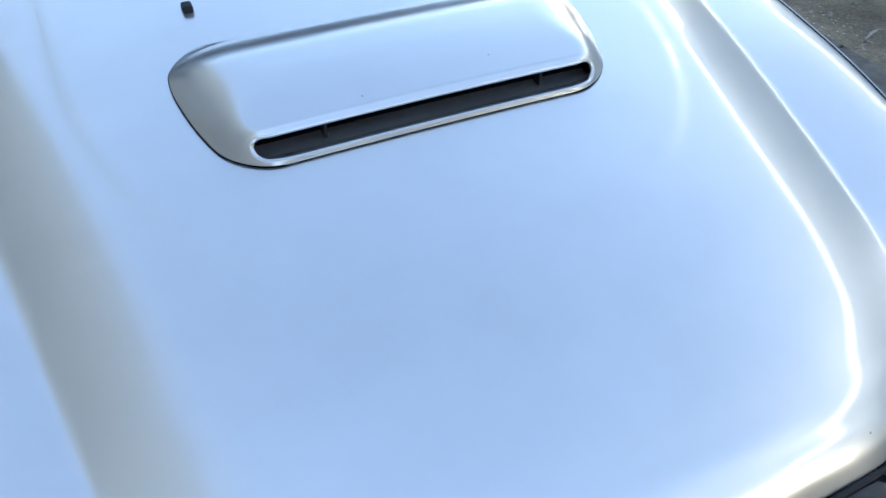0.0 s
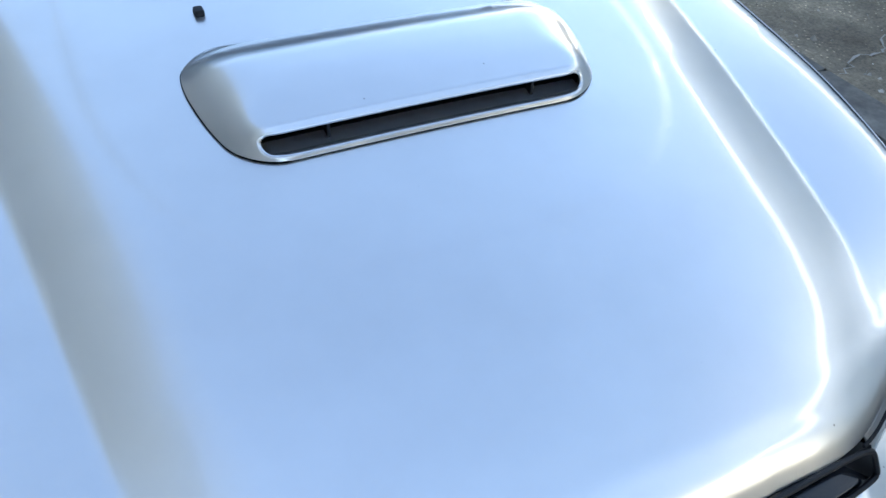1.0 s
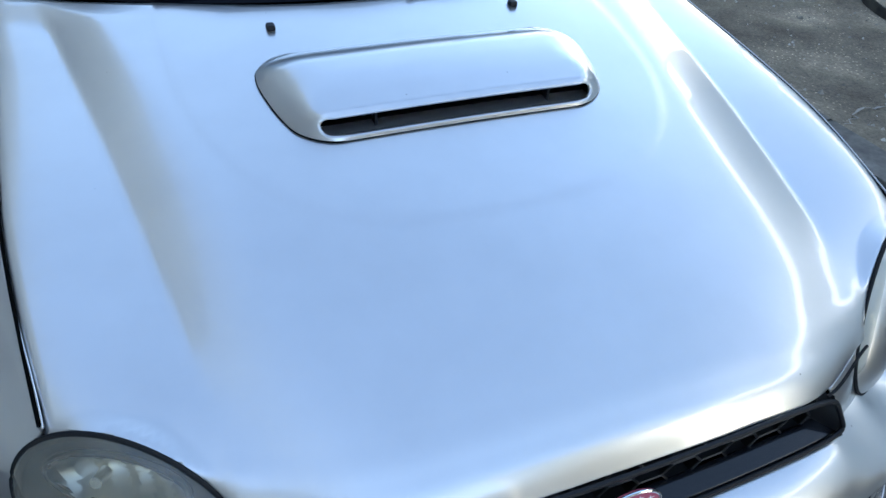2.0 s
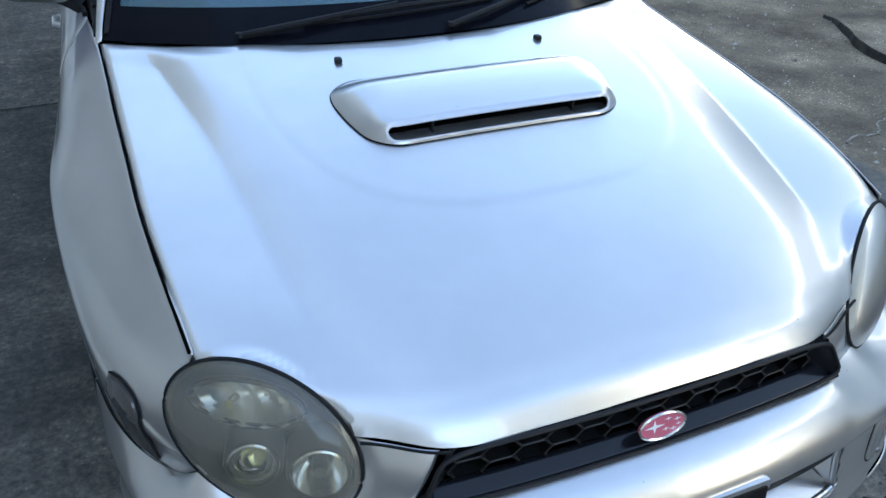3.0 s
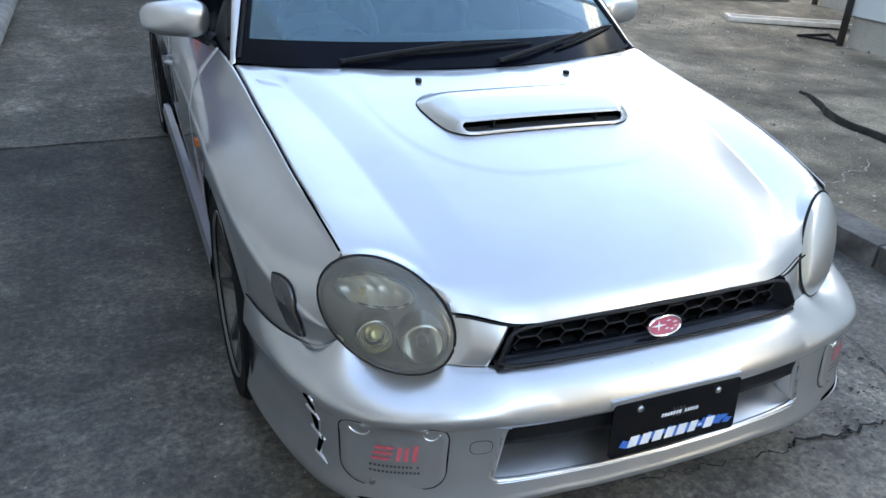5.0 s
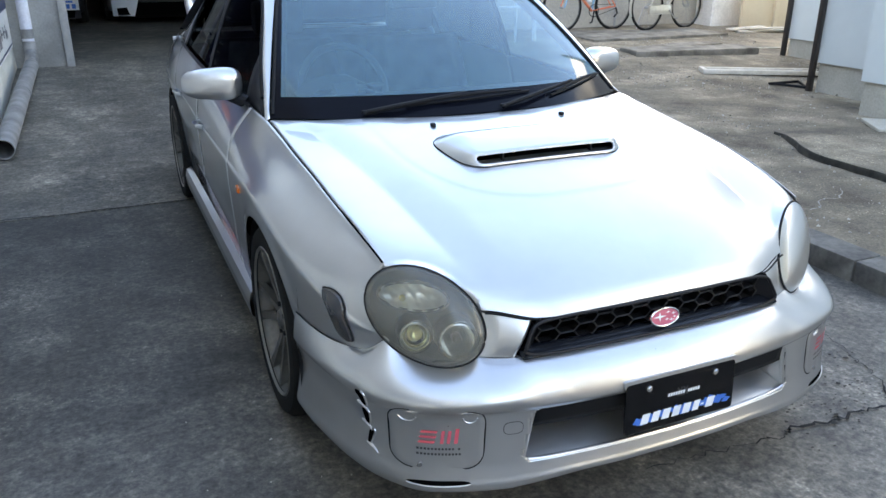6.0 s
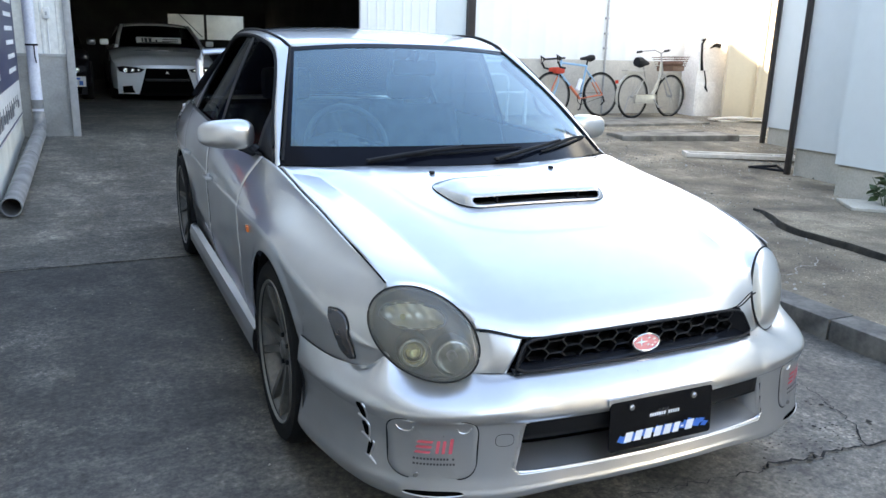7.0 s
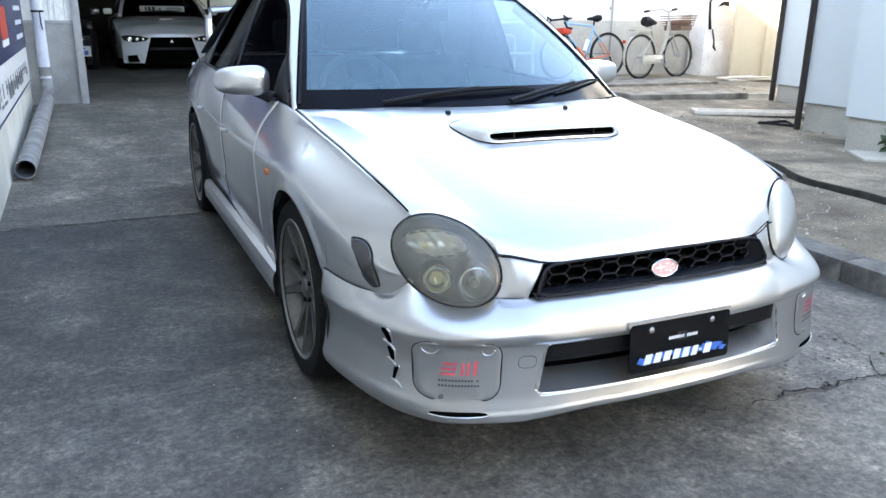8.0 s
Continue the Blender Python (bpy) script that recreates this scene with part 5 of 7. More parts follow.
for col in range(-8, 9):
    for row in range(-2, 5):
        cx, cz = col * (ha + hb_), 0.528 + row * 2 * hh_ + (hh_ if col % 2 else 0)
        hexa = [(-ha, 0), (-hb_, hh_), (hb_, hh_), (ha, 0), (hb_, -hh_), (-hb_, -hh_)]
        for a, b in ((0, 1), (1, 2), (2, 3), (3, 4), (5, 0)):
            p, q = (cx + hexa[a][0], cz + hexa[a][1]), (cx + hexa[b][0], cz + hexa[b][1])
            if min(p[1], q[1]) < 0.496 or max(p[1], q[1]) > 0.590 or max(abs(p[0]), abs(q[0])) > 0.385:
                continue
            tube([(p[0], gx(p[0]) + 0.004, p[1]), (q[0], gx(q[0]) + 0.004, q[1])], 0.0021, 5, bm)
            vsq = [bm.verts.new((x_, gx(x_) + d_, z_)) for x_, z_, d_ in ((*p, 0.004), (*q, 0.004), (*q, 0.034), (*p, 0.034))]
            bm.faces.new(vsq)
part("honeycomb", bm, plain("grille_grey", (0.014, 0.014, 0.015), 0.42, spec=0.35), grille, "dark plastic honeycomb bars")
# badge
bmat = basis((0, -0.826, 0.5365), (1, 0, 0), (0, 0.2, 0.98))


def oval(a, b, n=40):
    return [(a * math.cos(k * math.tau / n), b * math.sin(k * math.tau / n)) for k in range(n)]


badge = part("badge", prism(oval(0.044, 0.0228), 0.007, bmat, bev=0.002), REDPLATE, grille, "pinkish red oval badge with a chrome rim")
part("badge_rim", tube([bmat @ Vector((x, y, 0.0005)) for x, y in oval(0.044, 0.0228)], 0.0024, 8, closed=True), CHROME, badge)
bm = bmesh.new()
for x, y, w in ((-0.016, 0.002, 0.021), (0.010, 0.011, 0.008), (0.027, 0.006, 0.008), (0.006, -0.007, 0.008), (0.020, -0.010, 0.008), (0.030, -0.004, 0.006)):
    for k in range(4):
        a = k * math.pi / 2
        o = [(x, y), (x + 0.19 * w * math.cos(a + 0.8), y + 0.19 * w * math.sin(a + 0.8)), (x + w * math.cos(a) * (1.0 if k % 2 == 0 else 0.6), y + w * math.sin(a) * 0.6), (x + 0.19 * w * math.cos(a - 0.8), y + 0.19 * w * math.sin(a - 0.8))]
        bm.faces.new([bm.verts.new(bmat @ Vector((p[0], p[1], 0.0012))) for p in o])
part("badge_mark", bm, WHITEINK, badge)

# ---- plate on its bracket ----
plate = part("plate_panel", prism(rrect(0.345, 0.138, 0.010), 0.006, basis((0, -0.921, 0.352), (1, 0, 0), (0, 0.07, 1)), bev=0.001), PLATE, bumper, "glossy black dealer plate with white and blue lettering bars")
pm = basis((0, -0.9215, 0.352), (1, 0, 0), (0, 0.07, 1))
part("bracket", prism(rrect(0.352, 0.02, 0.004), 0.03, pm @ pose(0, 0.069, -0.002)), SILVER_B, plate, "pale bracket edge")
for x in (-0.105, 0.105):
    bolt = part("bolt", lathe([(0, 0.006), (0.004, 0.006), (0.006, 0.003), (0.0085, 0.003), (0.0085, 0)], pm @ pose(x, 0.050, 0), 14), CHROME, plate, "bright bolt")


def slab(o, material, name, z):
    bm = bmesh.new()
    bm.faces.new([bm.verts.new(pm @ Vector((x, y, z))) for x, y in o])
    part(name, bm, material, plate)


rb = random.Random(3)
for k in range(22):
    x = -0.14 + 0.285 * k / 21
    w, h = rb.uniform(0.008, 0.016), rb.uniform(0.006, 0.014)
    y = -0.034 + rb.uniform(-0.006, 0.008)
    slab([(x - w, y - h * 0.6), (x + w * 0.5, y - h), (x + w * 1.4, y + h * 0.4), (x, y + h)], BLUEINK, "flame_patch", 0.0010 + 0.00002 * k)
x = -0.128
for k, w in enumerate((0.030, 0.029, 0.030, 0.029, 0.030, 0.025, 0.012, 0.031)):
    h = 0.0275 if k != 6 else 0.005
    y0 = -0.047 if k != 6 else -0.036
    slab([(x, y0), (x + w * 0.80, y0), (x + w * 0.80 + h * 0.28, y0 + h), (x + h * 0.28, y0 + h)], WHITEINK, "letter_bar", 0.0018)
    x += w + 0.003
x = -0.045
for k in range(13):
    if k != 7:
        slab([(x, 0.012), (x + 0.0060, 0.012), (x + 0.0072, 0.021), (x + 0.0012, 0.021)], WHITEINK, "letter_bar", 0.0016)
    x += 0.0078
for a in ((-0.014, -0.002), (-0.002, -0.014), (0.004, 0.016), (0.016, 0.004)):
    slab([(a[0], 0.006), (a[0] + 0.003, 0.006), (a[1] + 0.003, 0.030), (a[1], 0.030)], INK, "letter_bar", 0.0013)

# ---- headlamps ----
def lamp_point(s, h, v, d):
    p = HC + HH * (0.138 * h - 0.05 * v) + HV * (0.122 * v) + HN * d
    return Vector((p.x if s < 0 else -p.x, p.y, p.z))


def disc_grid(s, depth, rr=1.0, rings=14, seg=48):
    bm = bmesh.new()
    prev = None
    c = bm.verts.new(lamp_point(s, 0, 0, depth(0)))
    for i in range(1, rings + 1):
        r = rr * i / rings
        ring_ = [bm.verts.new(lamp_point(s, r * math.cos(k * math.tau / seg), r * math.sin(k * math.tau / seg), depth(r))) for k in range(seg)]
        for k in range(seg):
            if prev:
                bm.faces.new((prev[k], ring_[k], ring_[(k + 1) % seg], prev[(k + 1) % seg]))
            else:
                bm.faces.new((c, ring_[k], ring_[(k + 1) % seg]))
        prev = ring_
    return bm


for s in (-1, 1):
    lamp = part("headlamp", disc_grid(s, lambda r: -0.075 + 0.068 * r ** 4), BEZEL, car, "round headlamp with yellowed hazy lens")
    ln = part("lens", disc_grid(s, lambda r: 0.040 * math.sqrt(max(0.0, 1 - r * r * 0.97)) - 0.006), LENS if s < 0 else LENS_FAR, lamp, "yellowed hazy clear lens")
    sk = bmesh.new()
    pr = None
    for k in range(73):
        a = k * math.tau / 72
        q = (sk.verts.new(lamp_point(s, 1.005 * math.cos(a), 1.005 * math.sin(a), 0.0)), sk.verts.new(lamp_point(s, 1.0 * math.cos(a), 1.0 * math.sin(a), -0.07)))
        if pr:
            sk.faces.new((pr[0], q[0], q[1], pr[1]))
        pr = q
    part("lamp_tray", sk, BEZEL, lamp)
    sk = bmesh.new()
    pr = None
    for k in range(73):
        a = k * math.tau / 72
        q = (sk.verts.new(lamp_point(s, 1.0 * math.cos(a), 1.0 * math.sin(a), -0.0005)), sk.verts.new(lamp_point(s, 0.925 * math.cos(a), 0.925 * math.sin(a), -0.0015)))
        if pr:
            sk.faces.new((pr[0], q[0], q[1], pr[1]))
        pr = q
    part("bezel_ring", sk, BEZEL, lamp)
    part("lamp_seal", tube([lamp_point(s, math.cos(a), math.sin(a), -0.001) for a in np.linspace(0, math.tau, 72, endpoint=False)], 0.0038, 7, closed=True), RUBBER, lamp)

    def bowl(h, v, r, d, material, name):
        o = lamp_point(s, h, v, d)
        m = Matrix.Translation(o) @ (Vector((-0.25 * (1 if s < 0 else -1), -0.95, 0.12)).to_track_quat("Z", "Y").to_matrix().to_4x4())
        return part(name, lathe([(0.0, -0.028), (r * 0.35, -0.025), (r * 0.7, -0.014), (r * 0.95, 0.004), (r, 0.010), (r * 1.08, 0.008), (r * 1.1, -0.004)], m, 32), material, lamp), m
    def cup(h, v, r):
        """A dark tubular housing round one lamp."""
        m = Matrix.Translation(lamp_point(s, h, v, -0.03)) @ (Vector((-0.25 * (1 if s < 0 else -1), -0.95, 0.12)).to_track_quat("Z", "Y").to_matrix().to_4x4())
        part("lamp_cup", lathe([(r * 1.30, -0.05), (r * 1.26, 0.006), (r * 1.20, 0.013), (r * 1.12, 0.012), (r * 1.08, -0.01)], m, 36), BEZEL, lamp)
    cup(-0.33, -0.42, 0.036)
    cup(0.40, -0.47, 0.041)
    low, m1 = bowl(-0.33, -0.42, 0.036, -0.026, REFLECT, "projector_ring")
    part("projector_lens", lathe([(0.0, 0.016), (0.012, 0.014), (0.022, 0.007), (0.028, -0.004), (0.030, 0.000)], m1, 28), BULB, low, "amber-tinted projector glass")
    part("projector_collar", lathe([(0.029, -0.006), (0.031, 0.004), (0.034, 0.003)], m1, 28), DISC, low)
    high, m2 = bowl(0.40, -0.47, 0.041, -0.026, REFLECT, "main_reflector")
    part("bulb_cap", lathe([(0.0, 0.006), (0.010, 0.004), (0.013, -0.004), (0.013, -0.03)], m2, 20), BEZEL, high)

    # broad fluted reflector over the two lamps, with the indicator bulb at its outer end
    def flute(u, v):
        r, a = u, v * math.tau
        h, w = 0.60 * r * math.cos(a) - 0.10, 0.29 * r * math.sin(a) + 0.37
        k = (h * 4.2 + 0.6 * w) % 1.0
        return lamp_point(s, h - 0.10 * (w - 0.37), w, -0.062 + 0.040 * r ** 2.2 + 0.016 * abs(k - 0.5))
    up = part("upper_reflector", grid(flute, 10, 48), SOFTREFLECT, lamp, "fluted chrome upper reflector", smooth=12)
    part("indicator_bulb", tube([lamp_point(s, -0.30, 0.34, -0.045), lamp_point(s, -0.30, 0.34, -0.022)], [0.010, 0.008], 12), BULB, up)
    part("reflector_shelf", tube([lamp_point(s, 0.62 * math.cos(radians(a)) - 0.10, 0.30 * math.sin(radians(a)) + 0.37, -0.024) for a in np.linspace(0, 360, 48, endpoint=False)], 0.005, 7, closed=True), BEZEL, up)

# ---- cabin: screens, roof, pillars, side glass ----
def ws(u, v, out=0.0):
    """Windscreen: u across from -1 to 1, v from the base to the roof."""
    a = abs(u)
    bxx, byy, bzz = 0.712 * u, 0.180 + 0.245 * a ** 2.2, 0.877 - 0.012 * a ** 2
    txx, tyy, tzz = 0.525 * u, 0.995 + 0.03 * a ** 2, 1.304 - 0.026 * a ** 2.5
    b = math.sin(v * math.pi) * 0.022
    return Vector((bxx + (txx - bxx) * v, byy + (tyy - byy) * v - b * 0.5, bzz + (tzz - bzz) * v + b * 0.9 + out))


scr = part("windscreen", grid(lambda u, v: ws(2 * u - 1, 0.04 + 0.95 * v), 40, 24), GLASS, car, "windscreen reflecting blue sky, with a blue haze painted into it")
scr.visible_shadow = False
# black band round the glass
for (u0, u1, v0, v1) in ((-1, 1, 0.0, 0.125), (-1, 1, 0.955, 1.0), (-1, -0.960, 0.125, 0.955), (0.972, 1, 0.125, 0.955)):
    part("glass_band", grid(lambda u, v: ws(u0 + (u1 - u0) * u, v0 + (v1 - v0) * v, 0.002), 30, 6), FRIT, scr, "black border band")
part("pillar_trim", grid(lambda u, v: ws(0.915 + 0.062 * u, 0.06 + 0.90 * v, -0.006), 4, 20), TAN, scr, "tan pillar trim behind the glass")
part("cowl", grid(lambda u, v: Vector(((2 * u - 1) * 0.70, rear_y((2 * u - 1) * 0.70) - 0.02 + 0.06 * v, hood_z((2 * u - 1) * 0.70, rear_y((2 * u - 1) * 0.7) - 0.01) - 0.022 + 0.01 * v)), 30, 4), TRIM, car, "black plastic scuttle")

roof_c = spline([0.99, 1.2, 1.45, 1.75, 2.05, 2.25, 2.4], [1.302, 1.345, 1.372, 1.378, 1.360, 1.325, 1.285])
rail_x = spline([0.40, 0.60, 1.02, 1.3, 1.7, 2.1, 2.4, 2.9], [0.738, 0.694, 0.588, 0.590, 0.592, 0.58, 0.575, 0.63])
rail_z = spline([0.44, 0.7, 1.02, 1.25, 1.6, 2.0, 2.35, 2.9], [0.862, 1.06, 1.262, 1.312, 1.333, 1.315, 1.235, 0.955])


def roof_pt(u, v):
    s = 2 * u - 1
    y0 = 0.995 + 0.03 * s * s
    y = y0 + (2.32 - y0) * v
    x = s * (0.525 + 0.03 * sm(0, 0.3, v))
    zz = roof_c(y) - (roof_c(y) - rail_z(y) - 0.012) * abs(s) ** 2.6 * 0.75
    return (x, y, zz)


roof = part("roof", grid(roof_pt, 40, 40), SILVER, car, "silver roof panel", thick=0.003)
for s in (-1, 1):
    # A pillar and roof rail in one sweep, down to the boot
    def rail(u, v, s=s):
        y = 0.415 + 2.405 * u
        xr, zr = rail_x(y), rail_z(y)
        edge = 0.708 - (0.708 - 0.530) * sm(0.43, 1.02, y) if y < 1.02 else 0.535 + 0.02 * sm(1.02, 1.4, y)
        if y < 1.02:
            k = min(1, max(0, (y - 0.43) / 0.585))
            q = ws(1.0, k)
            xi, zi = q.x + 0.004, q.z + 0.004
        else:
            xi, zi = edge, roof_pt(1.0, min(1, (y - 1.02) / 1.3))[2] if y < 2.32 else rail_z(y) + 0.02
        t = v
        x = xi + (xr - xi) * math.sin(t * math.pi / 2)
        z = zr + (zi - zr) * math.cos(t * math.pi / 2)
        return (s * x, y, z)
    pil = part("pillar", grid(rail, 60, 12, flip=s > 0), SILVER, car, "silver windscreen pillar and roof rail", thick=0.004)
    part("drip_moulding", tube([ws(s * 0.992, v, 0.003) for v in np.linspace(0.02, 1.0, 24)] + [Vector(roof_pt(0.5 + 0.5 * s, v)) + Vector((s * 0.004, 0, 0.003)) for v in np.linspace(0.02, 1, 20)], 0.007, 6), RUBBER, pil)
    # side glass leaning in to the rail
    def side_glass(y0, y1):
        def f(u, v, s=s):
            y = y0 + (y1 - y0) * u
            lo = Vector((s * (top_x(y) - 0.014), y, top_z(y) - 0.004))
            yy = y
            hi = Vector((s * (rail_x(yy) - 0.004), yy, max(rail_z(yy) - 0.006, lo.z)))
            p = lo.lerp(hi, v)
            p.x += s * 0.010 * math.sin(v * math.pi)
            return p
        return f
    part("front_side_glass", grid(side_glass(0.72, 1.40), 20, 10, flip=s < 0), SIDEGLASS, car, "side window").visible_shadow = False
    part("rear_side_glass", grid(side_glass(1.46, 2.26), 20, 10, flip=s < 0), DARKGLASS, car, "dark tinted rear side window").visible_shadow = False
    for y0, y1 in ((0.46, 0.72), (1.40, 1.46), (2.26, 2.36)):
        part("window_frame", grid(side_glass(y0, y1), 6, 8), TRIM, car, thick=0.004)
    part("rear_pillar", grid(side_glass(2.36, 2.88), 12, 8), SILVER, car, "silver rear pillar", thick=0.004)
    part("waist_moulding", tube([(s * (top_x(y) + 0.001), y, top_z(y) + 0.004) for y in np.linspace(0.62, 2.4, 40)], 0.0075, 6), TRIM, car)
    part("window_seal", tube([(s * (rail_x(y) + 0.002), y, rail_z(y) - 0.004) for y in np.linspace(0.52, 2.45, 50)], 0.009, 6), RUBBER, pil)
    # door handles
    for y in (1.36, 2.20):
        x, z = flank(y, 0.42)
        hnd = part("door_handle", tube([(s * x, y - 0.07, z), (s * (x + 0.022), y - 0.05, z + 0.002), (s * (x + 0.024), y + 0.03, z + 0.002), (s * x, y + 0.05, z)], 0.011, 8), SILVER, car, "silver door handle")
    # door mirror
    def shell(u, v, s=s):
        a, b = u * math.tau, v * math.pi
        cx, cy, cz_ = 0.852, 0.745, 0.945
        sx = math.copysign(abs(math.cos(a)) ** 0.62, math.cos(a)) * math.sin(b) ** 0.55
        sz = math.copysign(abs(math.sin(a)) ** 0.62, math.sin(a)) * math.sin(b) ** 0.55
        yy = -math.cos(b)
        x = cx + 0.107 * sx
        z = cz_ + (0.058 - 0.008 * sx) * sz
        return (s * x, cy + 0.055 * yy * (1 if yy < 0 else 0.5) + 0.02 * sx, z)
    mir = part("door_mirror", grid(shell, 40, 20), SILVER, car, "silver door mirror")
    part("mirror_foot", tube([(s * 0.735, 0.70, 0.875), (s * 0.775, 0.735, 0.892), (s * 0.81, 0.745, 0.915)], [0.026, 0.024, 0.03], 10), TRIM, mir)
    part("mirror_glass", grid(lambda u, v: (s * (0.762 + 0.17 * u), 0.775 + 0.0 * v, 0.900 + 0.09 * v), 4, 4), CHROME, mir)

# boot, rear screen and wing
part("rear_screen", grid(lambda u, v: ((2 * u - 1) * (0.56 + 0.16 * v), 2.22 + 0.66 * v, 1.312 - 0.367 * v + 0.03 * math.sin(v * math.pi) - 0.03 * (2 * u - 1) ** 2 * (1 - v)), 20, 14), REARGLASS, car, "dark rear screen")
part("boot_lid", grid(lambda u, v: ((2 * u - 1) * (0.70 - 0.06 * v), 2.84 + 0.62 * v, 0.955 - 0.05 * v ** 2 - 0.035 * (2 * u - 1) ** 4 - 0.06 * sm(0.9, 1, v)), 30, 20), SILVER, car, "silver boot lid", thick=0.003)
part("rear_panel", grid(lambda u, v: ((2 * u - 1) * (0.72 - 0.0 * v), 3.44 + 0.05 * math.sin(v * 2.4) - 0.10 * abs(2 * u - 1) ** 4, 0.86 - 0.66 * v), 24, 16, flip=True), SILVER_B, car, "silver rear bumper and tail panel", thick=0.003)
wing = part("rear_wing", grid(lambda u, v: ((2 * u - 1) * 0.575, 3.27 + 0.17 * (0.5 + 0.5 * math.cos(v * math.tau)), 1.225 + 0.02 * math.sin(v * math.tau) + 0.012 * (0.5 + 0.5 * math.cos(v * math.tau)) - 0.02 * abs(2 * u - 1) ** 3), 24, 20), SILVER, car, "large silver rear wing with uprights")
for s in (-1, 1):
    part("wing_upright", tube([(s * 0.555, 3.36, 1.215), (s * 0.590, 3.345, 1.15), (s * 0.600, 3.33, 1.06), (s * 0.590, 3.31, 0.985), (s * 0.56, 3.30, 0.935)], [0.022, 0.026, 0.026, 0.028, 0.04], 10), SILVER, wing)
    part("tail_lamp", box(s * 0.58 - 0.1, s * 0.58 + 0.1, 3.40, 3.46, 0.66, 0.80, 0.02), plain("tail_red", (0.35, 0.01, 0.01), 0.2), car)
part("underbody", box(-0.68, 0.68, -0.70, 3.30, 0.15, 0.30), VOID, car)

# ---- cabin inside ----
part("dashboard", grid(lambda u, v: ((2 * u - 1) * 0.66, 0.42 + 0.52 * v, 0.865 - 0.03 * v + 0.02 * math.sin(v * 3) - 0.20 * sm(0.85, 1, v)), 24, 16), DASH, car, "dark dashboard top", thick=0.02)
part("instrument_hood", grid(lambda u, v: (-0.355 + 0.16 * (2 * u - 1), 0.70 + 0.20 * v, 0.862 + 0.065 * math.sin(u * math.pi) ** 0.6), 16, 8), DASH, car)
sw = basis((-0.265, 1.02, 0.850), (1, 0, 0), (0, 0.42, 0.9))
wheel_ring = [sw @ Vector((0.185 * math.cos(a), 0.185 * math.sin(a), 0)) for a in np.linspace(0, math.tau, 48, endpoint=False)]
steer = part("steering_wheel", tube(wheel_ring, 0.016, 8, closed=True), WHEELG, car, "three-spoke steering wheel")
for a in (0, 180, 270):
    part("spoke", tube([sw @ Vector((0.04 * math.cos(radians(a)), 0.04 * math.sin(radians(a)), 0)), sw @ Vector((0.18 * math.cos(radians(a)), 0.18 * math.sin(radians(a)), 0))], 0.013, 8), WHEELG, steer)
part("hub", lathe([(0, 0.03), (0.05, 0.025), (0.062, 0)], sw, 20), WHEELG, steer)
for x in (-0.355, 0.355):
    def back(u, v, x=x):
        w = 0.235 * (1 - 0.25 * v ** 3)
        q = 2 * u - 1
        return (x + q * w, 1.62 + 0.16 * v - 0.05 * q ** 4 - 0.035 * abs(q) ** 2, 0.42 + 0.56 * v)
    seat = part("front_seat", grid(back, 16, 16), SEAT, car, "dark cloth front seat", thick=0.10)
    part("headrest", box(x - 0.13, x + 0.13, 1.77, 1.86, 1.0, 1.17, 0.04), SEAT, seat)
    part("cushion", box(x - 0.24, x + 0.24, 1.12, 1.66, 0.34, 0.48, 0.05), SEAT, seat)
part("rear_bench", grid(lambda u, v: ((2 * u - 1) * 0.60, 2.34 + 0.16 * v, 0.45 + 0.50 * v), 12, 8), SEAT, car, "dark rear bench", thick=0.1)
part("parcel_shelf", box(-0.62, 0.62, 2.45, 2.86, 0.90, 0.925), SEAT, car)
part("cabin_floor", box(-0.66, 0.66, 0.45, 2.5, 0.29, 0.33), SEAT, car)
part("headlining", grid(lambda u, v: Vector(roof_pt(u, v)) - Vector((0, -0.01, 0.02)), 12, 12), plain("headlining_grey", (0.18, 0.19, 0.19), 0.9), car)
part("bulkhead", box(-0.66, 0.66, 0.42, 0.46, 0.3, 0.84), VOID, car)
rv = part("rear_view_mirror", box(-0.02, 0.20, 1.075, 1.10, 1.165, 1.235, 0.014), WHEELG, car, "rear-view mirror")
part("mirror_stem", tube([(0.09, 1.09, 1.22), (0.09, 1.03, 1.285)], 0.010, 8), DASH, rv)
part("tax_sticker", box(0.12, 0.155, 1.0, 1.004, 1.235, 1.27), INK, car)
for s in (-1, 1):
    part("inner_pillar", tube([ws(s * 0.965, v, -0.03) for v in np.linspace(0.1, 0.95, 10)], 0.020, 8), TAN if s > 0 else DASH, car, "tan pillar trim" if s > 0 else "")

# ---- wipers ----
def wiper(pivot, elbow, tip0, tip1, u_axis):
    base = ws(*pivot, 0.018)
    mid = ws(*elbow, 0.028)
    w = part("wiper", tube([base, ws((pivot[0] * 2 + elbow[0]) / 3, (pivot[1] * 2 + elbow[1]) / 3, 0.026), mid], [0.009, 0.0085, 0.006], 8), MATTBLACK, car, "black windscreen wiper")
    a, b = tip0, tip1
    part("blade", tube([ws(a[0] + (b[0] - a[0]) * t, a[1] + (b[1] - a[1]) * t, 0.010) for t in np.linspace(0, 1, 16)], 0.0042, 6), MATTBLACK, w)
    part("blade_bridge", tube([ws(a[0] + (b[0] - a[0]) * t, a[1] + (b[1] - a[1]) * t, 0.014 + 0.012 * math.sin(t * math.pi)) for t in np.linspace(0.08, 0.92, 16)], [0.003 + 0.0045 * math.sin(t * math.pi) for t in np.linspace(0, 1, 16)], 6), MATTBLACK, w)
    part("pivot_cap", lathe([(0, 0.010), (0.009, 0.008), (0.012, 0)], Matrix.Translation(base), 14), MATTBLACK, w)
    return w


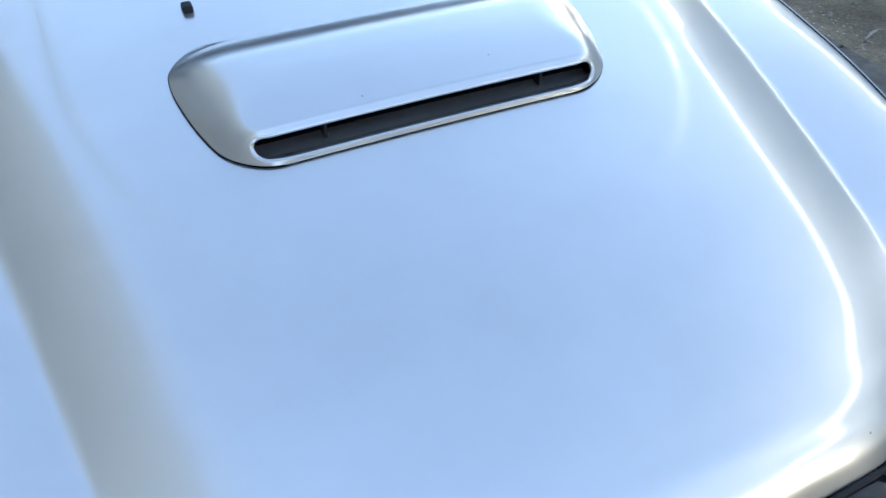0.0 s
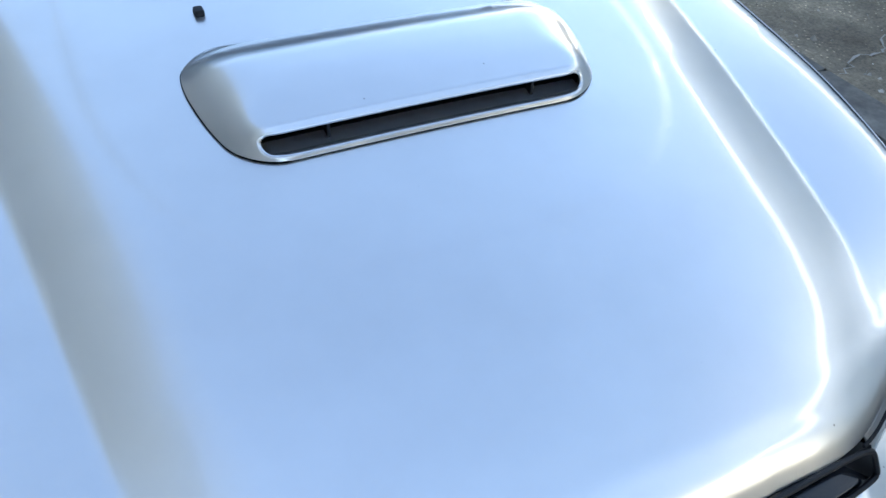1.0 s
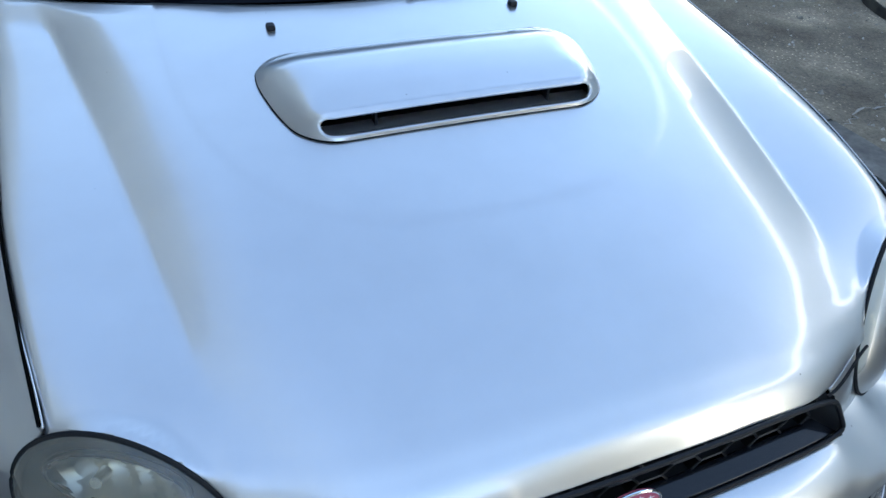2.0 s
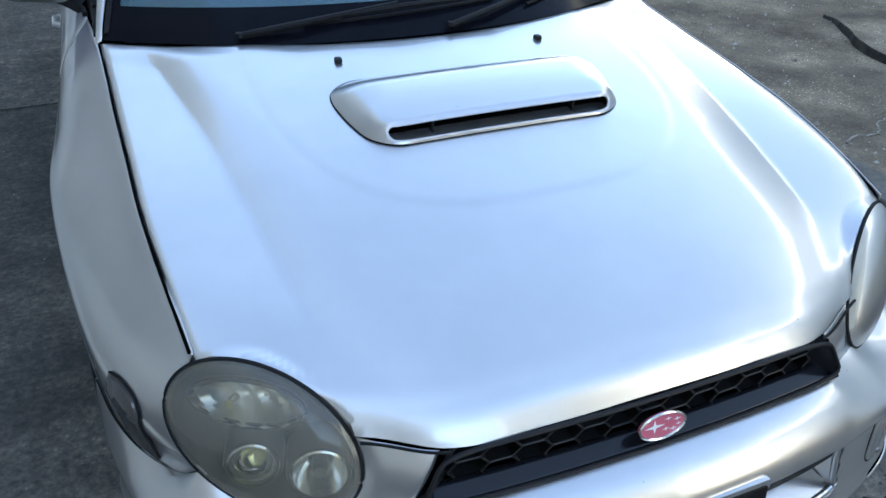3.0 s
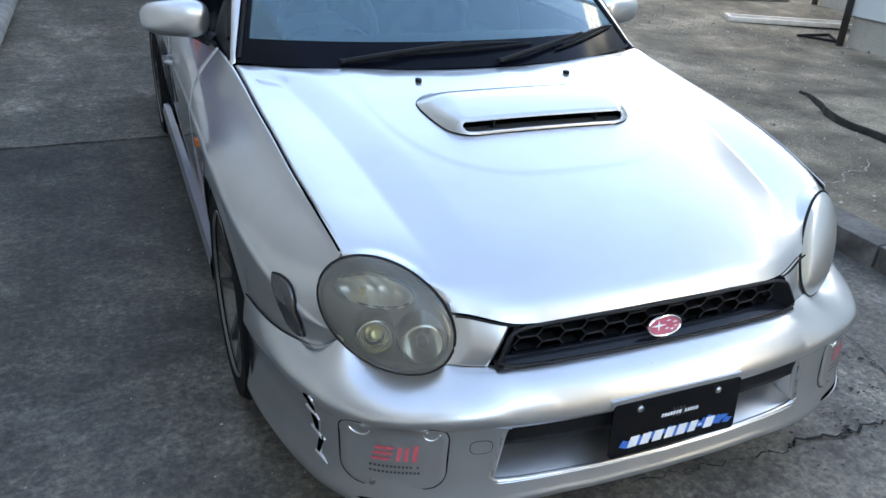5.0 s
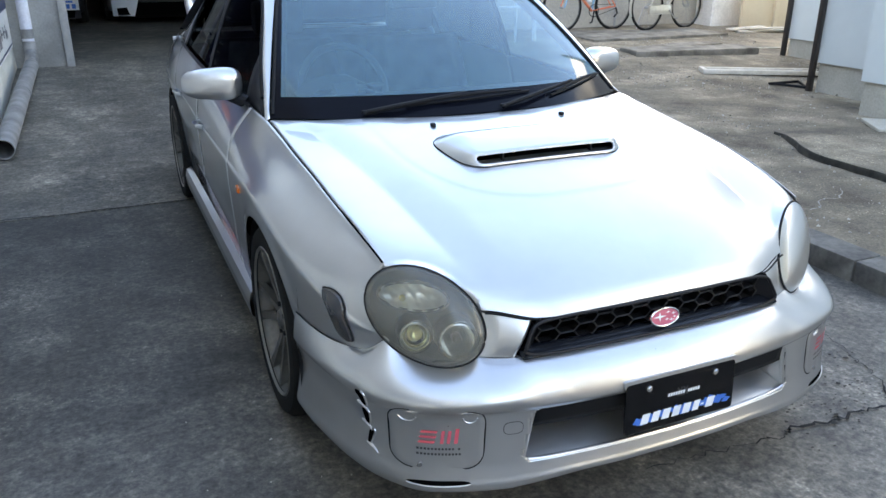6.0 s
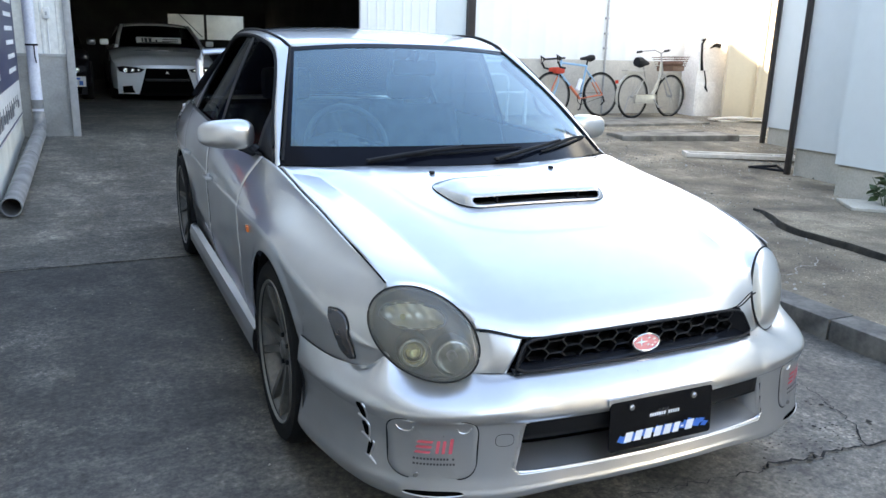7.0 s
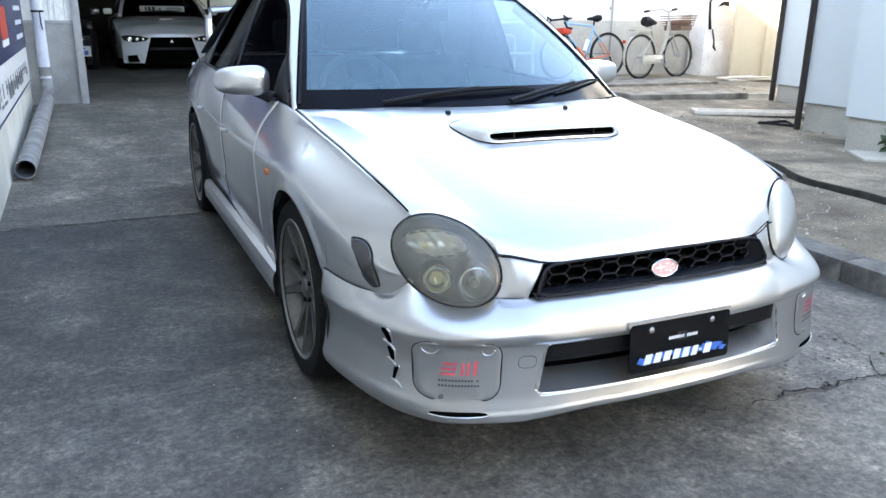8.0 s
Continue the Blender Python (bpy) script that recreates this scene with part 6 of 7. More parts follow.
wiper((-0.60, 0.005), (-0.08, 0.075), (-0.40, 0.050), (0.30, 0.085), 1)
wiper((0.08, 0.0), (0.62, 0.085), (0.42, 0.045), (0.95, 0.125), 1)

# ---- wheels ----
def make_wheel():
    """A ten-spoke wheel, its outer face towards -x, hub at the origin."""
    w = new("wheel")
    m = Matrix.Rotation(radians(-90), 4, "Y")
    R = 0.310
    part("tyre", lathe([(0.236, -0.10), (0.26, -0.112), (0.29, -0.108), (R - 0.004, -0.092), (R, -0.06), (R, -0.03), (R - 0.004, -0.027), (R, -0.024), (R, 0.024), (R - 0.004, 0.027), (R, 0.03), (R, 0.06), (R - 0.004, 0.092), (0.29, 0.110), (0.268, 0.114), (0.262, 0.112), (0.255, 0.113), (0.240, 0.108), (0.232, 0.10)], m, 64), TYRE, w, "black road tyre")
    rim_ = part("rim", lathe([(0.232, -0.09), (0.224, -0.06), (0.205, 0.02), (0.212, 0.07), (0.226, 0.092), (0.234, 0.100), (0.239, 0.106), (0.236, 0.109), (0.229, 0.104)], m, 64), RIM, w, "grey ten-spoke alloy rim")
    part("rim_lip", lathe([(0.229, 0.104), (0.237, 0.111), (0.240, 0.107)], m, 64), RIMLIP, rim_)
    for k in range(10):
        # five forked pairs
        a = (k // 2) * math.tau / 5 + (0.235 if k % 2 else -0.235) + 0.42
        bm = bmesh.new()
        sec = []
        for r, wd, h, d in ((0.035, 0.016, 0.070, 0.03), (0.09, 0.014, 0.076, 0.028), (0.16, 0.0125, 0.087, 0.024), (0.212, 0.014, 0.096, 0.02), (0.230, 0.019, 0.098, 0.014)):
            sec.append([bm.verts.new(m @ (Matrix.Rotation(a, 4, "Z") @ Vector(q))) for q in ((r, -wd, h - d), (r, -wd * 0.8, h), (r, wd * 0.8, h), (r, wd, h - d))])
        for p, q in zip(sec, sec[1:]):
            for j in range(4):
                bm.faces.new((p[j], p[(j + 1) % 4], q[(j + 1) % 4], q[j]))
        bmesh.ops.recalc_face_normals(bm, faces=bm.faces[:])
        part("spoke", bm, RIM, rim_)
    part("hub_cap", lathe([(0, 0.086), (0.028, 0.084), (0.034, 0.075), (0.06, 0.07), (0.072, 0.055), (0.072, 0.02)], m, 32), RIM, rim_)
    for k in range(5):
        a = k * math.tau / 5 + 0.3
        part("wheel_nut", lathe([(0, 0.082), (0.008, 0.081), (0.010, 0.06)], m @ Matrix.Translation((0.05 * math.cos(a), 0.05 * math.sin(a), 0)), 8), TRIM, rim_)
    part("brake_disc", lathe([(0.06, 0.01), (0.150, 0.01), (0.150, -0.015), (0.06, -0.015)], m, 40), STEELD, w)
    part("caliper", box(-0.04, 0.035, 0.08, 0.165, -0.06, 0.07, 0.012), plain("caliper_grey", (0.10, 0.09, 0.07), 0.5), w)
    part("backing", lathe([(0.0, -0.03), (0.21, -0.03)], m, 24), VOID, w)
    return w


wheel = make_wheel()
wheel.parent = car
wheel.location = (-0.735, 0.01, 0.310)
tagged(wheel, "wheel with dark tyre and grey alloy rim")
for x, y, r in ((-0.735, 2.525, 0), (0.735, 0.01, 180), (0.735, 2.525, 180)):
    made = {}
    for o in (wheel, *wheel.children_recursive):
        made[o] = o.copy()
        scene.collection.objects.link(made[o])
        made[o].parent = made.get(o.parent, o.parent)
    made[wheel].location = (x, y, 0.310)
    made[wheel].rotation_euler = (0, 0, radians(r))


# ---- things round the drive ----
def board_frame(x, y, z, right, up=(0, 0, 1)):
    return basis((x, y, z), right, up)


# sign board on the house wall
GREYINK = plain("grey_sign_ink", (0.20, 0.20, 0.21), 0.5)
sign = thing("sign_board", "navy and white sign board with lettering bars on the wall", "sign")
sm_ = board_frame(WX + 0.03, 5.05, 0, (0, 1, 0))


def sign_rect(y0, y1, z0, z1, material, name, lift, label=""):
    part(name, prism([(y0 - 5.05, z0), (y1 - 5.05, z0), (y1 - 5.05, z1), (y0 - 5.05, z1)], 0.003, sm_ @ pose(0, 0, lift)), material, sign, label)


part("panel", box(WX + 0.012, WX + 0.03, 2.95, 7.18, 0.44, 2.5, 0.002), SIGNW, sign, "white lower panel")
sign_rect(2.95, 7.18, 0.82, 2.5, NAVY, "navy_field", 0.004)
sign_rect(2.95, 7.18, 0.462, 0.478, NAVY, "rule", 0.004)
rk = random.Random(21)
for zz in (0.93, 1.06, 1.19, 1.32, 1.45, 1.58, 1.71):
    y = 6.02 + rk.uniform(-0.1, 0.06)
    while y < 6.85:
        w = rk.uniform(0.05, 0.16)
        sign_rect(y, min(y + w, 6.95), zz, zz + 0.042, WHITEINK, "letter_bar", 0.008)
        y += w + 0.035
y = 3.3
while y < 6.7:
    w = rk.uniform(0.10, 0.2)
    sign_rect(y, y + w * 0.18, 0.60, 0.70, GREYINK, "letter_bar", 0.008)
    sign_rect(y, y + w, 0.55 if rk.random() < 0.5 else 0.64, 0.572 if rk.random() < 0.5 else 0.66, GREYINK, "letter_bar", 0.009)
    y += w + 0.10
sign_rect(4.35, 4.95, 0.98, 1.22, SIGNR, "red_patch", 0.008)
sign_rect(4.35, 4.95, 0.925, 0.975, SIGNW, "white_strip", 0.008)

# rainwater pipe: upright, elbow and the loose grey length lying at the wall's foot
pipe = thing("rain_pipe", "pale rainwater pipe with a grey length lying along the wall", "pipe")
part("upright", tube([(-1.80, 7.25, 0.46), (-1.80, 7.25, 4.1)], 0.058, 20), PIPEW, pipe)
for z0, z1 in ((0.505, 0.60),):
    part("sleeve", tube([(-1.80, 7.25, z0), (-1.80, 7.25, z1)], 0.063, 20), PIPEG, pipe, "grey sleeve")
part("strap", tube([(-1.80, 7.25, 1.17), (-1.80, 7.25, 1.19)], 0.064, 20), RUBBER, pipe)
part("strap_tail", tube([(-1.775, 7.19, 1.17), (-1.775, 7.188, 1.05), (-1.765, 7.188, 0.99)], 0.006, 6), RUBBER, pipe)
elbow = [(-1.80, 7.25, 0.47), (-1.80, 7.235, 0.38), (-1.80, 7.18, 0.30), (-1.803, 7.08, 0.262)]
part("elbow", tube(elbow, [0.062, 0.066, 0.066, 0.066], 20), PIPEG, pipe)


def ground_pipe(t):
    y = 7.12 - 3.36 * t
    return (-1.803 - 0.07 * t, y, ground_z(y) + 0.078 + 0.004)


out_p = [ground_pipe(t) for t in np.linspace(0, 1, 14)]
bm = tube(out_p, 0.070, 24, cap=False)
inner = tube(out_p[-4:], 0.064, 24, cap=False)
bmesh.ops.reverse_faces(inner, faces=inner.faces[:])
join(bm, inner)
part("lying_length", bm, PIPEG, pipe, "dirty grey pipe lying on the ground")
part("collar", tube([ground_pipe(0.42), ground_pipe(0.45)], 0.0745, 24), PIPEG, pipe)
part("bore", tube([ground_pipe(0.80), ground_pipe(0.81)], 0.063, 20), VOID, pipe)
part("end_lip", tube([Vector(ground_pipe(1.0)) + Vector((0.067 * math.cos(a), 0, 0.067 * math.sin(a))) for a in np.linspace(0, math.tau, 30, endpoint=False)], 0.004, 6, closed=True), PIPEG, pipe)

box_e = thing("switch_box", "small grey switch box on the cladding", "switch box")
part("case", box(-1.665, -1.60, GY - 0.045, GY + 0.0, 1.455, 1.575, 0.006), PEEL, box_e)
part("switch", box(-1.645, -1.620, GY - 0.052, GY - 0.044, 1.49, 1.53, 0.003), GATE, box_e)
part("cable", tube([(-1.632, GY - 0.012, 1.46), (-1.632, GY - 0.012, 1.09)], 0.007, 6), PEEL, box_e)


# ---- cars inside the garage ----
def parked_car(name, label, material, m):
    c = thing(name, label, "car", m, group="cars in the garage")
    hw = spline([0.0, 0.25, 0.8, 2.2, 3.6, 4.3], [0.80, 0.865, 0.885, 0.89, 0.885, 0.80])
    tz = spline([0.0, 0.12, 0.5, 1.05, 2.0, 3.2, 4.3], [0.62, 0.705, 0.80, 0.90, 0.935, 0.97, 0.95])

    def shell(u, v):
        y = 4.3 * v ** 1.3
        a = 2 * u - 1
        s = 1 if a >= 0 else -1
        a = abs(a)
        if a < 0.6:
            k = a / 0.6
            return (s * hw(y) * (k ** 0.9) * 0.97, y + 0.16 * k ** 3 * (1 - v), tz(y) - 0.10 * k ** 3.5)
        k = (a - 0.6) / 0.4
        x = hw(y) * (0.97 + 0.03 * math.sin(k * math.pi))
        return (s * x, y + 0.16 * (1 - v), tz(y) - 0.10 - (tz(y) - 0.10 - 0.20) * k)
    part("body", grid(shell, 60, 40), material, c)
    part("nose", grid(lambda u, v: ((2 * u - 1) * 0.80, 0.16 * abs(2 * u - 1) ** 3 - 0.05 * math.sin(v * 2.4) + 0.02, 0.625 - 0.50 * v - 0.10 * abs(2 * u - 1) ** 3.5 * (1 - v)), 30, 14), material, c)

    def nose_y(x, z):
        v = min(1, max(0, (0.625 - z) / 0.50))
        q = min(1.0, abs(x) / 0.80)
        return 0.16 * q ** 3 - 0.05 * math.sin(v * 2.4) + 0.02
    bm = bmesh.new()
    rows = []
    for k in range(9):
        z = 0.560 - 0.46 * k / 8
        half = 0.335 + 0.14 * k / 8
        rows.append([bm.verts.new((half * (2 * i / 12 - 1), nose_y(half * (2 * i / 12 - 1), z) - 0.008, z)) for i in range(13)])
    for a, b in zip(rows, rows[1:]):
        for i in range(12):
            bm.faces.new((a[i], b[i], b[i + 1], a[i + 1]))
    gr = part("grille", bm, VOID, c, "large black trapezoid grille")
    part("grille_bar", box(-0.37, 0.37, nose_y(0, 0.36) - 0.022, nose_y(0, 0.36) - 0.004, 0.345, 0.385, 0.005), TRIM, gr)
    part("badge", prism([(0, 0.035), (0.032, -0.02), (0, -0.008), (-0.032, -0.02)], 0.008, basis((0, nose_y(0, 0.49) - 0.016, 0.485), (1, 0, 0), (0, 0, 1))), CHROME, gr)
    for s in (-1, 1):
        lamp_o = [(0.36, 0.545), (0.42, 0.495), (0.62, 0.47), (0.76, 0.50), (0.80, 0.575), (0.70, 0.590), (0.5, 0.578)]
        bm = bmesh.new()
        bm.faces.new([bm.verts.new((s * x, nose_y(x, z) - 0.010 - 0.03 * (z > 0.56), z)) for x, z in lamp_o])
        hl = part("headlamp", bm, SMOKE, c, "dark headlamp with bright reflectors")
        for x, z, r in ((0.665, 0.528, 0.040), (0.55, 0.525, 0.032), (0.46, 0.528, 0.022)):
            part("reflector", lathe([(0, 0.012), (r * 0.5, 0.010), (r * 0.62, 0.02), (r, 0.024), (r * 1.05, 0.01)], basis((s * x, nose_y(x, z) - 0.014, z), (1, 0, 0), (0, 0, 1)), 18), REFLECT, hl)
        part("side_intake", prism([(-0.12, -0.06), (0.10, -0.06), (0.13, 0.07), (-0.13, 0.05)], 0.02, basis((s * 0.60, nose_y(0.60, 0.22) - 0.012, 0.205), (1, 0, 0), (0, 0, 1))), VOID, c)
        part("door_mirror", box(s * 0.93 - 0.075, s * 0.93 + 0.075, 1.28, 1.40, 0.92, 1.03, 0.035), material, c)
        part("bonnet_vent", box(s * 0.32 - 0.13, s * 0.32 + 0.13, 0.69, 0.72, 0.845, 0.850), VOID, c)
        for y in (0.85, 3.5):
            wm = Matrix.Translation((s * 0.80, y, 0.33)) @ Matrix.Rotation(radians(90), 4, "Y")
            part("wheel", lathe([(0, 0.05), (0.2, 0.06), (0.22, 0.11), (0.31, 0.105), (0.33, 0.07), (0.33, -0.07), (0.31, -0.1)], wm, 32), TYRE, c)
        # side glass and pillars
        part("side_window", grid(lambda u, v: (s * (0.80 - 0.20 * v), 1.35 + 2.1 * u + 0.45 * v * (1 - u) - 0.35 * v * u, 0.92 + 0.36 * v), 12, 6), DARKGLASS, c)
        part("pillar", tube([(s * 0.74, 1.02, 0.91), (s * 0.68, 1.35, 1.10), (s * 0.60, 1.75, 1.27), (s * 0.60, 2.9, 1.27), (s * 0.72, 3.6, 0.97)], 0.035, 8), material, c)
    part("bonnet_slot", box(-0.11, 0.11, 0.60, 0.66, 0.842, 0.858, 0.004), SIGNW, c)
    part("windscreen", grid(lambda u, v: ((2 * u - 1) * (0.72 - 0.14 * v), 1.00 + 0.08 * (2 * u - 1) ** 2 + 0.72 * v, 0.905 + 0.385 * v + 0.025 * math.sin(v * 3.1)), 16, 10), clear("garage_glass", (0.2, 0.22, 0.22), 1.45), c)
    part("roof", grid(lambda u, v: ((2 * u - 1) * 0.60, 1.72 + 1.2 * v, 1.30 + 0.05 * math.sin(v * 3.1) - 0.04 * (2 * u - 1) ** 2), 14, 10), material, c, thick=0.01)
    part("rear_glass", grid(lambda u, v: ((2 * u - 1) * (0.60 + 0.08 * v), 2.92 + 0.6 * v, 1.30 - 0.33 * v), 8, 6), DARKGLASS, c)
    part("underside", box(-0.74, 0.74, 0.2, 4.2, 0.14, 0.5), VOID, c)
    # black block stands in for the cabin's shade
    part("cabin_dark", box(-0.62, 0.62, 1.3, 3.3, 0.5, 1.05), VOID, c)
    board = part("price_board", prism(rrect(0.78, 0.13, 0.01), 0.006, basis((0.0, 1.16, 1.02), (1, 0, 0), (0, 0.5, 0.87))), SIGNW, c, "white price board with dark bars")
    pb = basis((0.0, 1.155, 1.023), (1, 0, 0), (0, 0.5, 0.87))
    for x0, x1, y0, y1 in ((-0.30, -0.27, -0.04, 0.04), (-0.25, -0.20, -0.04, 0.04), (-0.18, -0.13, -0.04, 0.04), (-0.06, -0.03, -0.03, 0.01), (0.06, 0.34, 0.01, 0.025), (0.06, 0.34, -0.03, -0.015)):
        part("letter_bar", prism([(x0, y0), (x1, y0), (x1, y1), (x0, y1)], 0.002, pb @ pose(0, 0, 0.006)), INK, board)
    pl_ = part("number_plate", prism(rrect(0.33, 0.165, 0.008), 0.008, basis((0.62, nose_y(0.6, 0.33) - 0.03, 0.345), (1, 0, 0), (0, 0, 1))), SIGNW, c, "white plate with dark bars")
    for x0, x1, y0, y1 in ((-0.08, 0.08, 0.03, 0.06), (-0.12, -0.06, -0.06, 0.01), (-0.03, 0.03, -0.06, 0.01), (0.06, 0.12, -0.06, 0.01)):
        part("letter_bar", prism([(x0, y0), (x1, y0), (x1, y1), (x0, y1)], 0.002, basis((0.62, nose_y(0.6, 0.33) - 0.032, 0.345), (1, 0, 0), (0, 0, 1)) @ pose(0, 0, 0.003)), BLUEINK, pl_)
    return c


parked_car("saloon", "white saloon with a gaping black grille parked inside the garage", WHITE_P, pose(0.03, 12.15, ground_z(13)))
parked_car("dark_car", "dark car deep in the garage's shade", DARK_P, pose(-2.05, 11.9, ground_z(13)))


# ---- bicycles against the yard wall ----
def bike_wheel(c, x, r, parent_name="wheel"):
    ring_ = [(x + r * math.cos(a), 0, r + 0.004 + r * math.sin(a)) for a in np.linspace(0, math.tau, 44, endpoint=False)]
    w = part("wheel", tube(ring_, 0.017, 7, closed=True), TYRE, c, "bicycle wheel")
    part("rim", tube([(x + (r - 0.022) * math.cos(a), 0, r + 0.004 + (r - 0.022) * math.sin(a)) for a in np.linspace(0, math.tau, 40, endpoint=False)], 0.008, 5, closed=True), RIM, w)
    bm = bmesh.new()
    for k in range(18):
        a = k * math.tau / 18
        tube([(x + 0.018 * math.cos(a + 1), 0.02 * (-1) ** k, r + 0.018 * math.sin(a + 1)), (x + (r - 0.02) * math.cos(a), 0, r + (r - 0.02) * math.sin(a))], 0.0016, 3, bm)
    part("spokes", bm, GATE, w)
    part("hub", tube([(x, -0.045, r), (x, 0.045, r)], 0.018, 10), GATE, w)
    return w


def road_bike(m):
    """Drop-bar bicycle, front towards -x."""
    c = thing("road_bicycle", "pale blue and coral road bicycle leaning on the wall", "bicycle", m)
    r, wb = 0.325, 0.93
    bike_wheel(c, 0, r)
    bike_wheel(c, -wb, r)
    bb, st, ht, hb = (-0.40, 0, 0.27), (-0.285, 0, 0.76), (-0.77, 0, 0.80), (-0.80, 0, 0.66)
    f = part("frame", tube([ht, st], 0.017, 8), BIKEBLUE, c, "pale blue frame fading to coral")
    part("seat_tube", tube([st, bb], 0.016, 8), BIKEBLUE, f)
    part("down_tube_upper", tube([hb, tuple((Vector(hb) + Vector(bb)) / 2)], 0.021, 8), BIKEBLUE, f)
    part("down_tube_lower", tube([tuple((Vector(hb) + Vector(bb)) / 2), bb], 0.021, 8), BIKEORG, f)
    for sgn in (-1, 1):
        part("chain_stay", tube([bb, (0, 0.05 * sgn, r)], 0.010, 6), BIKEORG, f)
        part("seat_stay", tube([(-0.29, 0, 0.71), (-0.14, 0.04 * sgn, 0.52)], 0.009, 6), BIKEBLUE, f)
        part("seat_stay_end", tube([(-0.14, 0.04 * sgn, 0.52), (0, 0.05 * sgn, r)], 0.009, 6), BIKEORG, f)
        part("fork_blade", tube([hb, (-0.85, 0.045 * sgn, 0.5), (-wb, 0.05 * sgn, r)], 0.012, 6), BIKEORG if sgn > 0 else BIKEBLUE, c)
    part("head_tube", tube([hb, ht, (-0.76, 0, 0.84)], 0.019, 8), BIKEBLUE, f)
    part("stem", tube([(-0.76, 0, 0.84), (-0.85, 0, 0.86)], 0.014, 8), TRIM, c)
    for sgn in (-1, 1):
        part("drop_bar", tube([(-0.85, 0, 0.86), (-0.85, 0.19 * sgn, 0.86), (-0.93, 0.20 * sgn, 0.855), (-0.97, 0.20 * sgn, 0.80), (-0.93, 0.20 * sgn, 0.73), (-0.84, 0.20 * sgn, 0.715)], 0.016, 8), TRIM, c)
        part("brake_hood", tube([(-0.93, 0.2 * sgn, 0.86), (-0.99, 0.2 * sgn, 0.90), (-0.985, 0.2 * sgn, 0.78)], [0.018, 0.016, 0.007], 7), RUBBER, c)
    part("seat_post", tube([st, (-0.265, 0, 0.85)], 0.013, 8), TRIM, c)
    part("saddle", tube([(-0.40, 0, 0.865), (-0.30, 0, 0.872), (-0.22, 0, 0.872), (-0.15, 0, 0.885)], [0.018, 0.03, 0.055, 0.04], 10), RUBBER, c)
    part("bottle", tube([(-0.45, 0, 0.40), (-0.385, 0, 0.56)], [0.034, 0.032], 12), WHITEINK, c, "white bottle")
    part("handlebar_bag", box(-0.93, -0.76, -0.10, 0.10, 0.64, 0.735, 0.03), REDBAG, c, "bright red bag")
    part("chainring", tube([(-0.40 + 0.085 * math.cos(a), -0.05, 0.27 + 0.085 * math.sin(a)) for a in np.linspace(0, math.tau, 24, endpoint=False)], 0.006, 5, closed=True), TRIM, c)
    part("crank", tube([(-0.40, -0.06, 0.27), (-0.45, -0.075, 0.11), (-0.50, -0.10, 0.105)], 0.012, 7), TRIM, c)
    part("chain", tube([(-0.40, -0.05, 0.355), (0, -0.05, r + 0.03), (0, -0.05, r - 0.03), (-0.40, -0.05, 0.185)], 0.004, 4, closed=True), TRIM, c)
    part("rear_mech", tube([(0.0, -0.06, r - 0.02), (0.03, -0.06, r - 0.10), (-0.03, -0.06, r - 0.15)], 0.013, 6), TRIM, c)
    return c


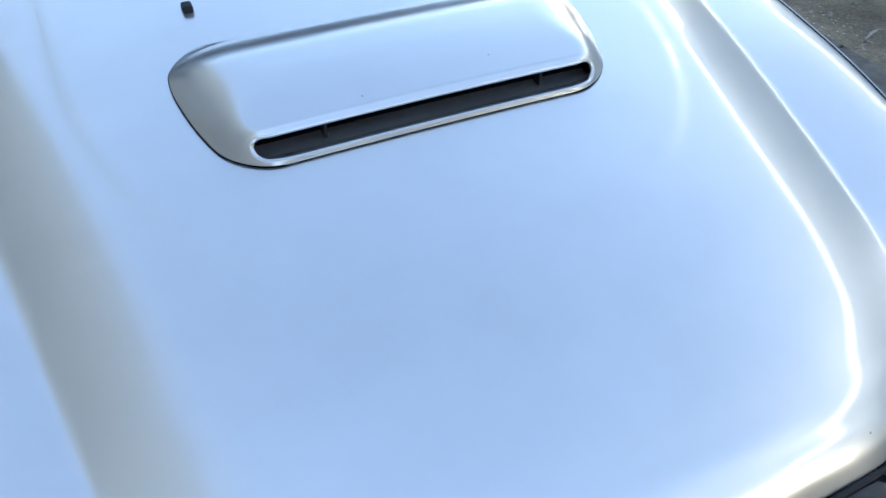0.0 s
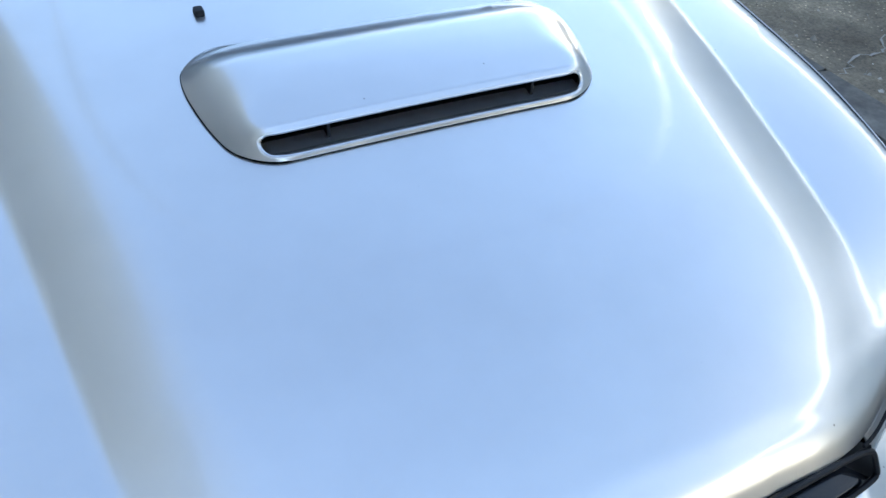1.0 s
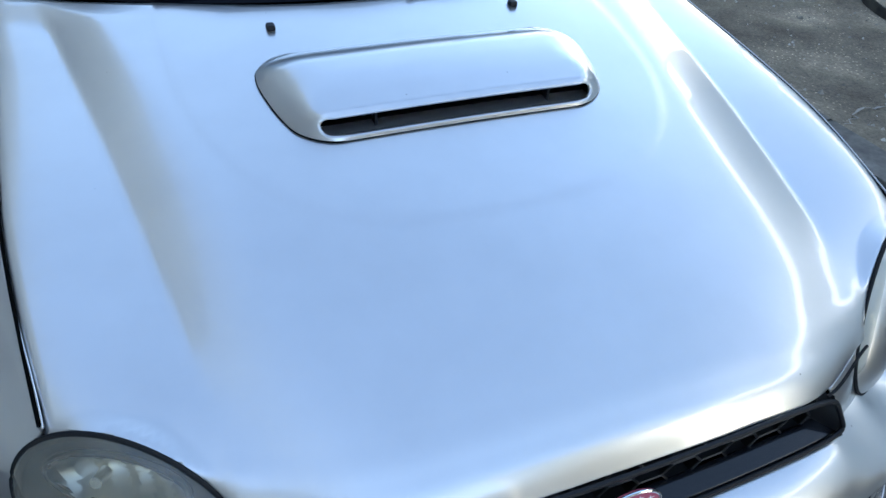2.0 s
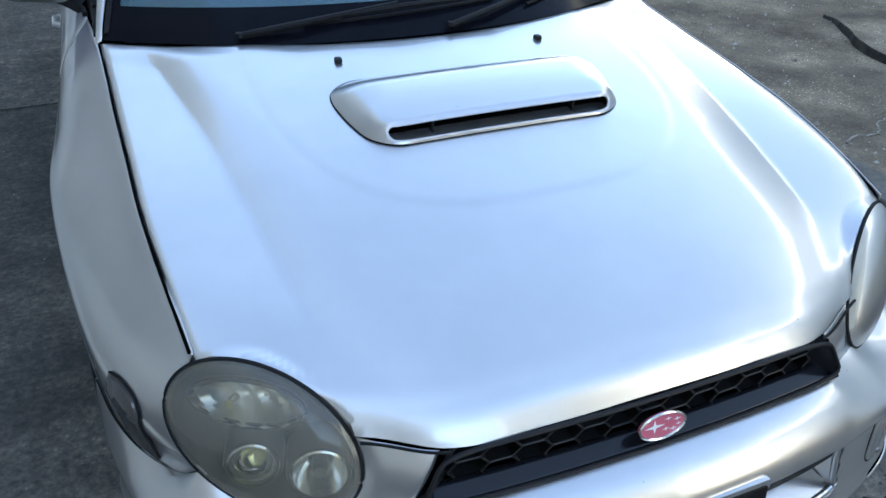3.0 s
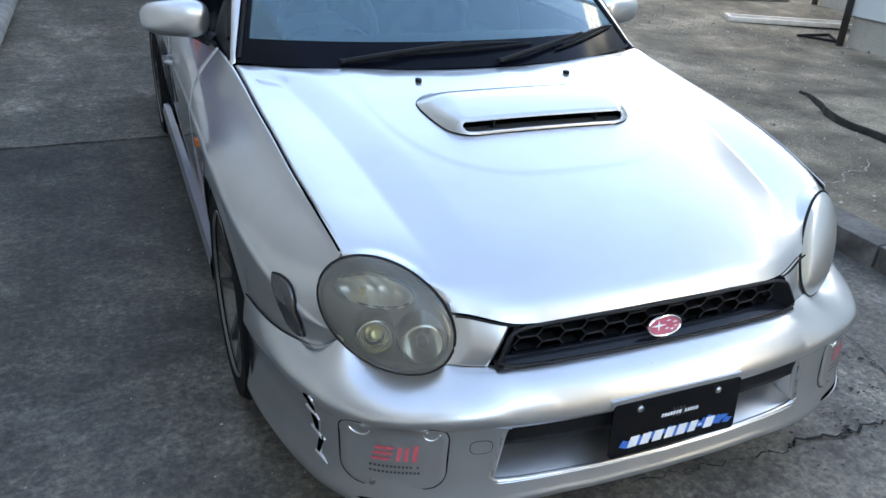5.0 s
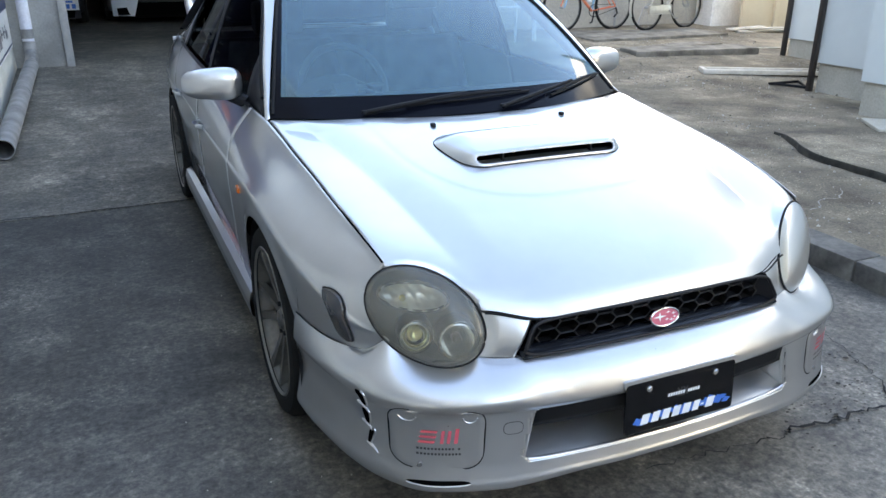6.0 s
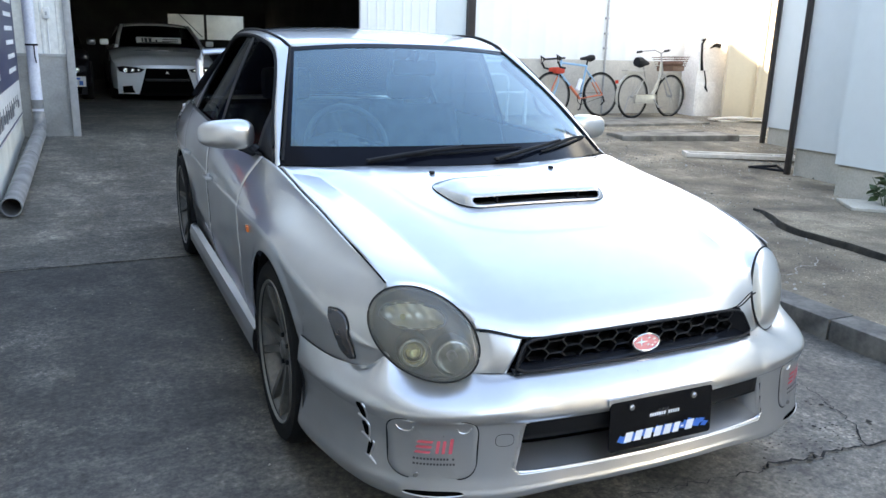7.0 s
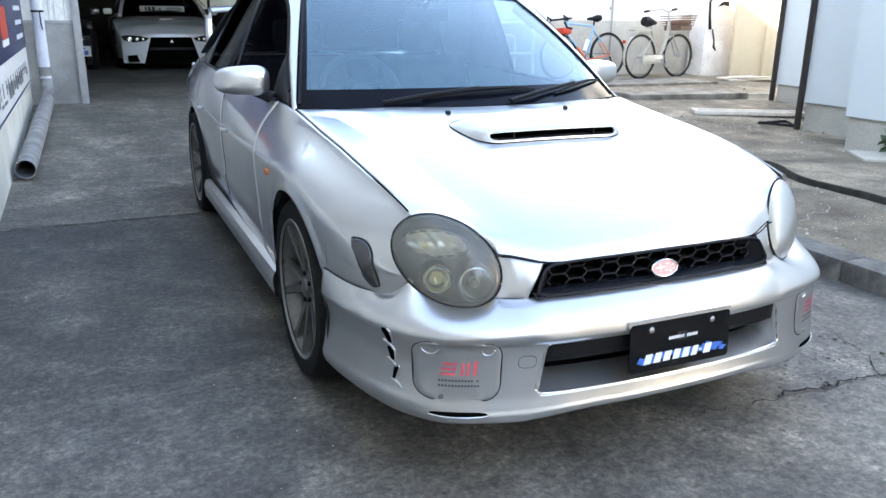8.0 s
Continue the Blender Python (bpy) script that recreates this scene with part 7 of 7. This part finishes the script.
def city_bike(m):
    """Step-through bicycle with a basket, front towards +x."""
    c = thing("city_bicycle", "cream step-through bicycle with a brown front basket", "bicycle", m)
    r, wb = 0.325, 0.86
    bike_wheel(c, 0, r)
    bike_wheel(c, wb, r)
    part("frame", tube([(0.62, 0, 0.86), (0.58, 0, 0.60), (0.48, 0, 0.42), (0.40, 0, 0.30)], 0.021, 8), BIKECREAM, c, "cream step-through frame")
    part("lower_tube", tube([(0.63, 0, 0.74), (0.55, 0, 0.46), (0.40, 0, 0.28)], 0.017, 8), BIKECREAM, c)
    part("seat_tube", tube([(0.38, 0, 0.28), (0.22, 0, 0.78)], 0.018, 8), BIKECREAM, c)
    for sgn in (-1, 1):
        part("stay", tube([(0.39, 0, 0.28), (0, 0.05 * sgn, r)], 0.010, 6), BIKECREAM, c)
        part("seat_stay", tube([(0.27, 0, 0.64), (0, 0.05 * sgn, r)], 0.009, 6), BIKECREAM, c)
        part("fork_blade", tube([(0.67, 0.03 * sgn, 0.68), (wb, 0.05 * sgn, r)], 0.012, 6), GATE, c)
    for x0, a0, a1 in ((0, 20, 200), (wb, -10, 130)):
        part("mudguard", tube([(x0 + 0.355 * math.cos(radians(a)), 0, r + 0.355 * math.sin(radians(a))) for a in np.linspace(a0, a1, 18)], 0.020, 6), BIKECREAM, c)
    part("steering_tube", tube([(0.67, 0, 0.66), (0.60, 0, 1.0)], 0.015, 8), GATE, c)
    for sgn in (-1, 1):
        part("handlebar", tube([(0.60, 0, 1.0), (0.62, 0.14 * sgn, 1.05), (0.52, 0.26 * sgn, 1.04), (0.38, 0.28 * sgn, 1.02)], 0.012, 7), GATE, c)
        part("grip", tube([(0.46, 0.275 * sgn, 1.03), (0.36, 0.282 * sgn, 1.018)], 0.018, 8), RUBBER, c)
    part("saddle", tube([(0.05, 0, 0.86), (0.14, 0, 0.85), (0.24, 0, 0.845), (0.32, 0, 0.835)], [0.07, 0.085, 0.05, 0.025], 10), RUBBER, c)
    part("saddle_post", tube([(0.21, 0, 0.82), (0.22, 0, 0.76)], 0.014, 8), GATE, c)
    part("rear_rack", box(-0.20, 0.18, -0.06, 0.06, 0.715, 0.735, 0.006), BIKECREAM, c)
    part("chain_case", box(-0.02, 0.46, -0.07, -0.05, 0.22, 0.36, 0.03), BIKECREAM, c)
    part("reflector", box(-0.37, -0.35, -0.025, 0.025, 0.53, 0.58, 0.004), REDBAG, c)
    part("crank", tube([(0.40, -0.08, 0.28), (0.50, -0.09, 0.16), (0.54, -0.13, 0.15)], 0.011, 6), GATE, c)
    part("stand", tube([(0, 0.08, r), (-0.10, 0.10, 0.02)], 0.009, 6), GATE, c)
    # wire basket with something brown in it
    bk = part("basket", box(0.70, 0.98, -0.17, 0.17, 0.72, 0.80, 0.02), BASKET, c, "brown basket")
    for k in range(5):
        z = 0.80 + 0.035 * k
        e = 0.012 * k
        part("basket_wire", tube([(0.69 - e, -0.17 - e, z), (0.99 + e, -0.17 - e, z), (0.99 + e, 0.17 + e, z), (0.69 - e, 0.17 + e, z)], 0.005, 5, closed=True), BASKET, bk)
    for k in range(9):
        t = k / 8
        part("basket_rib", tube([(0.69 + 0.30 * t, -0.17, 0.78), (0.68 + 0.32 * t, -0.215, 0.945)], 0.004, 4), BASKET, bk)
    part("basket_cover", box(0.70, 0.98, -0.16, 0.16, 0.80, 0.88, 0.05), plain("brown_cloth", (0.22, 0.12, 0.09), 0.9), bk)
    return c


road_bike(pose(5.99, 7.74, 0.288, -4, 0, 4))
city_bike(pose(6.36, 7.42, 0.286, -3, 0, 9) @ Matrix.Scale(0.98, 4))
# concrete step that the bicycles stand on, and loose slabs before it
solo("step", box(4.9, 7.2, 6.62, 8.0, 0.12, 0.285, 0.012), SLABM, "worn concrete step along the yard wall", "step", kind="structure")
def ragged_slab(w, d, h, seed):
    """A concrete slab with broken, worn edges."""
    rs_ = random.Random(seed)
    n = 22
    ol = [(-w + 2 * w * k / n, -d) for k in range(n)] + [(w, -d + 2 * d * k / 6) for k in range(6)] + [(w - 2 * w * k / n, d) for k in range(n)] + [(-w, d - 2 * d * k / 6) for k in range(6)]
    bm = bmesh.new()
    jit = [(rs_.uniform(-0.020, 0.020), rs_.uniform(-0.016, 0.016), rs_.uniform(0.0, 0.012)) for _ in ol]
    rows = []
    for z, f in ((-0.03, 1.0), (h * 0.6, 0.995), (h * 0.93, 0.985), (h, 0.965), (h, 0.6)):
        k_ = 1.0 if f > 0.7 else 0.3
        rows.append([bm.verts.new((x * (1 - (1 - f) * 0.4) + a * k_, y * f + b * k_, z - (c if 0 < z < h else 0.3 * c))) for (x, y), (a, b, c) in zip(ol, jit)])
    for p, q in zip(rows, rows[1:]):
        for k in range(len(ol)):
            bm.faces.new((p[k], p[(k + 1) % len(ol)], q[(k + 1) % len(ol)], q[k]))
    bm.faces.new(rows[-1])
    bmesh.ops.recalc_face_normals(bm, faces=bm.faces[:])
    return bm


solo("loose_slab", ragged_slab(0.90, 0.20, 0.12, 3), SLABM, "weathered concrete slab lying in the yard", "slab", m=pose(5.65, 6.22, 0.115, 0, 0, 0))
solo("loose_slab", ragged_slab(0.85, 0.22, 0.075, 8), SLABM, "weathered concrete slab lying in the yard", "slab", m=pose(5.62, 5.58, 0.190, 0, 0, -8))
solo("pale_slab", box(-0.22, 0.22, -0.15, 0.15, 0, 0.03, 0.008), FOUND, "pale broken paving slab by the house wall", "slab", m=pose(4.42, 1.85, 0.108, 0, 0, 55))

# conduit on the yard wall
cd = thing("conduit", "thin metal conduit running up the yard wall", "conduit")
part("tube", tube([(6.20, BY - 0.03, 0.30), (6.16, BY - 0.03, 4.0)], 0.017, 8), GATE, cd)
for z in (1.30, 1.52, 1.75):
    part("clip", box(6.145, 6.205, BY - 0.052, BY - 0.008, z, z + 0.03, 0.006), GATE, cd)

# old steel cabinet and beige door
cab = thing("steel_cabinet", "old white steel cabinet with peeling black patches", "cabinet", pose(0.05, 0.087, -0.045) @ Matrix.Scale(1.036, 4))
part("body", box(7.37, 7.97, 7.2, 7.55, 0.20, 2.25, 0.01), PEEL, cab)
part("lower_door", box(7.39, 7.76, 7.185, 7.2, 0.30, 0.84, 0.004), PEEL, cab)
part("side_flange", box(7.955, 7.985, 7.17, 7.21, 0.2, 2.25, 0.004), CREAMD, cab)
part("black_strip", tube([(7.39, 7.19, 1.47), (7.45, 7.185, 1.50), (7.40, 7.188, 1.42), (7.42, 7.188, 1.20), (7.45, 7.188, 1.02)], [0.012, 0.022, 0.014, 0.018, 0.026], 6), RUBBER, cab, "peeling black strip")
part("black_strip", tube([(7.50, 7.188, 1.02), (7.55, 7.188, 0.86), (7.55, 7.188, 0.76), (7.60, 7.188, 0.70)], [0.010, 0.012, 0.024, 0.012], 6), RUBBER, cab)
part("black_patch", prism([(-0.12, -0.04), (0.0, -0.01), (0.10, -0.03), (0.11, 0.04), (0.02, 0.05), (-0.05, 0.02)], 0.006, basis((7.68, 7.192, 1.39), (1, 0, 0), (0, 0, 1))), RUBBER, cab, "peeled black patch")
dr = thing("door_1", "beige steel door leading off the yard", "door", kind="structure")
part("leaf", box(7.99, 8.62, 7.22, 7.27, 0.27, 2.3, 0.004), BEIGE, dr)
part("frame_post", box(8.62, 8.70, 7.18, 7.30, 0.24, 2.35, 0.004), BEIGE, dr)
part("side_panel", box(8.70, 9.25, 7.22, 7.27, 0.24, 2.3, 0.004), BEIGE, dr)

# white tube barrier by the garage wall
br = thing("tube_barrier", "white steel tube barrier with a crossbar", "barrier")
z0 = ground_z(7) + 0.08
part("hoop", tube([(3.05, 6.95, z0), (3.06, 6.95, 0.95), (3.10, 6.95, 1.06), (3.18, 6.95, 1.10), (4.02, 6.95, 1.10), (4.12, 6.95, 1.06), (4.16, 6.95, 0.95), (4.17, 6.95, z0)], 0.026, 10), SIGNW, br)
part("inner_hoop", tube([(3.9, 6.97, z0), (3.9, 6.97, 0.86), (3.87, 6.97, 0.92), (3.80, 6.97, 0.94), (3.1, 6.97, 0.94)], 0.017, 8), SIGNW, br)
part("crossbar", tube([(3.06, 6.95, 0.70), (4.16, 6.95, 0.70)], 0.016, 8), SIGNW, br)

# window frame lying on the ground, black scraps, boards
wfr = thing("old_window_frame", "weathered white aluminium frame lying on the pavement", "frame", pose(5.42, 4.20, ground_z(4.3) + 0.104, 0, 0, -29))
part("rail", box(-0.62, 0.62, -0.12, -0.085, 0.0, 0.045, 0.004), WOODW, wfr)
part("rail", box(-0.62, 0.62, 0.085, 0.12, 0.0, 0.045, 0.004), WOODW, wfr)
part("web", box(-0.60, 0.60, -0.085, 0.085, 0.010, 0.024, 0.002), WOODW, wfr)
part("end", box(-0.64, -0.60, -0.12, 0.12, 0.0, 0.05, 0.004), WOODW, wfr)
part("catch", box(0.34, 0.42, -0.06, 0.0, 0.024, 0.045, 0.004), GATE, wfr)
sc = thing("black_bracket", "bent black steel bracket lying by the downpipe", "bracket", pose(5.16, 3.52, ground_z(3.5) + 0.104))
part("bar", tube([(-0.10, 0.20, 0.015), (0.28, 0.18, 0.015), (0.05, -0.14, 0.015), (-0.10, 0.18, 0.02)], 0.014, 6), RUBBER, sc)
for k, (x, y, a, ln) in enumerate(((8.1, 6.75, -8, 0.55), (7.85, 6.95, 12, 0.42), (8.3, 6.6, -20, 0.6))):
    solo("loose_board", box(-ln, ln, -0.06, 0.06, 0, 0.025, 0.004), WOODW, "weathered white board lying on the ground", "board", m=pose(x, y, ground_z(y) + 0.105 + 0.026 * k, 0, 0, a), group="loose boards")
solo("stick", tube([(6.4, 5.55, 0.22), (6.75, 5.45, 0.225), (7.0, 5.35, 0.222)], 0.012, 6), WOODW, "thin weathered stick on the ground", "stick")

# weed at the foot of the house wall
def weed(m, n, seed, size):
    w = thing("weed", "small leafy green weed at the house wall's foot", "plant", m)
    r = random.Random(seed)
    leaf = bmesh.new()
    o = [(0, 0, 0), (0.28, 0.25, 0.04), (0.30, 0.6, 0.02), (0, 1.0, -0.10), (-0.30, 0.6, 0.02), (-0.28, 0.25, 0.04), (0, 0.5, -0.03)]
    vs = [leaf.verts.new(p) for p in o]
    for a, b in ((0, 1), (1, 2), (2, 3), (3, 4), (4, 5), (5, 0)):
        leaf.faces.new((vs[a], vs[b], vs[6]))
    first = None
    stems = []
    for k in range(7):
        a = r.uniform(0, math.tau)
        tip = Vector((math.cos(a) * r.uniform(0.05, 0.14), math.sin(a) * r.uniform(0.05, 0.16), r.uniform(0.10, 0.28))) * size
        stems.append(tip)
        part("stem", tube([(0, 0, -0.01), tuple(tip * 0.5 + Vector((0, 0, 0.03))), tuple(tip)], [0.004, 0.003, 0.002], 5), LEAF, w)
    for k in range(n):
        tip = stems[k % 7]
        p = tip * r.uniform(0.35, 1.05)
        if first is None:
            first = part("leaf", leaf, LEAF, w)
            ob = first
        else:
            ob = new("leaf", first.data)
            ob.parent = w
        s = size * r.uniform(0.05, 0.10)
        ob.matrix_basis = Matrix.Translation(p) @ Euler((r.uniform(-0.5, 0.9), r.uniform(-0.6, 0.6), r.uniform(0, 6.28))).to_matrix().to_4x4() @ Matrix.Scale(s, 4)
    return w


weed(pose(4.50, 1.72, 0.106), 60, 4, 1.0)
weed(pose(4.58, 1.40, 0.106), 40, 8, 0.8)
